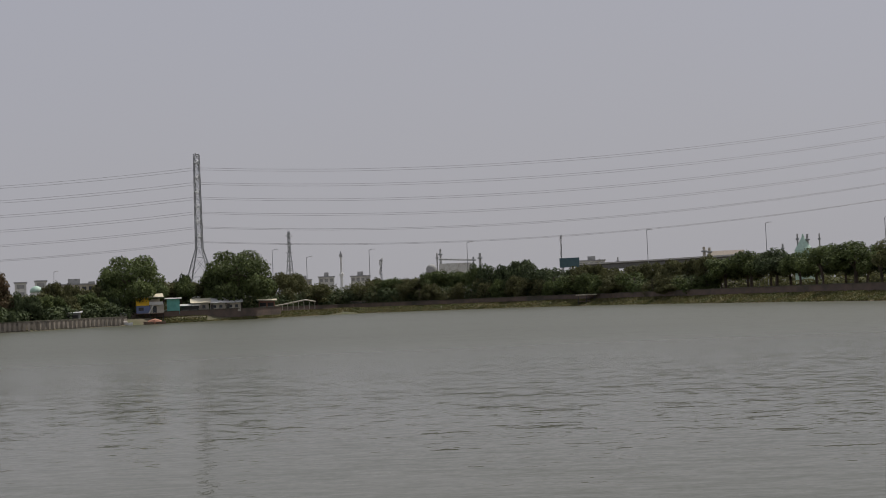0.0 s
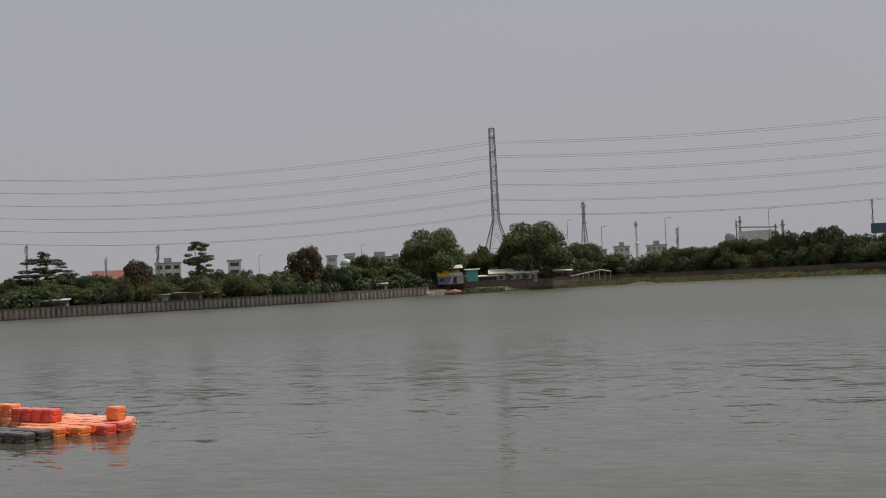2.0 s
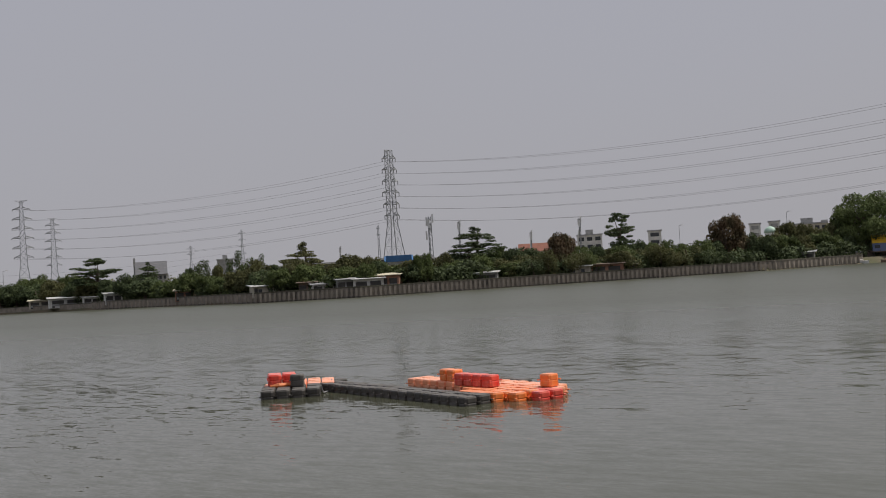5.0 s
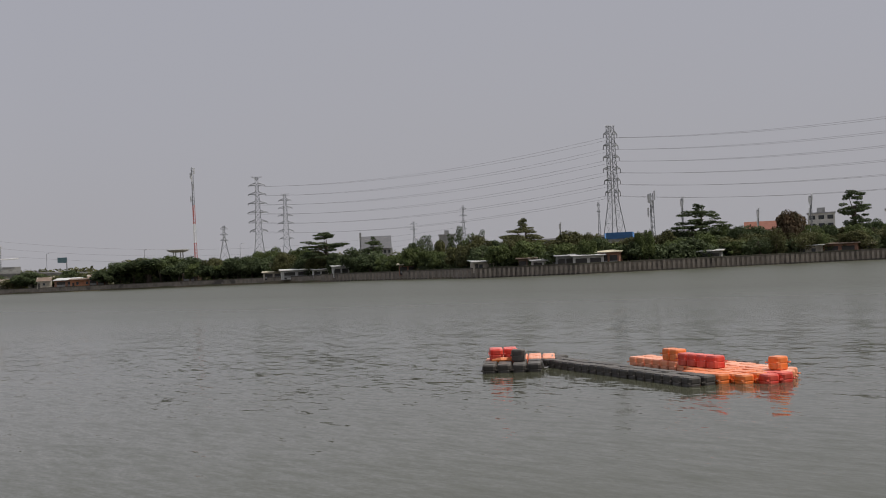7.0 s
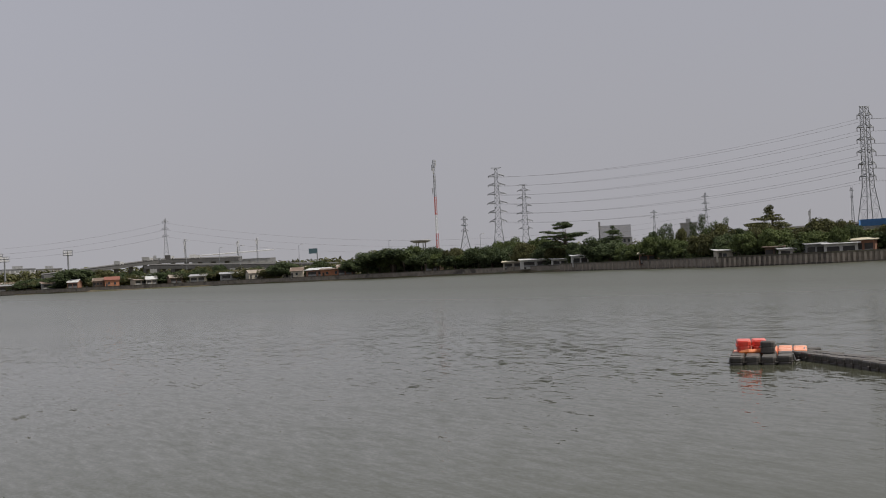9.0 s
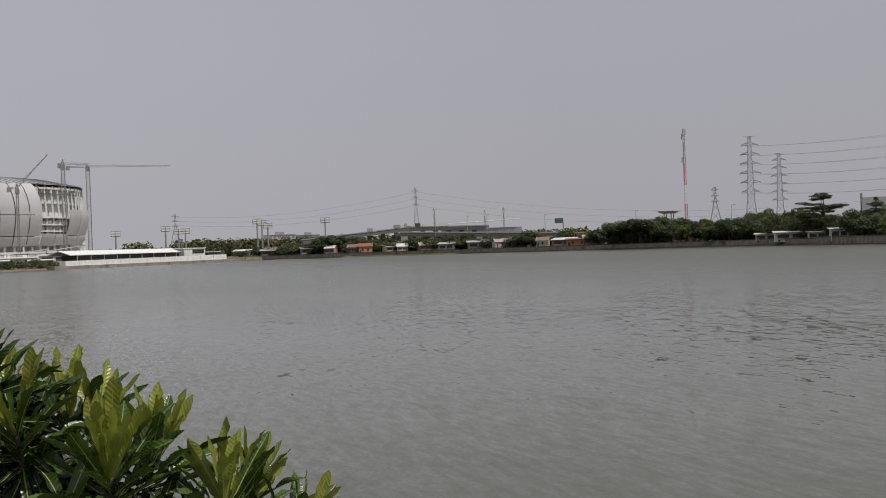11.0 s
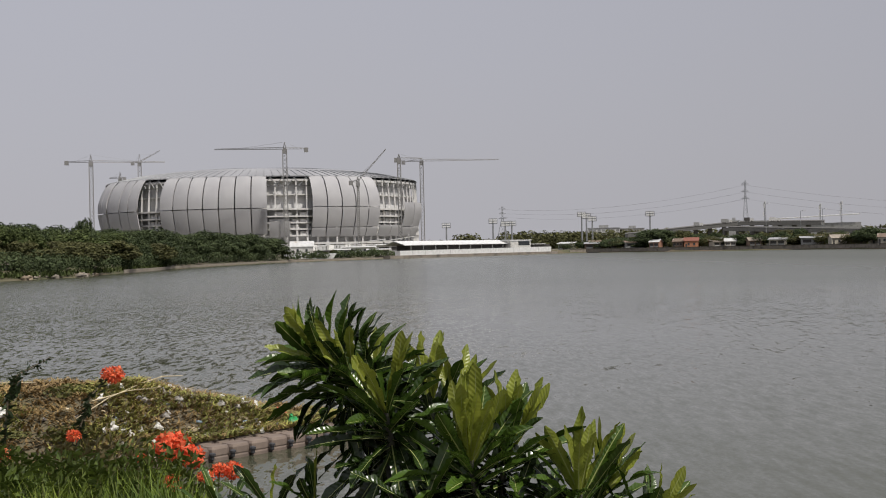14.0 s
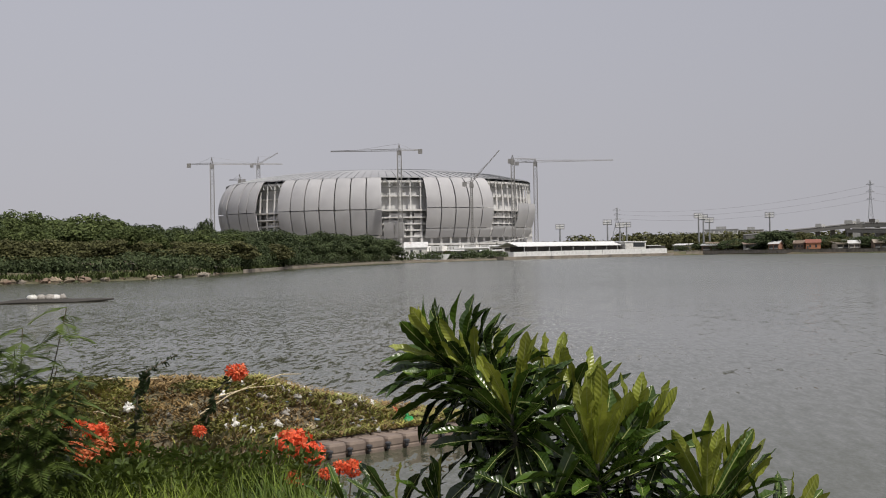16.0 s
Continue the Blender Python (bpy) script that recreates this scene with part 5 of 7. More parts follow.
def flower_head(centre, radius, n, mat, parent, rng):
    """A head of many thin bracts in threes."""
    b = Build()
    for _ in range(n):
        d = Vector(rng.normal(size=3)).normalized()
        p = Vector(centre) + Vector((d.x, d.y, d.z * 0.75)) * radius * (0.45 + 0.55 * rng.random())
        side = d.orthogonal().normalized()
        for k in range(3):
            s = (Matrix.Rotation(k * 2.09 + rng.random(), 3, d) @ side) * radius * 0.3
            t = d.cross(s) * 0.45
            b.add([p, p + s * 0.55 + t + d * 0.006, p + s + d * 0.02, p + s * 0.55 - t + d * 0.006], [(0, 1, 2, 3)])
    part("flower_head", b, mat, parent)


def flowering_shrub(x, y, heads, leaf_r, leaves, label, seed):
    """heads: (dx, dy, z, radius, bright) of the flower heads."""
    rng = np.random.default_rng(seed)
    zg = bank_height(math.degrees(math.atan2(-x, y)), math.hypot(x, y))
    t = thing("flowering_shrub", pose(x, y, zg), label, "shrub", "orange-flowered shrubs")
    fol = Build()
    leaf_bits(fol, (0, 0, leaf_r * 0.55), leaf_r, leaves * 2, 0.042, rng)
    part("foliage", fol, M_SHRUB, t)
    for dx, dy, z, r, bright in heads:
        top = Vector((dx, dy, z - zg))
        part("stem", Build().tube([(dx * 0.2, dy * 0.2, -0.05), Vector((dx * 0.7, dy * 0.7, (z - zg) * 0.6)), top], [0.014, 0.01, 0.006], 5), M_TWIG, t)
        if r:
            flower_head(top, r * 1.25, int(30 + 700 * r), M_PETAL if bright else M_PETAL2, t, rng)
    return t


SHRUB = "straggling shrub with orange-red flower heads in the bank's weeds"
flowering_shrub(-9.6, -1.6, [(-0.18, -0.18, 2.14, 0.125, 1), (-0.11, -0.02, 2.07, 0.1, 1), (0.04, 0.33, 1.98, 0.07, 1), (-0.02, 0.22, 1.97, 0.055, 1), (0.27, 0.16, 1.98, 0.05, 1), (0.5, -0.06, 1.98, 0.06, 1), (-0.23, -0.45, 2.05, 0.035, 1)], 0.34, 500, SHRUB, 1)
flowering_shrub(-9.2, -3.2, [(-0.16, -0.09, 2.32, 0.075, 1), (0.1, 0.06, 2.24, 0.08, 0), (-0.16, 0.2, 2.19, 0.055, 0), (-0.12, -0.21, 2.38, 0.04, 1), (-0.09, -0.29, 2.4, 0.04, 1), (0.33, 0.03, 2.21, 0.08, 0), (0.2, -0.12, 2.26, 0.06, 0)], 0.55, 900, SHRUB, 2)
flowering_shrub(-10.5, -2.85, [(-0.07, 0.06, 2.13, 0.05, 1)], 0.45, 700, SHRUB, 3)
for i, (x, y) in enumerate(((-10.1, -3.8), (-10.8, -2.2), (-10.3, -1.9), (-9.9, -2.4), (-9.0, -3.3), (-8.7, -2.4), (-8.6, -3.9), (-8.2, -2.9), (-9.2, -1.9), (-8.3, -4.3), (-9.9, -4.4), (-11.0, -3.4), (-9.0, -4.4), (-10.7, -4.6))):
    rng = np.random.default_rng(60 + i)
    zg = bank_height(math.degrees(math.atan2(-x, y)), math.hypot(x, y))
    M_SH = M_SHRUB if i % 3 else M_SHRUB2
    t = thing("weed_bush", pose(x, y, zg), "low leafy green weed among grass on the bank", "shrub", "leafy weeds on the bank")
    fol = Build()
    leaf_bits(fol, (0, 0, 0.22), 0.6, 1500, 0.042, rng, 0.7)
    part("foliage", fol, M_SH, t)
    part("stem", Build().tube([(0, 0, -0.05), (0.03, 0, 0.2), (0.05, 0.04, 0.42)], [0.012, 0.009, 0.005], 5), M_TWIG, t)


def leafy_stalk(base, tip, flower, seed, way):
    rng = np.random.default_rng(seed)
    base, tip = Vector(base), Vector(tip)
    t = thing("climber_shoot", Matrix.Translation(base), "arching leafy shoot" + (" tipped with orange-red flowers" if flower else " rising above the weeds"), "shrub")
    d = tip - base
    pts = [Vector((0, 0, -0.1)), *(Vector(w) - base for w in way), d]
    part("stem", Build().tube(pts, [0.012, 0.01, 0.007, 0.004], 5), M_TWIG, t)
    for k in range(30):
        f = 0.2 + 2.75 * k / 29
        q = int(f)
        c = pts[q].lerp(pts[q + 1], f - q) + Vector(rng.normal(size=3)) * 0.018
        b = Build()
        leaf_bits(b, c, 0.035, 4 if k < 18 else 2, 0.048 if k < 18 else 0.034, rng)
        part("leaf", b, M_CLIMB, t)
    if flower:
        flower_head(d, 0.1, 90, M_PETAL, t, rng)


leafy_stalk((-10.7, -2.86, 1.75), (-10.95, -2.53, 2.62), True, 5, ((-10.78, -2.78, 2.2), (-10.84, -2.7, 2.45)))
leafy_stalk((-10.38, -3.36, 1.75), (-10.72, -3.02, 2.81), False, 6, ((-10.42, -3.3, 2.46), (-10.54, -3.25, 2.68)))


def feather_shrub(x, y, seed, lead):
    """A shrub of feathery leaves: thin shoots, each with rows of paired leaflets. lead: ends of the shoots."""
    rng = np.random.default_rng(seed)
    zg = bank_height(math.degrees(math.atan2(-x, y)), math.hypot(x, y))
    t = thing("feathery_shrub", pose(x, y, zg), "young shrub with feathery green leaves on the bank", "shrub")
    for ex, ey, ez in lead:
        e = Vector((ex - x, ey - y, ez - zg))
        s = part("shoot", Build().tube([(0, 0, -0.05), e * 0.5 + Vector((0.03, 0, 0.08)), e], [0.008, 0.005, 0.003], 5), M_TWIG, t)
        for k in range(24):
            f = 0.2 + 0.8 * k / 23
            o = e * f + Vector((0.03, 0, 0.08)) * 4 * f * (1 - f)
            a = k * 2.4 + rng.random()
            d = Vector((math.cos(a), math.sin(a), 0.1 - 0.5 * rng.random())).normalized() * (0.3 - 0.08 * f)
            b = Build()
            b.tube([o, o + d * 0.5 + Vector((0, 0, 0.012)), o + d - Vector((0, 0, 0.05))], [0.004, 0.003, 0.002], 3)
            side = d.cross(Vector((0, 0, 1))).normalized()
            for j in range(2, 15):
                g = j / 14
                c = o + d * g + Vector((0, 0, 0.045 * g * (1 - g) * 1.2 - 0.05 * g * g))
                w = 0.07 * math.sin(math.pi * (0.12 + 0.85 * g)) + 0.016
                for sg in (-1, 1):
                    q = c + side * sg * w + d * 0.12 - Vector((0, 0, 0.015))
                    m = (c + q) / 2 + d.normalized() * 0.016
                    m2 = (c + q) / 2 - d.normalized() * 0.01
                    b.add([c, m2, q, m], [(0, 1, 2, 3)])
            part("frond", b, M_FEATHER, s)


feather_shrub(-7.9, -3.3, 7, ((-7.85, -2.92, 3.38), (-7.8, -3.2, 3.25), (-7.8, -3.45, 3.2), (-7.75, -2.95, 3.0), (-7.9, -2.85, 2.9), (-8.0, -3.6, 3.3), (-7.7, -3.1, 2.75), (-7.8, -3.75, 3.1), (-7.95, -2.9, 2.7), (-7.9, -3.3, 3.1)))

# ---- drifting raft with bundles ----
rp_ = at(112.2, 103)
log_raft = thing("log_raft", pose(rp_.x, rp_.y, 0, 0, 0, 112.2), "dark waterlogged wooden raft carrying pale bundles", "raft")
M_WETWOOD = material("wet_wood", (0.045, 0.04, 0.035), 0.7, scale=2)
for k, (x0, x1, y) in enumerate(((-4.8, 5.5, -0.5), (-4.2, 5.0, 0.0), (-3.4, 4.6, 0.5))):
    part("log", Build().tube([(x0, y, 0.05), (x0 * 0.45, y + 0.12, 0.13 + 0.05 * (k % 2)), (x1 * 0.4, y - 0.1, 0.07), (x1, y + 0.15, 0.22 if k == 0 else 0.03)], [0.09, 0.24, 0.27, 0.08], 8), M_WETWOOD, log_raft)
for k, (x, r, mat) in enumerate(((-1.1, 0.45, "white"), (0.3, 0.5, "grey"), (0.75, 0.42, "white"), (-0.4, 0.4, "grey"), (1.3, 0.3, "grey"))):
    b = Build().lathe([(r * 0.8, 0), (r * 1.1, 0.15), (r * 0.9, 0.34), (r * 0.35, 0.46)], 10)
    rng = np.random.default_rng(90 + k)
    b.v = [(vx * (1 + 0.12 * rng.normal()), vy * (1 + 0.12 * rng.normal()), vz * (1 + 0.12 * rng.normal())) for vx, vy, vz in b.v]
    sack = solid("sack", b, M_LITTER[mat], "stuffed pale sack lying on the raft", "sack", "bundles on the raft", smooth=True)
    sack.matrix_basis = log_raft.matrix_basis @ pose(x, 0, 0.24)


# ---- houses, sheds and works round the lake ----
def paint(name, c, rough=0.8, **k):
    return material(name, c, rough, color2=tuple(x * 0.8 for x in c), scale=k.pop("scale", 0.8), **k)


M_W = {
    "white": paint("white_wall", (0.66, 0.65, 0.62), stain=(0.42, 0.4, 0.36)),
    "cream": paint("cream_wall", (0.5, 0.46, 0.38), stain=(0.3, 0.27, 0.22)),
    "grey": paint("grey_wall", (0.34, 0.34, 0.33), stain=(0.2, 0.2, 0.19)),
    "brown": paint("timber_wall", (0.2, 0.14, 0.1)),
    "brick": paint("brick_wall", (0.36, 0.19, 0.13)),
    "orange": paint("orange_wall", (0.5, 0.22, 0.12)),
    "teal": paint("teal_wall", (0.16, 0.47, 0.42)),
    "yellow": paint("yellow_wall", (0.78, 0.47, 0.03)),
    "blue": paint("blue_wall", (0.16, 0.2, 0.34)),
    "dark": paint("dark_timber_and_shade", (0.075, 0.07, 0.065)),
}
M_R = {
    "zinc": paint("zinc_sheet_roof", (0.62, 0.62, 0.61), 0.5, stain=(0.42, 0.36, 0.3)),
    "rust": paint("rusty_sheet_roof", (0.2, 0.145, 0.11), 0.8, stain=(0.45, 0.42, 0.38)),
    "tile": paint("red_tile_roof", (0.25, 0.1, 0.07), 0.85),
    "grey": paint("grey_roof", (0.36, 0.36, 0.37), 0.7),
    "slate": paint("dark_slate_roof", (0.13, 0.13, 0.14), 0.7),
    "straw": paint("cream_sheet_roof", (0.62, 0.56, 0.42), 0.7),
    "sand": paint("sand_coloured_roof", (0.34, 0.29, 0.24), 0.8),
    "blue": paint("blue_sheet_roof", (0.05, 0.16, 0.36), 0.6),
}
M_GLASS = material("dark_window", (0.05, 0.055, 0.06), 0.15)
M_WHITE = paint("white_paint", (0.75, 0.75, 0.74), 0.6)
M_REDP = paint("red_paint", (0.5, 0.09, 0.06), 0.6)
M_DECK = paint("viaduct_concrete", (0.15, 0.147, 0.14), 0.9)
M_TEALB = paint("billboard_back", (0.07, 0.13, 0.15), 0.7)
M_GREENP = paint("green_paint", (0.4, 0.55, 0.46), 0.6)


def gable(b, w, d, z0, z1, over=0.4, thick=0.12):
    """A pitched roof with its ridge along x."""
    x = w / 2 + over
    y = d / 2 + over
    b.add([(-x, -y, z0), (x, -y, z0), (x, 0, z1), (-x, 0, z1), (x, y, z0), (-x, y, z0),
           (-x, -y, z0 - thick), (x, -y, z0 - thick), (x, 0, z1 - thick), (-x, 0, z1 - thick), (x, y, z0 - thick), (-x, y, z0 - thick)],
          [(0, 1, 2, 3), (3, 2, 4, 5), (7, 6, 9, 8), (8, 9, 11, 10), (0, 6, 7, 1), (4, 10, 11, 5), (1, 7, 8, 2), (2, 8, 10, 4), (0, 3, 9, 6), (3, 5, 11, 9)])


def house(az, dist, w, d, h, wall, roof, label, z=1.7, turn=0.0, style="mono", rise=0.8, windows=2, storeys=1, group="", name="house", door=True, on=None):
    """A small house: walls, roof, door and windows as parts; -y looks at the lake."""
    t = thing(name, facing(az, dist, z, turn) if on is None else on, label, "house" if name == "house" else "shed", group)
    part("wall", Build().box(-w / 2, w / 2, -d / 2, d / 2, -0.3, h), M_W[wall], t)
    r = Build()
    if style == "gable":
        gable(r, w, d, h + 0.1, h + 0.1 + rise)
        part("gable_wall", Build().add([(-w / 2, -d / 2, h), (-w / 2, d / 2, h), (-w / 2, 0, h + rise * 0.9), (w / 2, -d / 2, h), (w / 2, d / 2, h), (w / 2, 0, h + rise * 0.9)],
                                       [(0, 2, 1), (3, 4, 5), (0, 3, 5, 2), (1, 2, 5, 4)]), M_W[wall], t)
    else:
        x, y = w / 2 + 0.6, d / 2 + 0.95
        z0, z1 = h + 0.02, h + rise * 0.6
        r.add([(-x, -y, z0), (x, -y, z0), (x, y, z1), (-x, y, z1), (-x, -y, z0 + 0.14), (x, -y, z0 + 0.14), (x, y, z1 + 0.14), (-x, y, z1 + 0.14)],
              [(3, 2, 1, 0), (4, 5, 6, 7), (0, 1, 5, 4), (1, 2, 6, 5), (2, 3, 7, 6), (3, 0, 4, 7)])
    part("roof", r, M_R[roof], t)
    for s in range(storeys):
        zb = h / storeys * s
        if name in ("shed", "shack") and (w * 7.3) % 1 < 0.6:
            # an open front: dark panels stand for shaded bays between posts under the eaves
            for k in range(2):
                x = -w / 2 + w * (0.27 + 0.46 * k)
                bay = part("open_bay", Build().box(x - w * 0.18, x + w * 0.18, -d / 2 - 0.04, -d / 2 + 0.02, h * 0.12, h * 0.8), M_W["dark"], t)
                part("counter", Build().box(x - w * 0.18, x + w * 0.18, -d / 2 - 0.12, -d / 2 - 0.03, h * 0.12, h * 0.38), M_W["grey"], bay)
            continue
        for k in range(windows):
            x = -w / 2 + w * (k + 0.75) / (windows + 0.5)
            wd, zc, hh = min(0.9, w / windows * 0.4), zb + h / storeys * 0.58, h / storeys * 0.17
            p = part("window", Build().box(x - wd / 2, x + wd / 2, -d / 2 - 0.05, -d / 2 + 0.02, zc - hh, zc + hh), M_GLASS, t)
            part("sill", Build().box(x - wd / 2 - 0.08, x + wd / 2 + 0.08, -d / 2 - 0.14, -d / 2 - 0.0, zc - hh - 0.1, zc - hh), M_W["grey"], p)
    if door:
        x = -w / 2 + w * 0.13
        part("door", Build().box(x - 0.4, x + 0.4, -d / 2 - 0.06, -d / 2 + 0.02, -0.2, min(2.0, h * 0.85)), M_W["dark"], t)
    return t


# the yellow-and-blue hut on stilts, the teal house and the sheds beside them
D_H = 338
hut = thing("stilt_hut", facing(14.6, D_H, 0.0), "two-storey hut, yellow above and blue below, over the water", "house")
part("wall", Build().box(-3.2, 0.6, -2, 2, 3.1, 5.3), M_W["blue"], hut, "blue lower wall")
part("upper_wall", Build().box(-3.3, 0.4, -2.1, 2, 5.3, 7.6), M_W["yellow"], hut, "bright yellow upper wall")
part("annex_wall", Build().box(0.6, 4.4, -1.4, 2, 3.1, 5.6).box(0.5, 3.4, 0.2, 2, 5.6, 7.2), M_W["cream"], hut)
part("balcony", Build().box(0.4, 4.2, -2.2, -1.4, 5.4, 5.6).box(0.4, 4.2, -2.2, -2.1, 5.6, 6.3), M_W["white"], hut)
r = Build()
r.add([(-3.9, -2.7, 7.6), (4.4, -2.5, 7.5), (4.2, 2.4, 8.5), (-3.6, 2.4, 8.5), (-3.9, -2.7, 7.78), (4.4, -2.5, 7.68), (4.2, 2.4, 8.68), (-3.6, 2.4, 8.68)],
      [(3, 2, 1, 0), (4, 5, 6, 7), (0, 1, 5, 4), (1, 2, 6, 5), (2, 3, 7, 6), (3, 0, 4, 7)])
part("roof", r, M_R["straw"], hut)
part("window", Build().box(-2.6, -1.2, -2.06, -1.95, 3.9, 4.8), M_GLASS, hut)
part("doorway", Build().box(1.4, 2.4, -1.46, -1.35, 3.2, 5.1), M_GLASS, hut)
part("stair", Build().beam((0.2, -2.3, 3.0), (1.6, -2.3, 5.5), 0.25), M_W["white"], hut)
for x in (-3.1, -1.2, 0.5, 2.3, 4.2):
    for y in (-1.9, 1.8):
        part("stilt", Build().beam((x, y, -1.0), (x, y, 3.2), 0.22), M_W["dark"], hut)
part("floor_deck", Build().box(-3.6, 4.8, -2.6, 2.2, 2.9, 3.1), M_W["brown"], hut)
house(13.4, D_H + 5, 3.6, 4, 4.0, "teal", "zinc", "small teal-painted house with a tin roof by the water", z=2.9, windows=0, door=False, rise=0.5)
house(12.62, D_H + 7.5, 5.0, 4, 1.8, "dark", "zinc", "low open timber shed with a pale roof", z=2.9, name="shed", windows=2)
house(12.1, D_H + 8.5, 4.75, 4, 2.5, "cream", "straw", "pale shed with a cream tin roof behind the wall", z=2.9, name="shed", rise=2.2)
house(11.27, D_H + 9, 4.5, 4.5, 2.35, "cream", "zinc", "pale shed with a white tin roof behind the wall", z=2.9, name="shed", rise=2.6)
house(10.5, D_H + 9.5, 4.2, 4, 2.3, "cream", "zinc", "pale shed with a white tin roof behind the wall", z=2.9, name="shed", rise=2.4)
house(8.88, D_H + 22, 5.0, 4, 2.6, "brick", "straw", "low red-brown shed with a cream roof", z=2.7, name="shed")
ramp = thing("timber_frame", facing(7.45, D_H + 26, 2.9), "sloping open timber frame on the shore", "frame")
for k in range(8):
    part("post", Build().beam((-6 + 1.7 * k, 0, -0.6), (-6 + 1.7 * k, 0, 0.8 + 0.26 * k if k < 6 else 1.6), 0.2), M_W["cream"], ramp)
part("rail", Build().beam((-6.5, 0, 0.7), (3.0, 0, 2.3), 0.32).beam((3.0, 0, 2.3), (6.2, 0, 1.6), 0.32), M_W["cream"], ramp)
house(4.3, 395, 5, 3, 1.9, "grey", "sand", "small grey shelter behind the shore wall", z=1.9, name="shed", windows=1)
house(3.4, 396, 4, 3, 1.7, "grey", "grey", "small grey shelter behind the shore wall", z=1.9, name="shed", windows=1)
jetty = thing("jetty", facing(-7.05, shore(-7.05) + 9, 0.0), "short jetty hut with a pale roof on the grassy shore", "jetty")
part("roof", Build().box(-3.0, 3.0, -3.4, 2.5, 3.0, 3.2), M_R["straw"], jetty)
part("deck", Build().box(-2.4, 2.4, -3.0, 2.0, 1.2, 1.4), M_W["brown"], jetty)
for x in (-2.3, 0, 2.3):
    for y in (-2.9, 1.9):
        part("post", Build().beam((x, y, -0.6), (x, y, 3.0), 0.2), M_W["dark"], jetty)

# stalls and boats below the hut
M_TARP = paint("faded_red_tarpaulin", (0.5, 0.24, 0.16), 0.8)


def boat(az, dist, length, hull, label, tarp=None):
    t = thing("boat", facing(az, dist, 0, 6), label, "boat", "moored boats")
    b = Build()
    n = 8
    pts = []
    for i in range(n + 1):
        u = i / n
        w = 0.75 * math.sin(math.pi * (0.08 + 0.84 * u)) ** 0.6
        x, zz = (u - 0.5) * length, 0.6 + 0.5 * abs(u - 0.5) ** 2 * 2
        pts += [(x, -w, zz), (x, -w * 0.6, -0.2), (x, w * 0.6, -0.2), (x, w, zz)]
    f = [(i * 4 + j, i * 4 + j + 1, i * 4 + j + 5, i * 4 + j + 4) for i in range(n) for j in range(3)] + [(0, 3, 2, 1), (n * 4, n * 4 + 1, n * 4 + 2, n * 4 + 3)]
    f += [(i * 4, i * 4 + 4, i * 4 + 7, i * 4 + 3) for i in range(n)]
    part("hull", b.add(pts, f), hull, t)
    if tarp:
        c = Build().tube([(-length * 0.3, 0, 0.5), (0, 0, 0.75), (length * 0.3, 0, 0.5)], [0.5, 0.85, 0.5], 8)
        part("cover", c, tarp, t)
    return t


boat(15.9, 327, 6.5, M_WHITE, "small white boat moored by the wall", M_LITTER["grey"])
boat(14.3, 326, 6, M_W["brown"], "boat under a faded red tarpaulin", M_TARP)
house(16.0, 333, 3.4, 2.6, 2.6, "white", "grey", "small white landing hut at the wall's end", z=0.4, name="shed", windows=1)
random.seed(71)
# shanties behind the walls
SHANTY = "makeshift lakeside shack with a patched tin roof"
walls_, roofs_ = ("white", "cream", "grey", "brown", "brick"), ("zinc", "zinc", "rust", "grey", "straw")
for az, off, w, h, wall, roof in ((48.6, 6, 5, 2.6, "brick", "straw"), (39.6, 6, 7, 2.6, "white", "zinc"), (38.5, 6, 5, 3.3, "brick", "straw"), (40.8, 6, 4, 2.8, "grey", "grey"), (41.9, 6, 5, 1.8, "white", "grey"),
                                   (44.8, 7, 6, 2.3, "cream", "zinc"), (42.6, 7, 4, 2.6, "brown", "rust"), (33.6, 7, 5, 2.2, "grey", "zinc"), (29.0, 7, 6, 2.4, "cream", "zinc"), (27.6, 6, 8, 2.6, "brick", "rust"), (26.5, 7, 4, 2.2, "brown", "straw"),
                                   (54.2, 6, 10, 2.6, "white", "zinc"), (55.3, 6, 7, 2.2, "cream", "straw"), (52.0, 6, 5, 3.2, "white", "zinc"), (53.0, 7, 5, 2.3, "white", "grey"), (18.2, 9, 5, 2.4, "grey", "grey"), (64.4, 8, 9, 3.2, "orange", "rust")):
    house(az, shore(az) + off, w, 4, h * 0.8 + 0.5, wall, roof, SHANTY if wall != "orange" else "orange-painted lakeside shack with a rusty roof", z=1.5, turn=random.uniform(-12, 12), group="lakeside shacks", name="shack")
a = 57.0
while a < 81.5:
    for off in (9, 22, 44):
        if random.random() < (0.3 if a < 64 else 0.75):
            d = shore(a) + off + random.uniform(-1, 4)
            house(a + random.uniform(-0.3, 0.3), d, random.uniform(5, 10), random.uniform(4, 6), random.uniform(2.0, 2.9) + off * 0.03, random.choice(("cream", "grey", "brown", "brick", "grey")), random.choice(("rust", "grey", "sand", "zinc", "rust")), SHANTY,
                  z=1.9 if off < 10 else 1.5, turn=random.uniform(-25, 25), style=random.choice(("mono", "gable")), rise=1.5, group="lakeside shacks", name="shack", windows=random.randint(1, 3))
    a += random.uniform(0.9, 1.4)
house(75.05, shore(75) + 9, 6.6, 6, 3.4, "orange", "tile", "orange house with a pitched roof by the lake", z=1.6, style="gable", rise=1.6, windows=2)
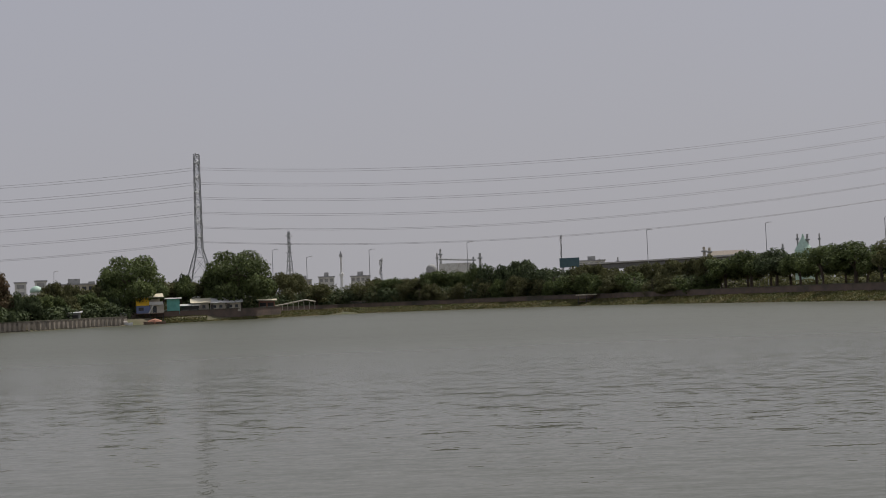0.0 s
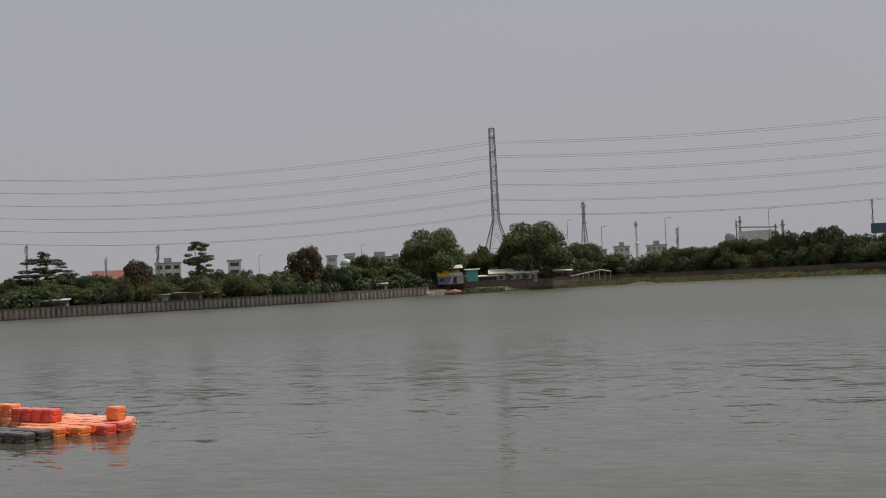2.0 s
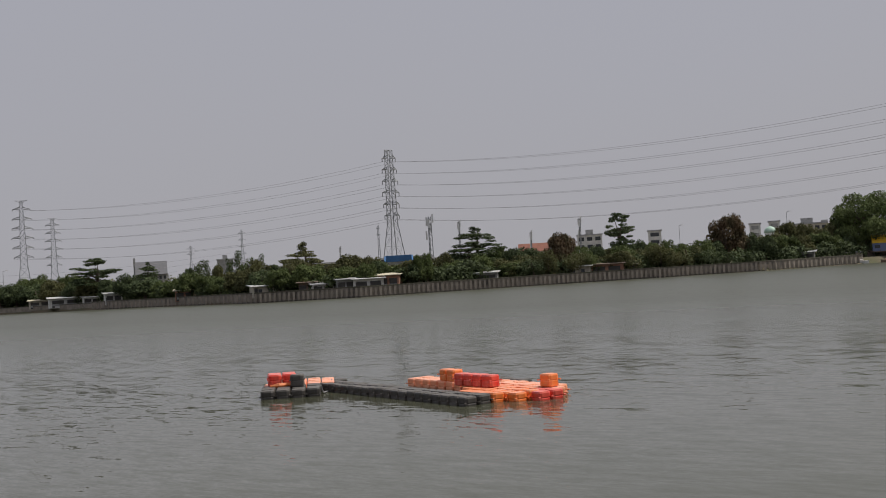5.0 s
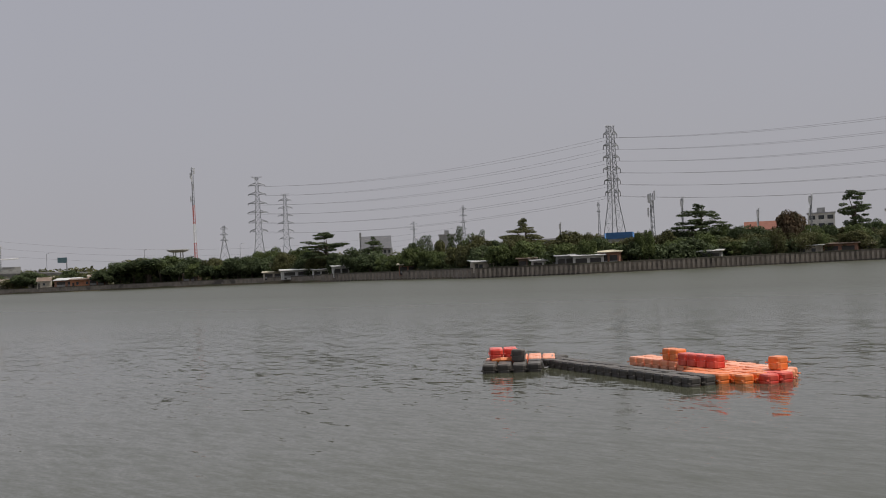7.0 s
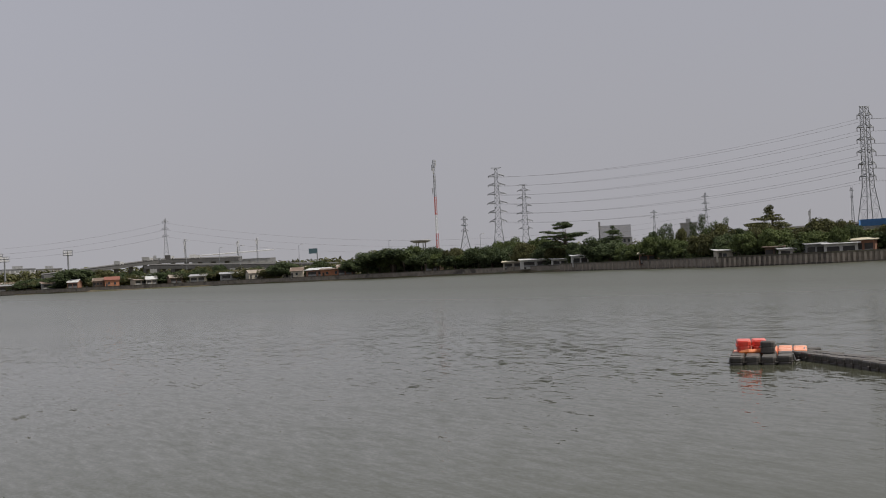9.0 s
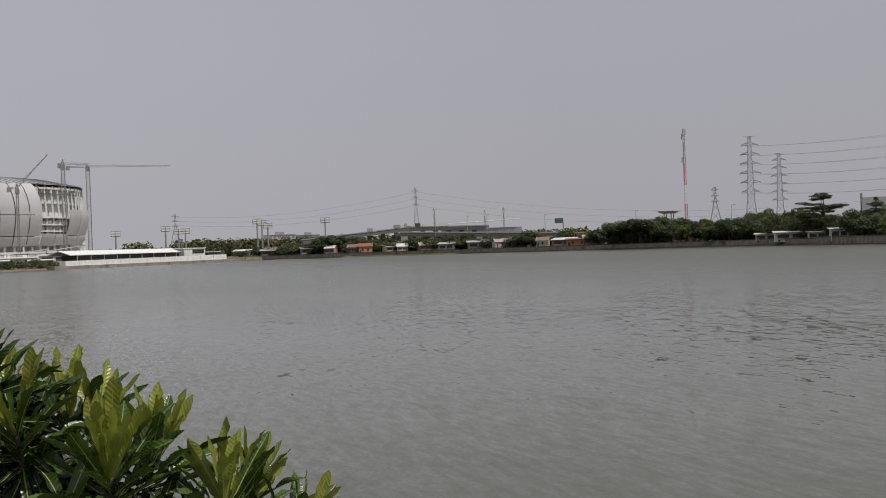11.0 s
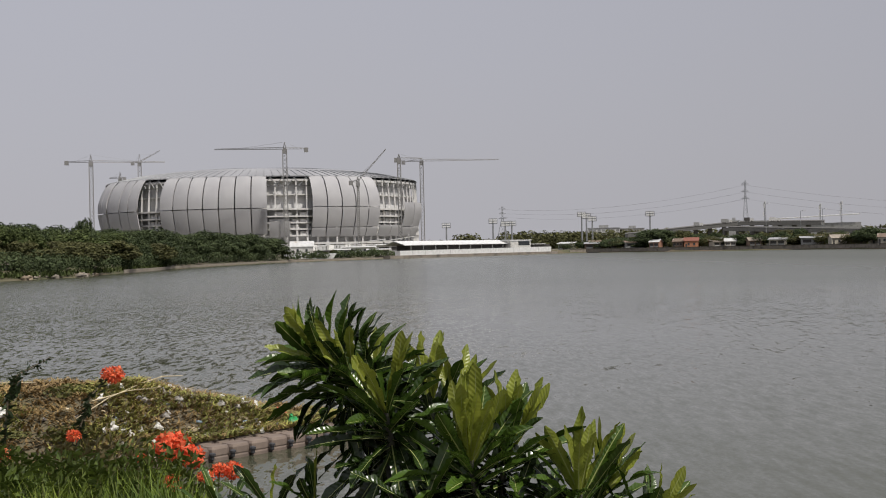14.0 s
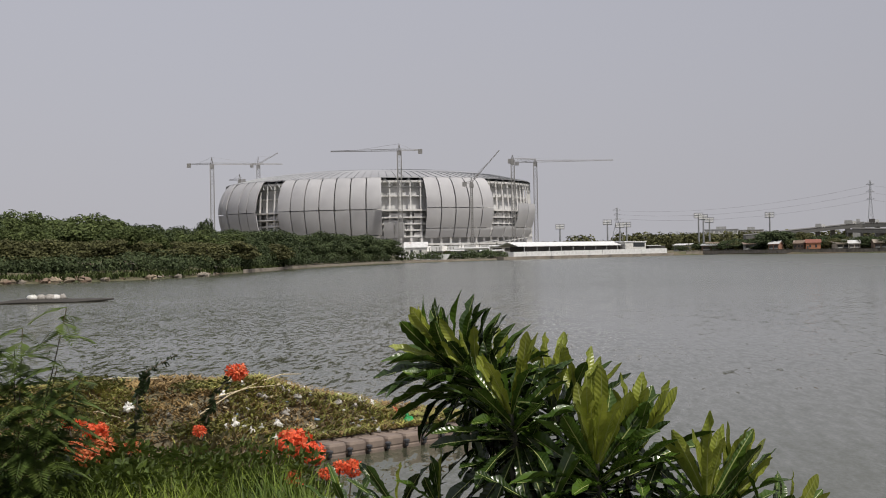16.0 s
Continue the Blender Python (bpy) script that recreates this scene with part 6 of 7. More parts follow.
for a_, el_, wd_, leaf_ in ((76.8, 0.75, 2.4, "dark"), (81.3, 0.15, 0.8, "dark"), (66.6, 0.62, 1.9, "dark"), (73.2, 0.4, 1.5, "dark"), (70.3, 0.35, 1.6, "olive"), (71.8, 0.45, 1.5, "dark"), (68.6, 0.4, 1.6, "olive"), (65.3, 0.35, 1.0, "dark"),
                            (78.5, 0.25, 1.2, "olive"), (79.6, 0.3, 1.1, "dark"), (74.2, 0.35, 0.9, "olive"), (63.6, 0.5, 1.2, "dark"), (69.4, 0.3, 1.0, "dark"), (67.6, 0.3, 1.1, "olive"), (92.0, 0.1, 0.6, "dark"), (91.0, 0.12, 0.8, "dark"), (93.0, 0.1, 0.7, "olive")):
    crown(a_, el_, 15 if el_ < 0.5 else 17, wd_, "round" if el_ > 0.5 else "bush", leaf_, "dark tree among the lakeside shacks")

for a_, el_, wd_ in ((66.0, 0.35, 1.3), (67.2, 0.45, 1.2), (70.9, 0.5, 1.3), (72.6, 0.42, 1.4), (74.5, 0.3, 1.0), (77.8, 0.4, 1.0), (79.0, 0.35, 1.2), (80.4, 0.2, 0.9), (69.9, 0.38, 1.1), (61.3, 1.0, 3.4), (58.2, 0.75, 1.8), (63.3, 0.55, 1.6), (59.6, 0.55, 1.6)):
    crown(a_, el_, 9 if a_ < 64 else 17, wd_, "umbrella" if wd_ > 2 else "round", "dark", "broad dark tree overhanging the lakeside shacks")

random.seed(207)
a = 64.2
while a < 81.0:
    for off, lo, hi in ((17, 0.1, 0.38), (38, 0.3, 0.66)):
        crown(a + random.uniform(-0.3, 0.3), random.uniform(lo, hi) * (1 if a < 76 else 0.65), off + random.uniform(-4, 4), random.uniform(0.8, 1.5), random.choice(("round", "bush", "umbrella")), random.choice(("dark", "olive", "dark")), "dark tree among the lakeside shacks")
    a += random.uniform(0.6, 0.95)

# ---- white wharf and boat shed before the stadium ----
p0, p1 = at(89.55, 486), at(81.9, 582)
mid = (p0 + p1) / 2
L = (p1 - p0).length
w_dir = (p0 - p1).normalized()
w_back = Vector((-w_dir.y, w_dir.x, 0))
wharf = thing("wharf", pose(mid.x, mid.y, 0, 0, 0, math.degrees(math.atan2(w_dir.y, w_dir.x))), "long white wharf with a white-roofed shed and a kiosk", "wharf")


def along(az, back):
    """Where the line of sight at this bearing crosses the wharf's length, so far behind its front."""
    r = at(az, 1.0)
    o = mid + w_back * back
    return (o.y * r.x - o.x * r.y) / (w_dir.x * r.y - w_dir.y * r.x)


BACK = 1 if w_back.dot(mid) > 0 else -1


def run(name, a_, b_, y0, y1, z0, z1, mat):
    x0, x1 = sorted((along(a_, y0 * BACK), along(b_, y0 * BACK)))
    y0, y1 = sorted((y0 * BACK, y1 * BACK))
    return part(name, Build().box(x0, x1, y0, y1, z0, z1), mat, wharf)


run("base", 90.0, 81.6, -0.6, 8, -1.0, 1.3, M_CONC)
for k in range(12):
    a_ = 89.5 - k * 0.632
    run("quay_wall", a_, a_ - 0.622, 0, 3, 1.3, 3.3 + 0.04 * k, M_WHITE)
run("shed_wall", 88.9, 84.1, 9, 18, 1.3, 5.7, M_W["dark"])
x0, x1 = sorted((along(89.3, 8 * BACK), along(84.1, 8 * BACK)))
r = Build()
gable(r, x1 - x0, 11, 5.85, 7.6, 0.6, 0.3)
part("shed_roof", r, M_WHITE, wharf, m=pose((x0 + x1) / 2, 13.5 * BACK, 0))
for k in range(9):
    x = x0 + (x1 - x0) * (k + 0.5) / 9
    part("post", Build().beam((x, 7.8 * BACK, 1.3), (x, 7.8 * BACK, 5.7), 0.3), M_W["grey"], wharf)
run("kiosk", 83.95, 82.95, 6, 11, 1.3, 7.1, M_W["white"])
run("kiosk_roof", 84.0, 82.9, 5.6, 11.4, 7.1, 7.5, M_WHITE)
run("kiosk_window", 83.55, 83.0, 5.9, 6.0, 4.7, 6.7, M_GLASS)
run("low_shed", 82.8, 82.0, 8, 13, 1.3, 5.1, M_W["dark"])
run("low_roof", 82.9, 82.2, 7.4, 13.6, 5.1, 5.4, M_WHITE)
boat2 = thing("white_barge", facing(94.1, 455, 0), "white moored barge with a small house", "boat")
part("hull", Build().add([(-9, -2, 0.3), (9.5, -2, 0.3), (11.2, -2.2, 2.9), (-9.6, -2.2, 2.9), (-9, 3, 0.3), (9.5, 3, 0.3), (11.2, 3.2, 2.9), (-9.6, 3.2, 2.9)],
                         [(0, 1, 2, 3), (7, 6, 5, 4), (0, 4, 5, 1), (1, 5, 6, 2), (2, 6, 7, 3), (3, 7, 4, 0)]), M_WHITE, boat2)
part("waterline_band", Build().box(-8.9, 9.4, -1.9, 2.9, -0.6, 0.3), M_W["brown"], boat2)
house(94.4, 466, 9, 6, 3.6, "white", "zinc", "white gabled boathouse beside the barge", z=2.2, style="gable", rise=2.2, windows=2)
for az, d, w, h in ((92.4, 470, 6, 2.2), (90.6, 520, 10, 2.0), (91.6, 560, 16, 3.4), (90.0, 600, 14, 4.4)):
    house(az, d, w, 5, h, "white", "zinc", "low white site building near the wharf", z=1.9, name="shed", windows=2)
# site hoarding and canopies at the stadium's foot
fence = thing("site_fence", pose(0, 0, 0), "pale hoarding round the building site", "fence")
for k in range(26):
    a1, a2 = 95.6 - k * 0.28, 95.6 - (k + 0.94) * 0.28
    q0, q1 = at(a1, 790), at(a2, 790)
    part("board", Build().beam((*q0.xy, 4.4), (*q1.xy, 4.4), 5.4), M_W["grey"] if k % 3 else M_W["white"], fence)
for az, d, w, h in ((91.2, 760, 26, 9), (89.6, 770, 22, 10.5), (93.2, 780, 16, 7.5)):
    c = thing("canopy", facing(az, d, 1.9), "pale sloping canopy at the stadium's foot", "canopy")
    part("roof", Build().add([(-w / 2, -4, h - 3), (w / 2, -4, h), (w / 2, 4, h), (-w / 2, 4, h - 3), (-w / 2, -4, h - 2.5), (w / 2, -4, h + 0.5), (w / 2, 4, h + 0.5), (-w / 2, 4, h - 2.5)],
                             [(3, 2, 1, 0), (4, 5, 6, 7), (0, 1, 5, 4), (1, 2, 6, 5), (2, 3, 7, 6), (3, 0, 4, 7)]), M_WHITE, c)
    for x in (-w / 2 + 1, 0, w / 2 - 1):
        part("post", Build().beam((x, 0, -0.3), (x, 0, h - 2), 0.6), M_W["grey"], c)


# ---- masts, poles, chimneys ----
def flood(az, el, dist, heads=2):
    t = thing("floodlight_mast", facing(az, dist, 1.9), "tall grey floodlight mast with a lamp frame", "floodlight", "floodlight masts")
    h = up(el, dist) - 1.9
    part("pole", Build().tube([(0, 0, -0.3), (0, 0, h)], [0.75, 0.45], 8), M_STEEL, t)
    b = Build()
    for k in range(heads + 1):
        b.box(-3.2, 3.2, -0.3, 0.3, h - 3.4 + 1.7 * k, h - 3.0 + 1.7 * k)
    b.box(-3.2, -2.9, -0.3, 0.3, h - 3.4, h + 0.4).box(2.9, 3.2, -0.3, 0.3, h - 3.4, h + 0.4)
    fr = part("lamp_frame", b, M_STEEL, t)
    for k in range(4):
        for j in range(heads):
            part("lamp", Build().box(-2.8 + 1.45 * k, -1.7 + 1.45 * k, -0.7, -0.31, h - 2.9 + 1.7 * j, h - 1.9 + 1.7 * j), M_WHITE, fr)


for a_, e_ in ((87.16, 1.28), (84.81, 1.45), (84.2, 1.3), (83.87, 1.31), (80.38, 1.68), (80.15, 1.6), (79.86, 1.45), (77.02, 1.63)):
    flood(a_, e_, 830)


def lamp_post(az, el, dist, arm=1.6, z=1.9):
    t = thing("street_lamp", facing(az, dist, z), "slender grey street lamp post behind the trees", "street lamp", "street lamps")
    h = up(el, dist) - z
    part("pole", Build().tube([(0, 0, -0.3), (0, 0, h)], [0.2, 0.11], 7), M_STEEL, t)
    if arm:
        a = part("arm", Build().tube([(0, 0, h - 0.1), (arm * 0.6, 0, h + 0.25), (arm, 0, h + 0.25)], 0.1, 5), M_STEEL, t)
        part("lamp", Build().box(arm - 0.3, arm + 0.7, -0.2, 0.2, h + 0.15, h + 0.4), M_WHITE, a)


for a_, e_ in ((-1.21, 2.76), (-10.17, 2.96), (-15.85, 3.0), (-21.25, 2.95), (3.72, 2.6), (8.53, 2.77), (6.85, 2.35)):
    lamp_post(a_, e_, 470)
for a_, e_ in ((18.9, 2.05), (24.0, 1.75), (48.3, 1.4), (66.0, 1.4), (71.5, 1.85), (61.5, 1.4), (69.9, 1.45), (68.9, 1.5), (56.9, 1.5)):
    lamp_post(a_, e_, 640)
for a_, e_, d_ in ((-19.8, 1.0, 250), (-13.0, 0.9, 300), (-1.3, 0.8, 395), (-6.5, 0.9, 352)):
    lamp_post(a_, e_, d_, 1.2)


def mast(az, el, dist, w, label, banded=False, kit=True):
    t = thing("radio_mast", facing(az, dist, 1.9), label, "mast", "radio masts")
    h = up(el, dist) - 1.9
    n = 6 if banded else 1
    tri = [(math.cos(a) * w, math.sin(a) * w) for a in (0.3, 2.4, 4.5)]
    for s in range(n):
        z0, z1 = h * s / n, h * (s + 1) / n
        b = Build()
        tap = lambda z: 1 - 0.45 * z / h
        for k in range(3):
            b.beam((*(Vector(tri[k]) * tap(z0)), z0 - (0.3 if s == 0 else 0)), (*(Vector(tri[k]) * tap(z1)), z1), 0.2)
        z = z0
        while z < z1 - 0.2:
            for k in range(3):
                b.beam((*(Vector(tri[k]) * tap(z)), z), (*(Vector(tri[(k + 1) % 3]) * tap(z)), min(z1, z + 1.5)), 0.12, sides=3)
            z += 1.5
        part("section", b, (M_REDP if s in (1, 3) else M_WHITE if s in (0, 2) else M_STEEL) if banded else M_STEEL, t)
    if kit:
        for z, a in ((0.97, 0.5), (0.93, 2.5), (0.9, 4.4), (0.83, 1.2), (0.72, 3.3)):
            part("antenna", Build().box(-0.25, 0.25, -0.15, 0.15, -1.3, 1.3), M_WHITE, t, m=pose(math.cos(a) * w * 1.3, math.sin(a) * w * 1.3, h * z))


mast(59.06, 5.34, 500, 0.75, "tall slim lattice mast banded red and white", True)
for a_, e_, d_, w_, lab in ((36.35, 3.02, 330, 0.8, "stout dark mast wrapped with antennas"), (34.88, 2.68, 420, 0.35, "thin grey mast with antennas"), (28.85, 2.45, 430, 0.45, "thin grey mast with antennas"), (31.3, 1.9, 430, 0.25, "thin grey lattice mast behind the trees"),
                            (71.55, 1.95, 760, 0.45, "thin grey lattice mast behind the trees"), (69.0, 1.75, 800, 0.5, "thin grey mast with antennas"), (68.05, 1.85, 800, 0.6, "thin grey mast with antennas"), (3.15, 2.1, 520, 0.5, "thin grey mast with antennas"),
                            (-5.92, 2.9, 560, 0.3, "thin grey mast with antennas"), (40.9, 1.75, 560, 0.3, "thin grey lattice mast behind the trees")):
    mast(a_, e_, d_, w_, lab)
minaret = thing("minaret", facing(5.14, 520, 1.9), "slender white minaret behind the trees", "minaret")
h = up(2.59, 520) - 1.9
part("shaft", Build().lathe([(0.75, -0.3), (0.6, h * 0.55), (0.95, h * 0.56), (0.95, h * 0.6), (0.5, h * 0.61), (0.45, h * 0.9)], 12), M_WHITE, minaret)
part("cap", Build().lathe([(0.85, h * 0.9), (0.7, h * 0.94), (0.35, h * 0.98), (0.08, h)], 12), M_R["grey"], minaret)


def chimney(az, el, dist, r, mat, label):
    t = thing("chimney", facing(az, dist, 1.9), label, "chimney", "distant chimneys")
    h = up(el, dist) - 1.9
    part("stack", Build().tube([(0, 0, -0.3), (0, 0, h * 0.6), (0, 0, h)], [r * 1.15, r, r * 0.85], 10), mat, t)
    part("platform", Build().lathe([(r * 1.1, h * 0.88), (r * 1.9, h * 0.885), (r * 1.9, h * 0.91), (r * 1.1, h * 0.915)], 10), M_STEEL, t)


for a_, e_, r_, m_ in ((0.14, 2.5, 0.9, "grey"), (0.32, 2.3, 0.6, "grey"), (-1.84, 2.2, 1.1, "grey"), (-12.9, 2.0, 1.2, "cream"), (-13.15, 1.95, 1.2, "cream"), (-17.3, 2.4, 0.7, "grey"), (-17.75, 2.35, 1.0, "grey"),
                       (-18.3, 2.35, 0.6, "grey"), (-16.6, 1.95, 0.8, "grey"), (-8.7, 1.7, 0.6, "grey"), (-7.8, 1.65, 0.6, "grey")):
    chimney(a_, e_, 900, r_, M_W[m_], "distant industrial chimney with a platform")
tank = thing("storage_tank", facing(0.62, 880, 1.9), "domed storage tank of a distant works, greyed for haze", "tank")
h = up(1.55, 880)
# wall grey instead of white paint, as haze put into the colour
part("shell", Build().lathe([(4.2, -0.3), (4.2, h - 3), (3.9, h - 1.2), (2.5, h + 0.6), (0.3, h + 1.2)], 20), M_W["grey"], tank, smooth=True)
works = thing("pipe_works", facing(-0.6, 890, 1.9), "distant pale pipe works with frames", "factory")
part("hall", Build().box(-13, 12, -6, 6, -0.3, up(1.75, 890) - 1.9), M_W["white"], works)
part("pipe_rack", Build().beam((-13, -6.5, up(1.85, 890)), (16, -6.5, up(1.75, 890)), 1.0).beam((14, -6, 0), (14, -6, up(1.9, 890)), 1.2), M_STEEL, works)
house(-14.0, 900, 24, 20, up(1.4, 900) - 4, "cream", "sand", "distant warehouse with a broad sand-coloured roof", style="gable", rise=8, windows=4)
board = thing("billboard", facing(-6.3, 455, 1.9), "dark teal billboard seen from behind", "billboard")
part("panel", Build().box(-3.9, 3.9, -0.2, 0.2, up(1.3, 455) - 1.9, up(1.77, 455) - 1.9), M_TEALB, board)
for x in (-2.4, 2.4):
    part("post", Build().beam((x, 0.3, -0.3), (x, 0.3, up(1.7, 455) - 2), 0.5), M_STEEL, board)
board2 = thing("billboard", facing(65.3, 640, 1.9), "small billboard on a single post", "billboard")
part("panel", Build().box(-2.4, 2.4, -0.2, 0.2, up(0.95, 640) - 1.9, up(1.2, 640) - 1.9), M_TEALB, board2)
part("post", Build().beam((2.2, 0, -0.3), (2.2, 0, up(1.0, 640) - 1.9), 0.6), M_STEEL, board2)


def viaduct(az0, az1, d0, d1, e0, e1, label, n=16):
    t = thing("viaduct", pose(0, 0, 0), label, "road bridge")
    pts = [at(az0 + (az1 - az0) * k / n, d0 + (d1 - d0) * k / n, up(e0 + (e1 - e0) * k / n, d0 + (d1 - d0) * k / n)) for k in range(n + 1)]
    for p, q in zip(pts[:-1], pts[1:]):
        u = (q - p).cross(Vector((0, 0, 1))).normalized() * 5
        dn, hi = Vector((0, 0, -1.8)), Vector((0, 0, 0.9))
        part("deck", Build().add([p - u + dn, q - u + dn, q + u + dn, p + u + dn, p - u, q - u, q + u, p + u], [(3, 2, 1, 0), (4, 5, 6, 7), (0, 1, 5, 4), (1, 2, 6, 5), (2, 3, 7, 6), (3, 0, 4, 7)]), M_DECK, t)
        s = u * 0.97
        part("parapet", Build().beam(p - s + hi * 0.5, q - s + hi * 0.5, 0.9), M_DECK, t)
        part("pillar", Build().beam((p.x, p.y, 0.5), (p.x, p.y, p.z - 1.7), 2.2), M_DECK, t)


viaduct(-15.5, -7.0, 430, 520, 1.42, 1.32, "elevated concrete road behind the trees")
viaduct(78.2, 72.8, 690, 700, 0.52, 0.98, "sloping concrete ramp up to the elevated road", 8)
viaduct(72.8, 68.9, 700, 690, 0.98, 0.92, "level stretch of the elevated road above the shacks", 6)
viaduct(73.4, 63.9, 655, 620, 0.74, 0.36, "concrete road bridge sloping down beyond the shacks", 13)


def truck(az, dist, z, length, mat, label):
    t = thing("truck", facing(az, dist, z), label, "truck", "lorries on the elevated road")
    part("cargo_box", Build().box(-length / 2, length / 2 - 2.2, -1.2, 1.2, 0.9, 2.9), mat, t)
    part("cab", Build().box(length / 2 - 2.0, length / 2, -1.1, 1.1, 0.7, 2.4), M_W["white"], t)
    for x in (-length / 2 + 1.2, -length / 2 + 2.4, length / 2 - 1.1):
        for y in (-1.15, 1.15):
            part("wheel", Build().lathe([(0.5, -0.15), (0.5, 0.15)], 10, pose(x, y, 0.5, 90, 0, 0)), M_W["dark"], t)


for az, ln, mat, e in ((74.7, 5.5, "grey", 0.8), (73.35, 6.5, "grey", 0.93), (72.3, 5.5, "dark", 0.97), (71.1, 6, "white", 0.95)):
    truck(az, 697, up(e, 697), ln, M_W[mat], "lorry standing on the elevated road")
viaduct(36.0, 44.0, 400, 430, 0.95, 0.85, "elevated concrete road behind the trees", 8)
stand = thing("grandstand", facing(69.2, 850, 1.9), "low grandstand with a long slanting pale roof", "grandstand")
part("wall", Build().box(-30, 30, -4, 8, -0.3, up(0.85, 850) - 1.9), M_W["grey"], stand)
part("roof", Build().add([(-29, -6, 17.6), (29, -6, 19.7), (29, 10, 20.3), (-29, 10, 18.2), (-29, -6, 18.2), (29, -6, 20.3), (29, 10, 20.9), (-29, 10, 18.8)],
                         [(3, 2, 1, 0), (4, 5, 6, 7), (0, 1, 5, 4), (1, 2, 6, 5), (2, 3, 7, 6), (3, 0, 4, 7)]), M_R["zinc"], stand)


def block(az, dist, w, el, label, wall="white", rows=4, cols=5, d=14, roof_box=True):
    """A distant flat-roofed building with rows of windows."""
    t = thing("building", facing(az, dist, 1.9), label, "building", "distant buildings")
    h = up(el, dist) - 1.9
    part("wall", Build().box(-w / 2, w / 2, -d / 2, d / 2, -0.3, h), M_W[wall], t)
    for i in range(rows):
        for j in range(cols):
            x0 = -w / 2 + w * (j + 0.18) / cols
            z0 = h - (i + 1) * 3.4 + 0.9
            if z0 > 1:
                # from 560 m on, panes take wall grey: haze put into their colour
                part("window", Build().box(x0, x0 + w / cols * 0.64, -d / 2 - 0.12, -d / 2 + 0.1, z0, z0 + 1.7), M_GLASS if dist < 560 else M_W["grey"], t)
    part("roof", Build().box(-w / 2 - 0.4, w / 2 + 0.4, -d / 2 - 0.4, d / 2 + 0.4, h, h + 0.5), M_R["grey"], t)
    if roof_box:
        part("roof_house", Build().box(-w * 0.15, w * 0.15, -3, 3, h + 0.5, h + 2.6), M_W["grey"], t)


block(28.4, 520, 11, 1.55, "distant white block with a grid of windows", rows=5, cols=3)
block(25.2, 540, 6, 1.55, "narrow striped white block behind the trees", rows=6, cols=1, roof_box=False)
block(20.4, 560, 5, 1.55, "narrow white block behind the trees", rows=6, cols=1, roof_box=False)
block(19.5, 560, 5, 1.6, "narrow white block behind the trees", rows=6, cols=1, roof_box=False)
block(18.0, 500, 16, 1.38, "flat pale building with a dark roof house", "cream", 2, 6)
block(17.2, 520, 9, 1.25, "flat grey building behind the trees", "grey", 2, 4)
block(5.9, 600, 8, 1.3, "distant dark-roofed building behind the trees", "white", 2, 3)
block(4.2, 600, 10, 1.28, "distant pale building with a stepped roof", "white", 2, 4)
block(7.0, 640, 8, 1.2, "distant pale building behind the trees", "cream", 2, 4)
block(-7.4, 620, 14, 1.55, "distant white building beside the elevated road", "white", 2, 5)
block(79.3, 950, 26, 0.85, "distant pale flat building", "white", 2, 7)
block(77.9, 980, 20, 0.8, "distant pale flat building", "cream", 2, 6)
block(46.6, 600, 8, 1.45, "distant grey building behind the trees", "grey", 2, 3)
block(73.0, 900, 8, 1.05, "small block on the elevated road's far side", "grey", 2, 3)
dome = thing("green_dome", facing(19.7, 500, 1.9), "pale green mosque dome above the trees", "dome")
h = up(1.1, 500) - 1.9
part("drum", Build().lathe([(2.4, -0.3), (2.4, h)], 14), M_WHITE, dome)
part("cap", Build().lathe([(2.6, h), (2.5, h + 1.0), (2.0, h + 1.9), (1.0, h + 2.5), (0.1, h + 2.8)], 16), M_GREENP, dome, smooth=True)
gdome = thing("green_dome", facing(-17.55, 900, 1.9), "pale green tapering structure of a distant works", "dome")
h = up(1.75, 900)
part("cap", Build().lathe([(7, -0.3), (6.5, h - 4), (3.5, h + 1), (1.2, h + 5), (0.3, h + 8)], 14), M_GREENP, gdome)
house(31.2, 470, 12, 9, up(0.95, 470) - 1.9, "cream", "tile", "house with a broad red tiled roof behind the trees", style="gable", rise=3.4, windows=3)
house(38.0, 350, 8.0, 5, up(0.92, 350) - 1.9, "white", "blue", "white building topped with a blue sheet roof", style="gable", rise=1.6, windows=3)
blue = thing("blue_container", facing(38.0, 345, up(0.86, 345)), "blue corrugated cabin above the trees", "cabin")
part("body", Build().box(-3.9, 3.9, -1.2, 1.2, 0, 1.9), M_R["blue"], blue)
for k in range(12):
    part("rib", Build().box(-3.8 + 0.66 * k, -3.5 + 0.66 * k, -1.28, -1.2, 0.05, 1.85), M_R["blue"], blue)
hall = thing("gabled_hall", facing(50.15, 720, 1.9), "large distant grey hall with a steep gabled roof", "hall")
h = up(0.95, 720) - 1.9
part("wall", Build().box(-10, 10, -8, 8, -0.3, h), M_W["grey"], hall)
r = Build()
gable(r, 17, 17, h, h + 8, 1.0, 0.4)
part("roof", r, M_R["slate"], hall)
for k in range(7):
    part("window", Build().box(-9 + 2.7 * k, -7.6 + 2.7 * k, -8.15, -7.9, h - 3, h - 1), M_GLASS, hall)
part("turret", Build().box(-10.4, -9.2, -2, -0.8, h, h + 10.5), M_W["grey"], hall)
wt = thing("water_tower", facing(59.9, 560, 1.9), "flat-topped concrete water tower above the trees", "water tower")
h = up(1.35, 560) - 1.9
part("bowl", Build().lathe([(3.0, h - 1.3), (4.4, h - 0.8), (5.2, h - 0.5), (5.3, h - 0.1), (4.8, h + 0.1)], 18), M_W["grey"], wt)
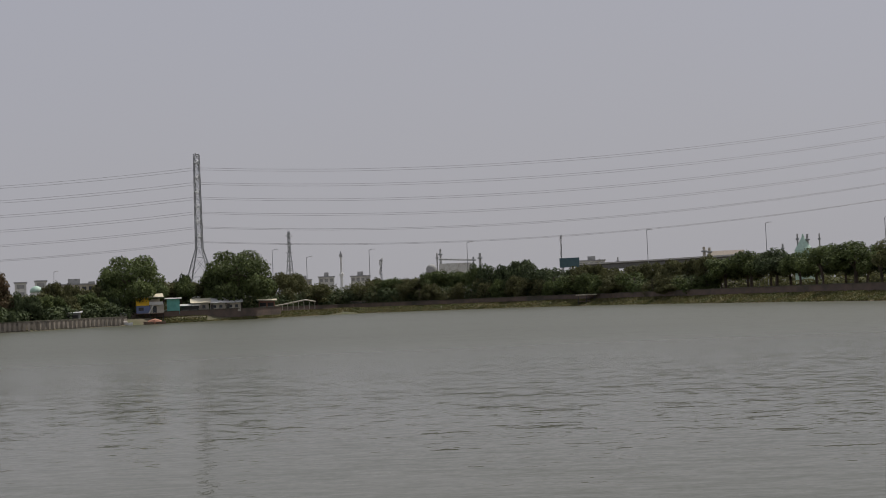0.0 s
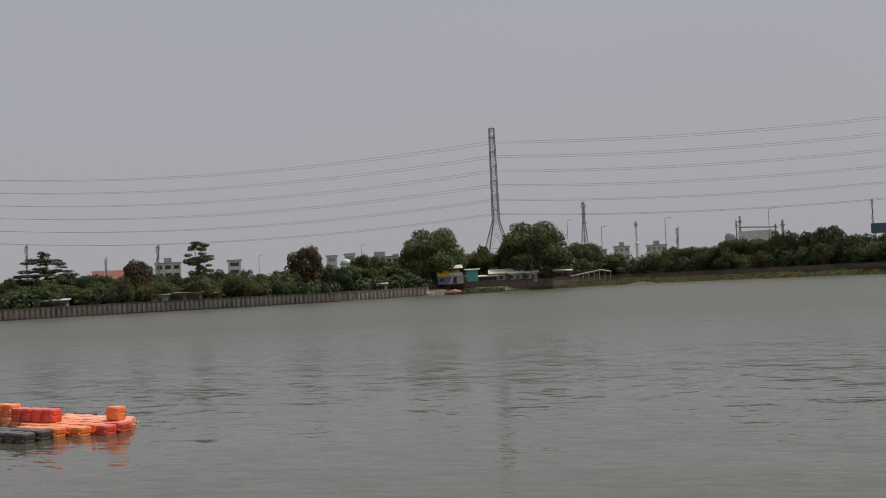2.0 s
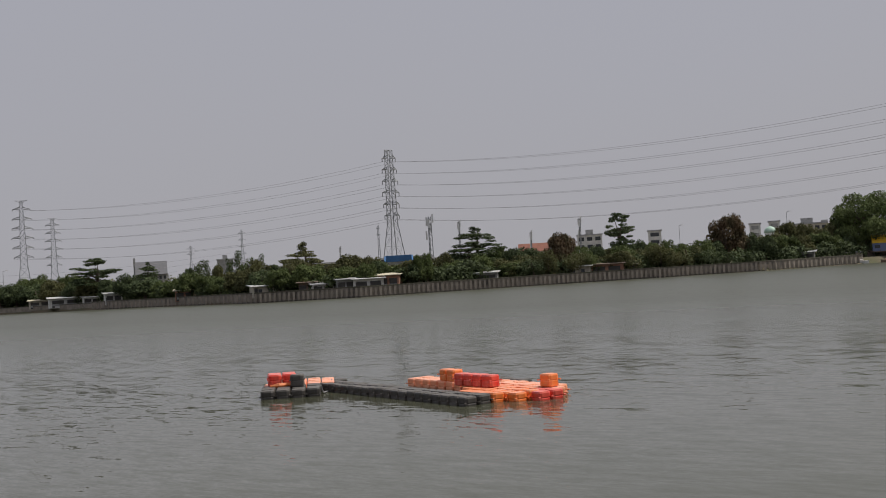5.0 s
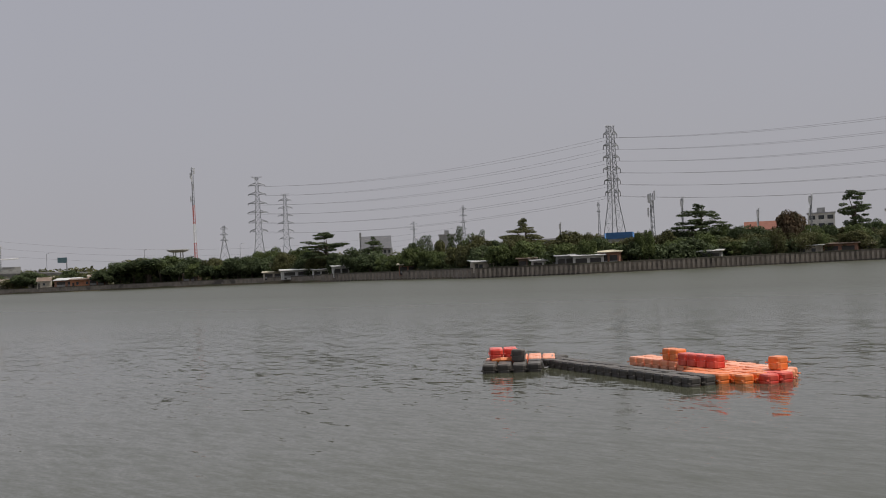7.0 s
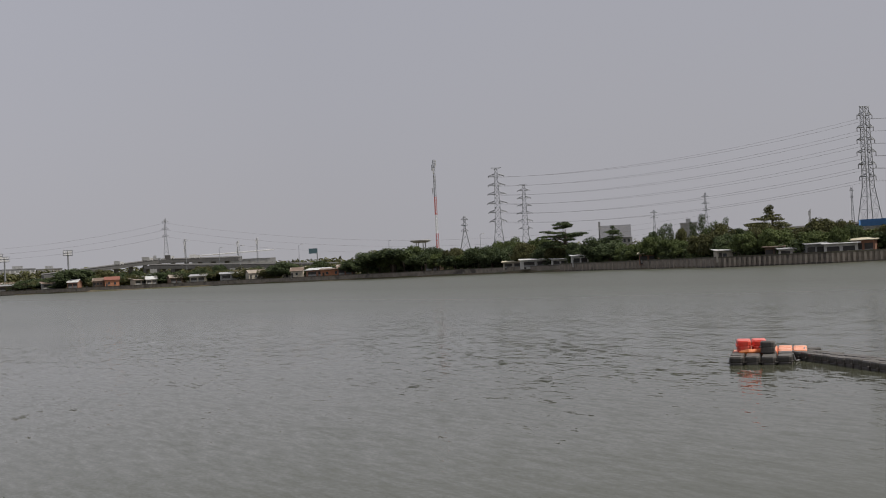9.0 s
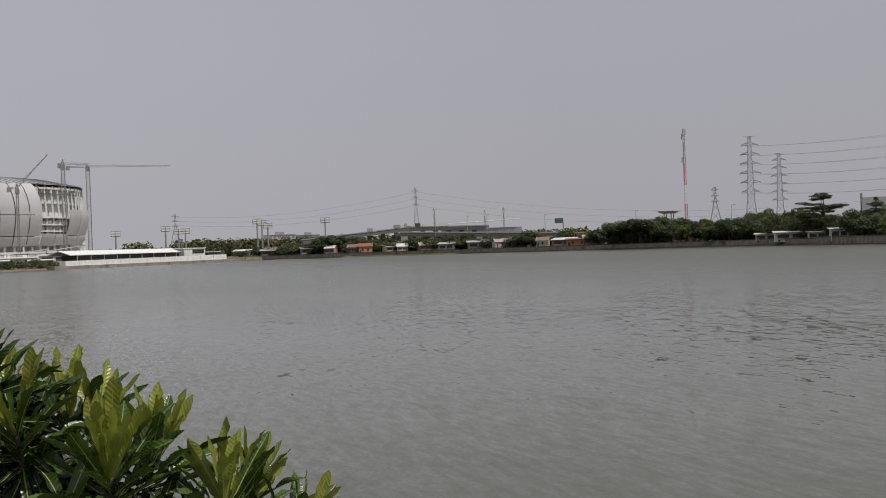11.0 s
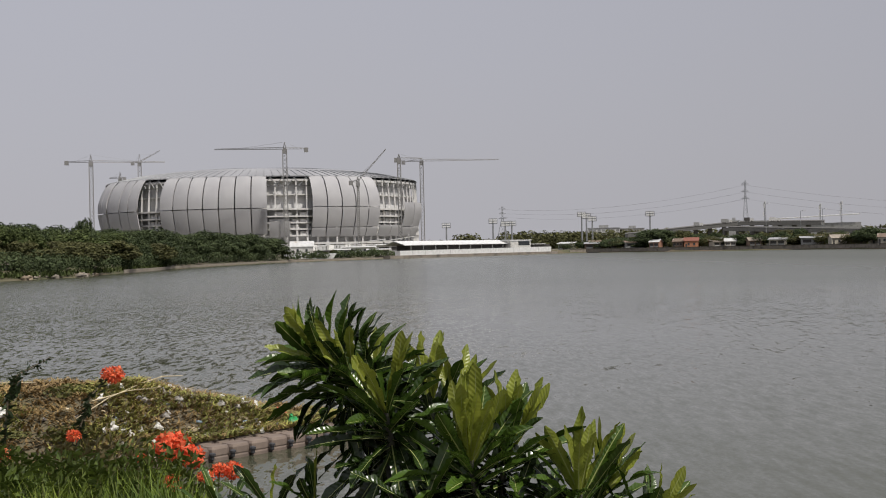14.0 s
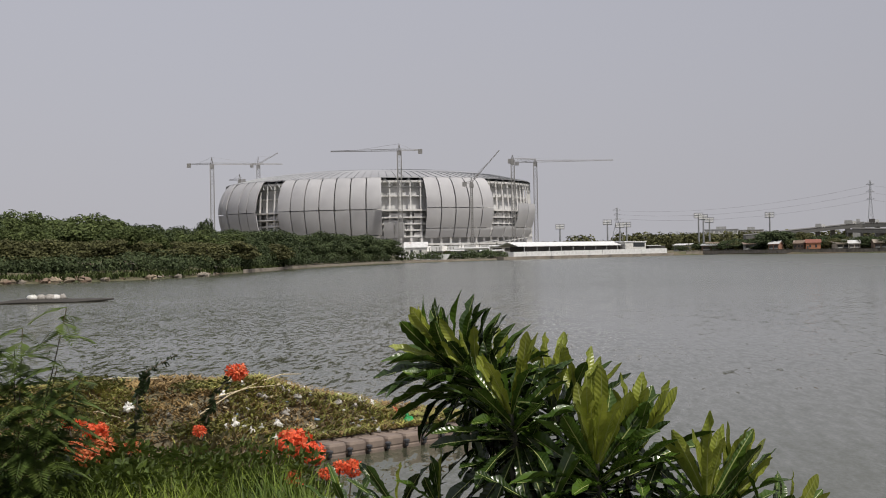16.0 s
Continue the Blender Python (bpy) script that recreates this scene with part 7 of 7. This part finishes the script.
for k in range(6):
    a = k * 1.047
    part("leg", Build().beam((2.6 * math.cos(a), 2.6 * math.sin(a), -0.3), (2.2 * math.cos(a), 2.2 * math.sin(a), h - 1.0), 0.5), M_W["grey"], wt)

# ---- far woods on the horizon, grass on the far shore ----
rng = np.random.default_rng(17)
lobes = []
for az, el, d in [(a, (0.4 if 84 < a < 90 else 0.45) + (0.06 if 84 < a < 90 else 0.22) * rng.random(), 1000 + 300 * rng.random()) for a in np.arange(-30, 122, 0.2)] \
        + [(a, 0.62 + 0.2 * rng.random(), 900 + 60 * rng.random()) for a in np.arange(76, 84.4, 0.16)] + [(a, 0.72, 900) for a in (85.75, 86.0, 86.15, 86.55)] \
        + [(a, 0.68, 900) for a in np.arange(64, 76, 0.3)]:
    p = at(az, d, 0)
    h = up(el, d)
    lobes.append(((p.x, p.y, h * 0.5), (4.5 + 3.5 * rng.random(), 4.5 + 3.5 * rng.random(), h * 0.5)))
me = crown_mesh("far_woods", lobes, 150000, 1.3, M_LEAF["olive"], rng)
tagged(new("far_woods", me), "far belt of hazy trees along the horizon", "woods", kind="stuff")
random.seed(91)


def beach_height(az, r):
    """Height of the sloping eastern shore, as the ground sheet has it."""
    k = math.floor(az / 2) * 2
    n = [noise.noise(Vector((a * 0.9, 0, 7))) for a in (k, k + 2)]
    f = (az - k) / 2
    n, s0 = n[0] + (n[1] - n[0]) * f, shore(k) + (shore(k + 2) - shore(k)) * f
    s0 += 2.0 + 3.5 * n
    return float(np.interp(r, (s0 - 2, s0, s0 + 4.5, s0 + 9, s0 + 14), (-0.6, 0.02, 0.8 + 0.3 * n, 1.6, 1.9)))


tufts = []
for _ in range(40000):
    a = random.uniform(-27, 15.4)
    r = shore(a) + random.uniform(0.5, 13.0 if a < 12 else 7.0)
    z = beach_height(a, r) if a < 11.8 else min(1.5, 0.3 * (r - shore(a) - 0.6)) + 0.15
    if z > 0.05:
        tufts.append(at(a, r, z - 0.02))
blades("shore_grass", tufts, 0.34, 0.2, M_GRASS, "dry yellow-green grass along the far shore", 0.6)
tufts = []
for _ in range(7000):
    a = random.uniform(101, 118)
    tufts.append(at(a, shore(a) + random.uniform(2, 12), 0.3 + random.uniform(0, 0.4)))
blades("shore_weeds", tufts, 0.9, 0.16, M_LEAF["green"], "green weeds along the wooded shore", 0.6)
M_RUBBLE = material("dry_rubble", (0.3, 0.24, 0.17), 0.95, color2=(0.17, 0.135, 0.1), scale=1.5, obj_var=0.4, bump=0.4)
for i in range(64):
    a = random.uniform(104.0, 115)
    p = at(a, shore(a) + random.uniform(1, 7), 0.25)
    b = Build().lathe([(0.9, -0.3), (1.0, 0.1), (0.7, 0.4), (0.2, 0.55)], 8)
    g = np.random.default_rng(i)
    b.v = [(x * (1 + 0.25 * g.normal()), y * (1 + 0.25 * g.normal()), z * (1 + 0.2 * g.normal())) for x, y, z in b.v]
    solid("earth_mound", b, random.choice((M_RUBBLE, M_RUBBLE, M_W["brown"], M_CONC)), "low mound of dry earth and rubble on the shore", "mound", "earth mounds on the shore",
          m=pose(p.x, p.y, p.z, 0, 0, 30 * i) @ Matrix.Scale(random.uniform(0.5, 1.3), 4))
for az, d, w in ((110.5, 200, 4.5), (108.7, 205, 3.0)):
    house(az, d, w, 3, 1.7, "grey", "rust", "ruined low shelter on the muddy shore", z=0.9, name="shed", windows=0)
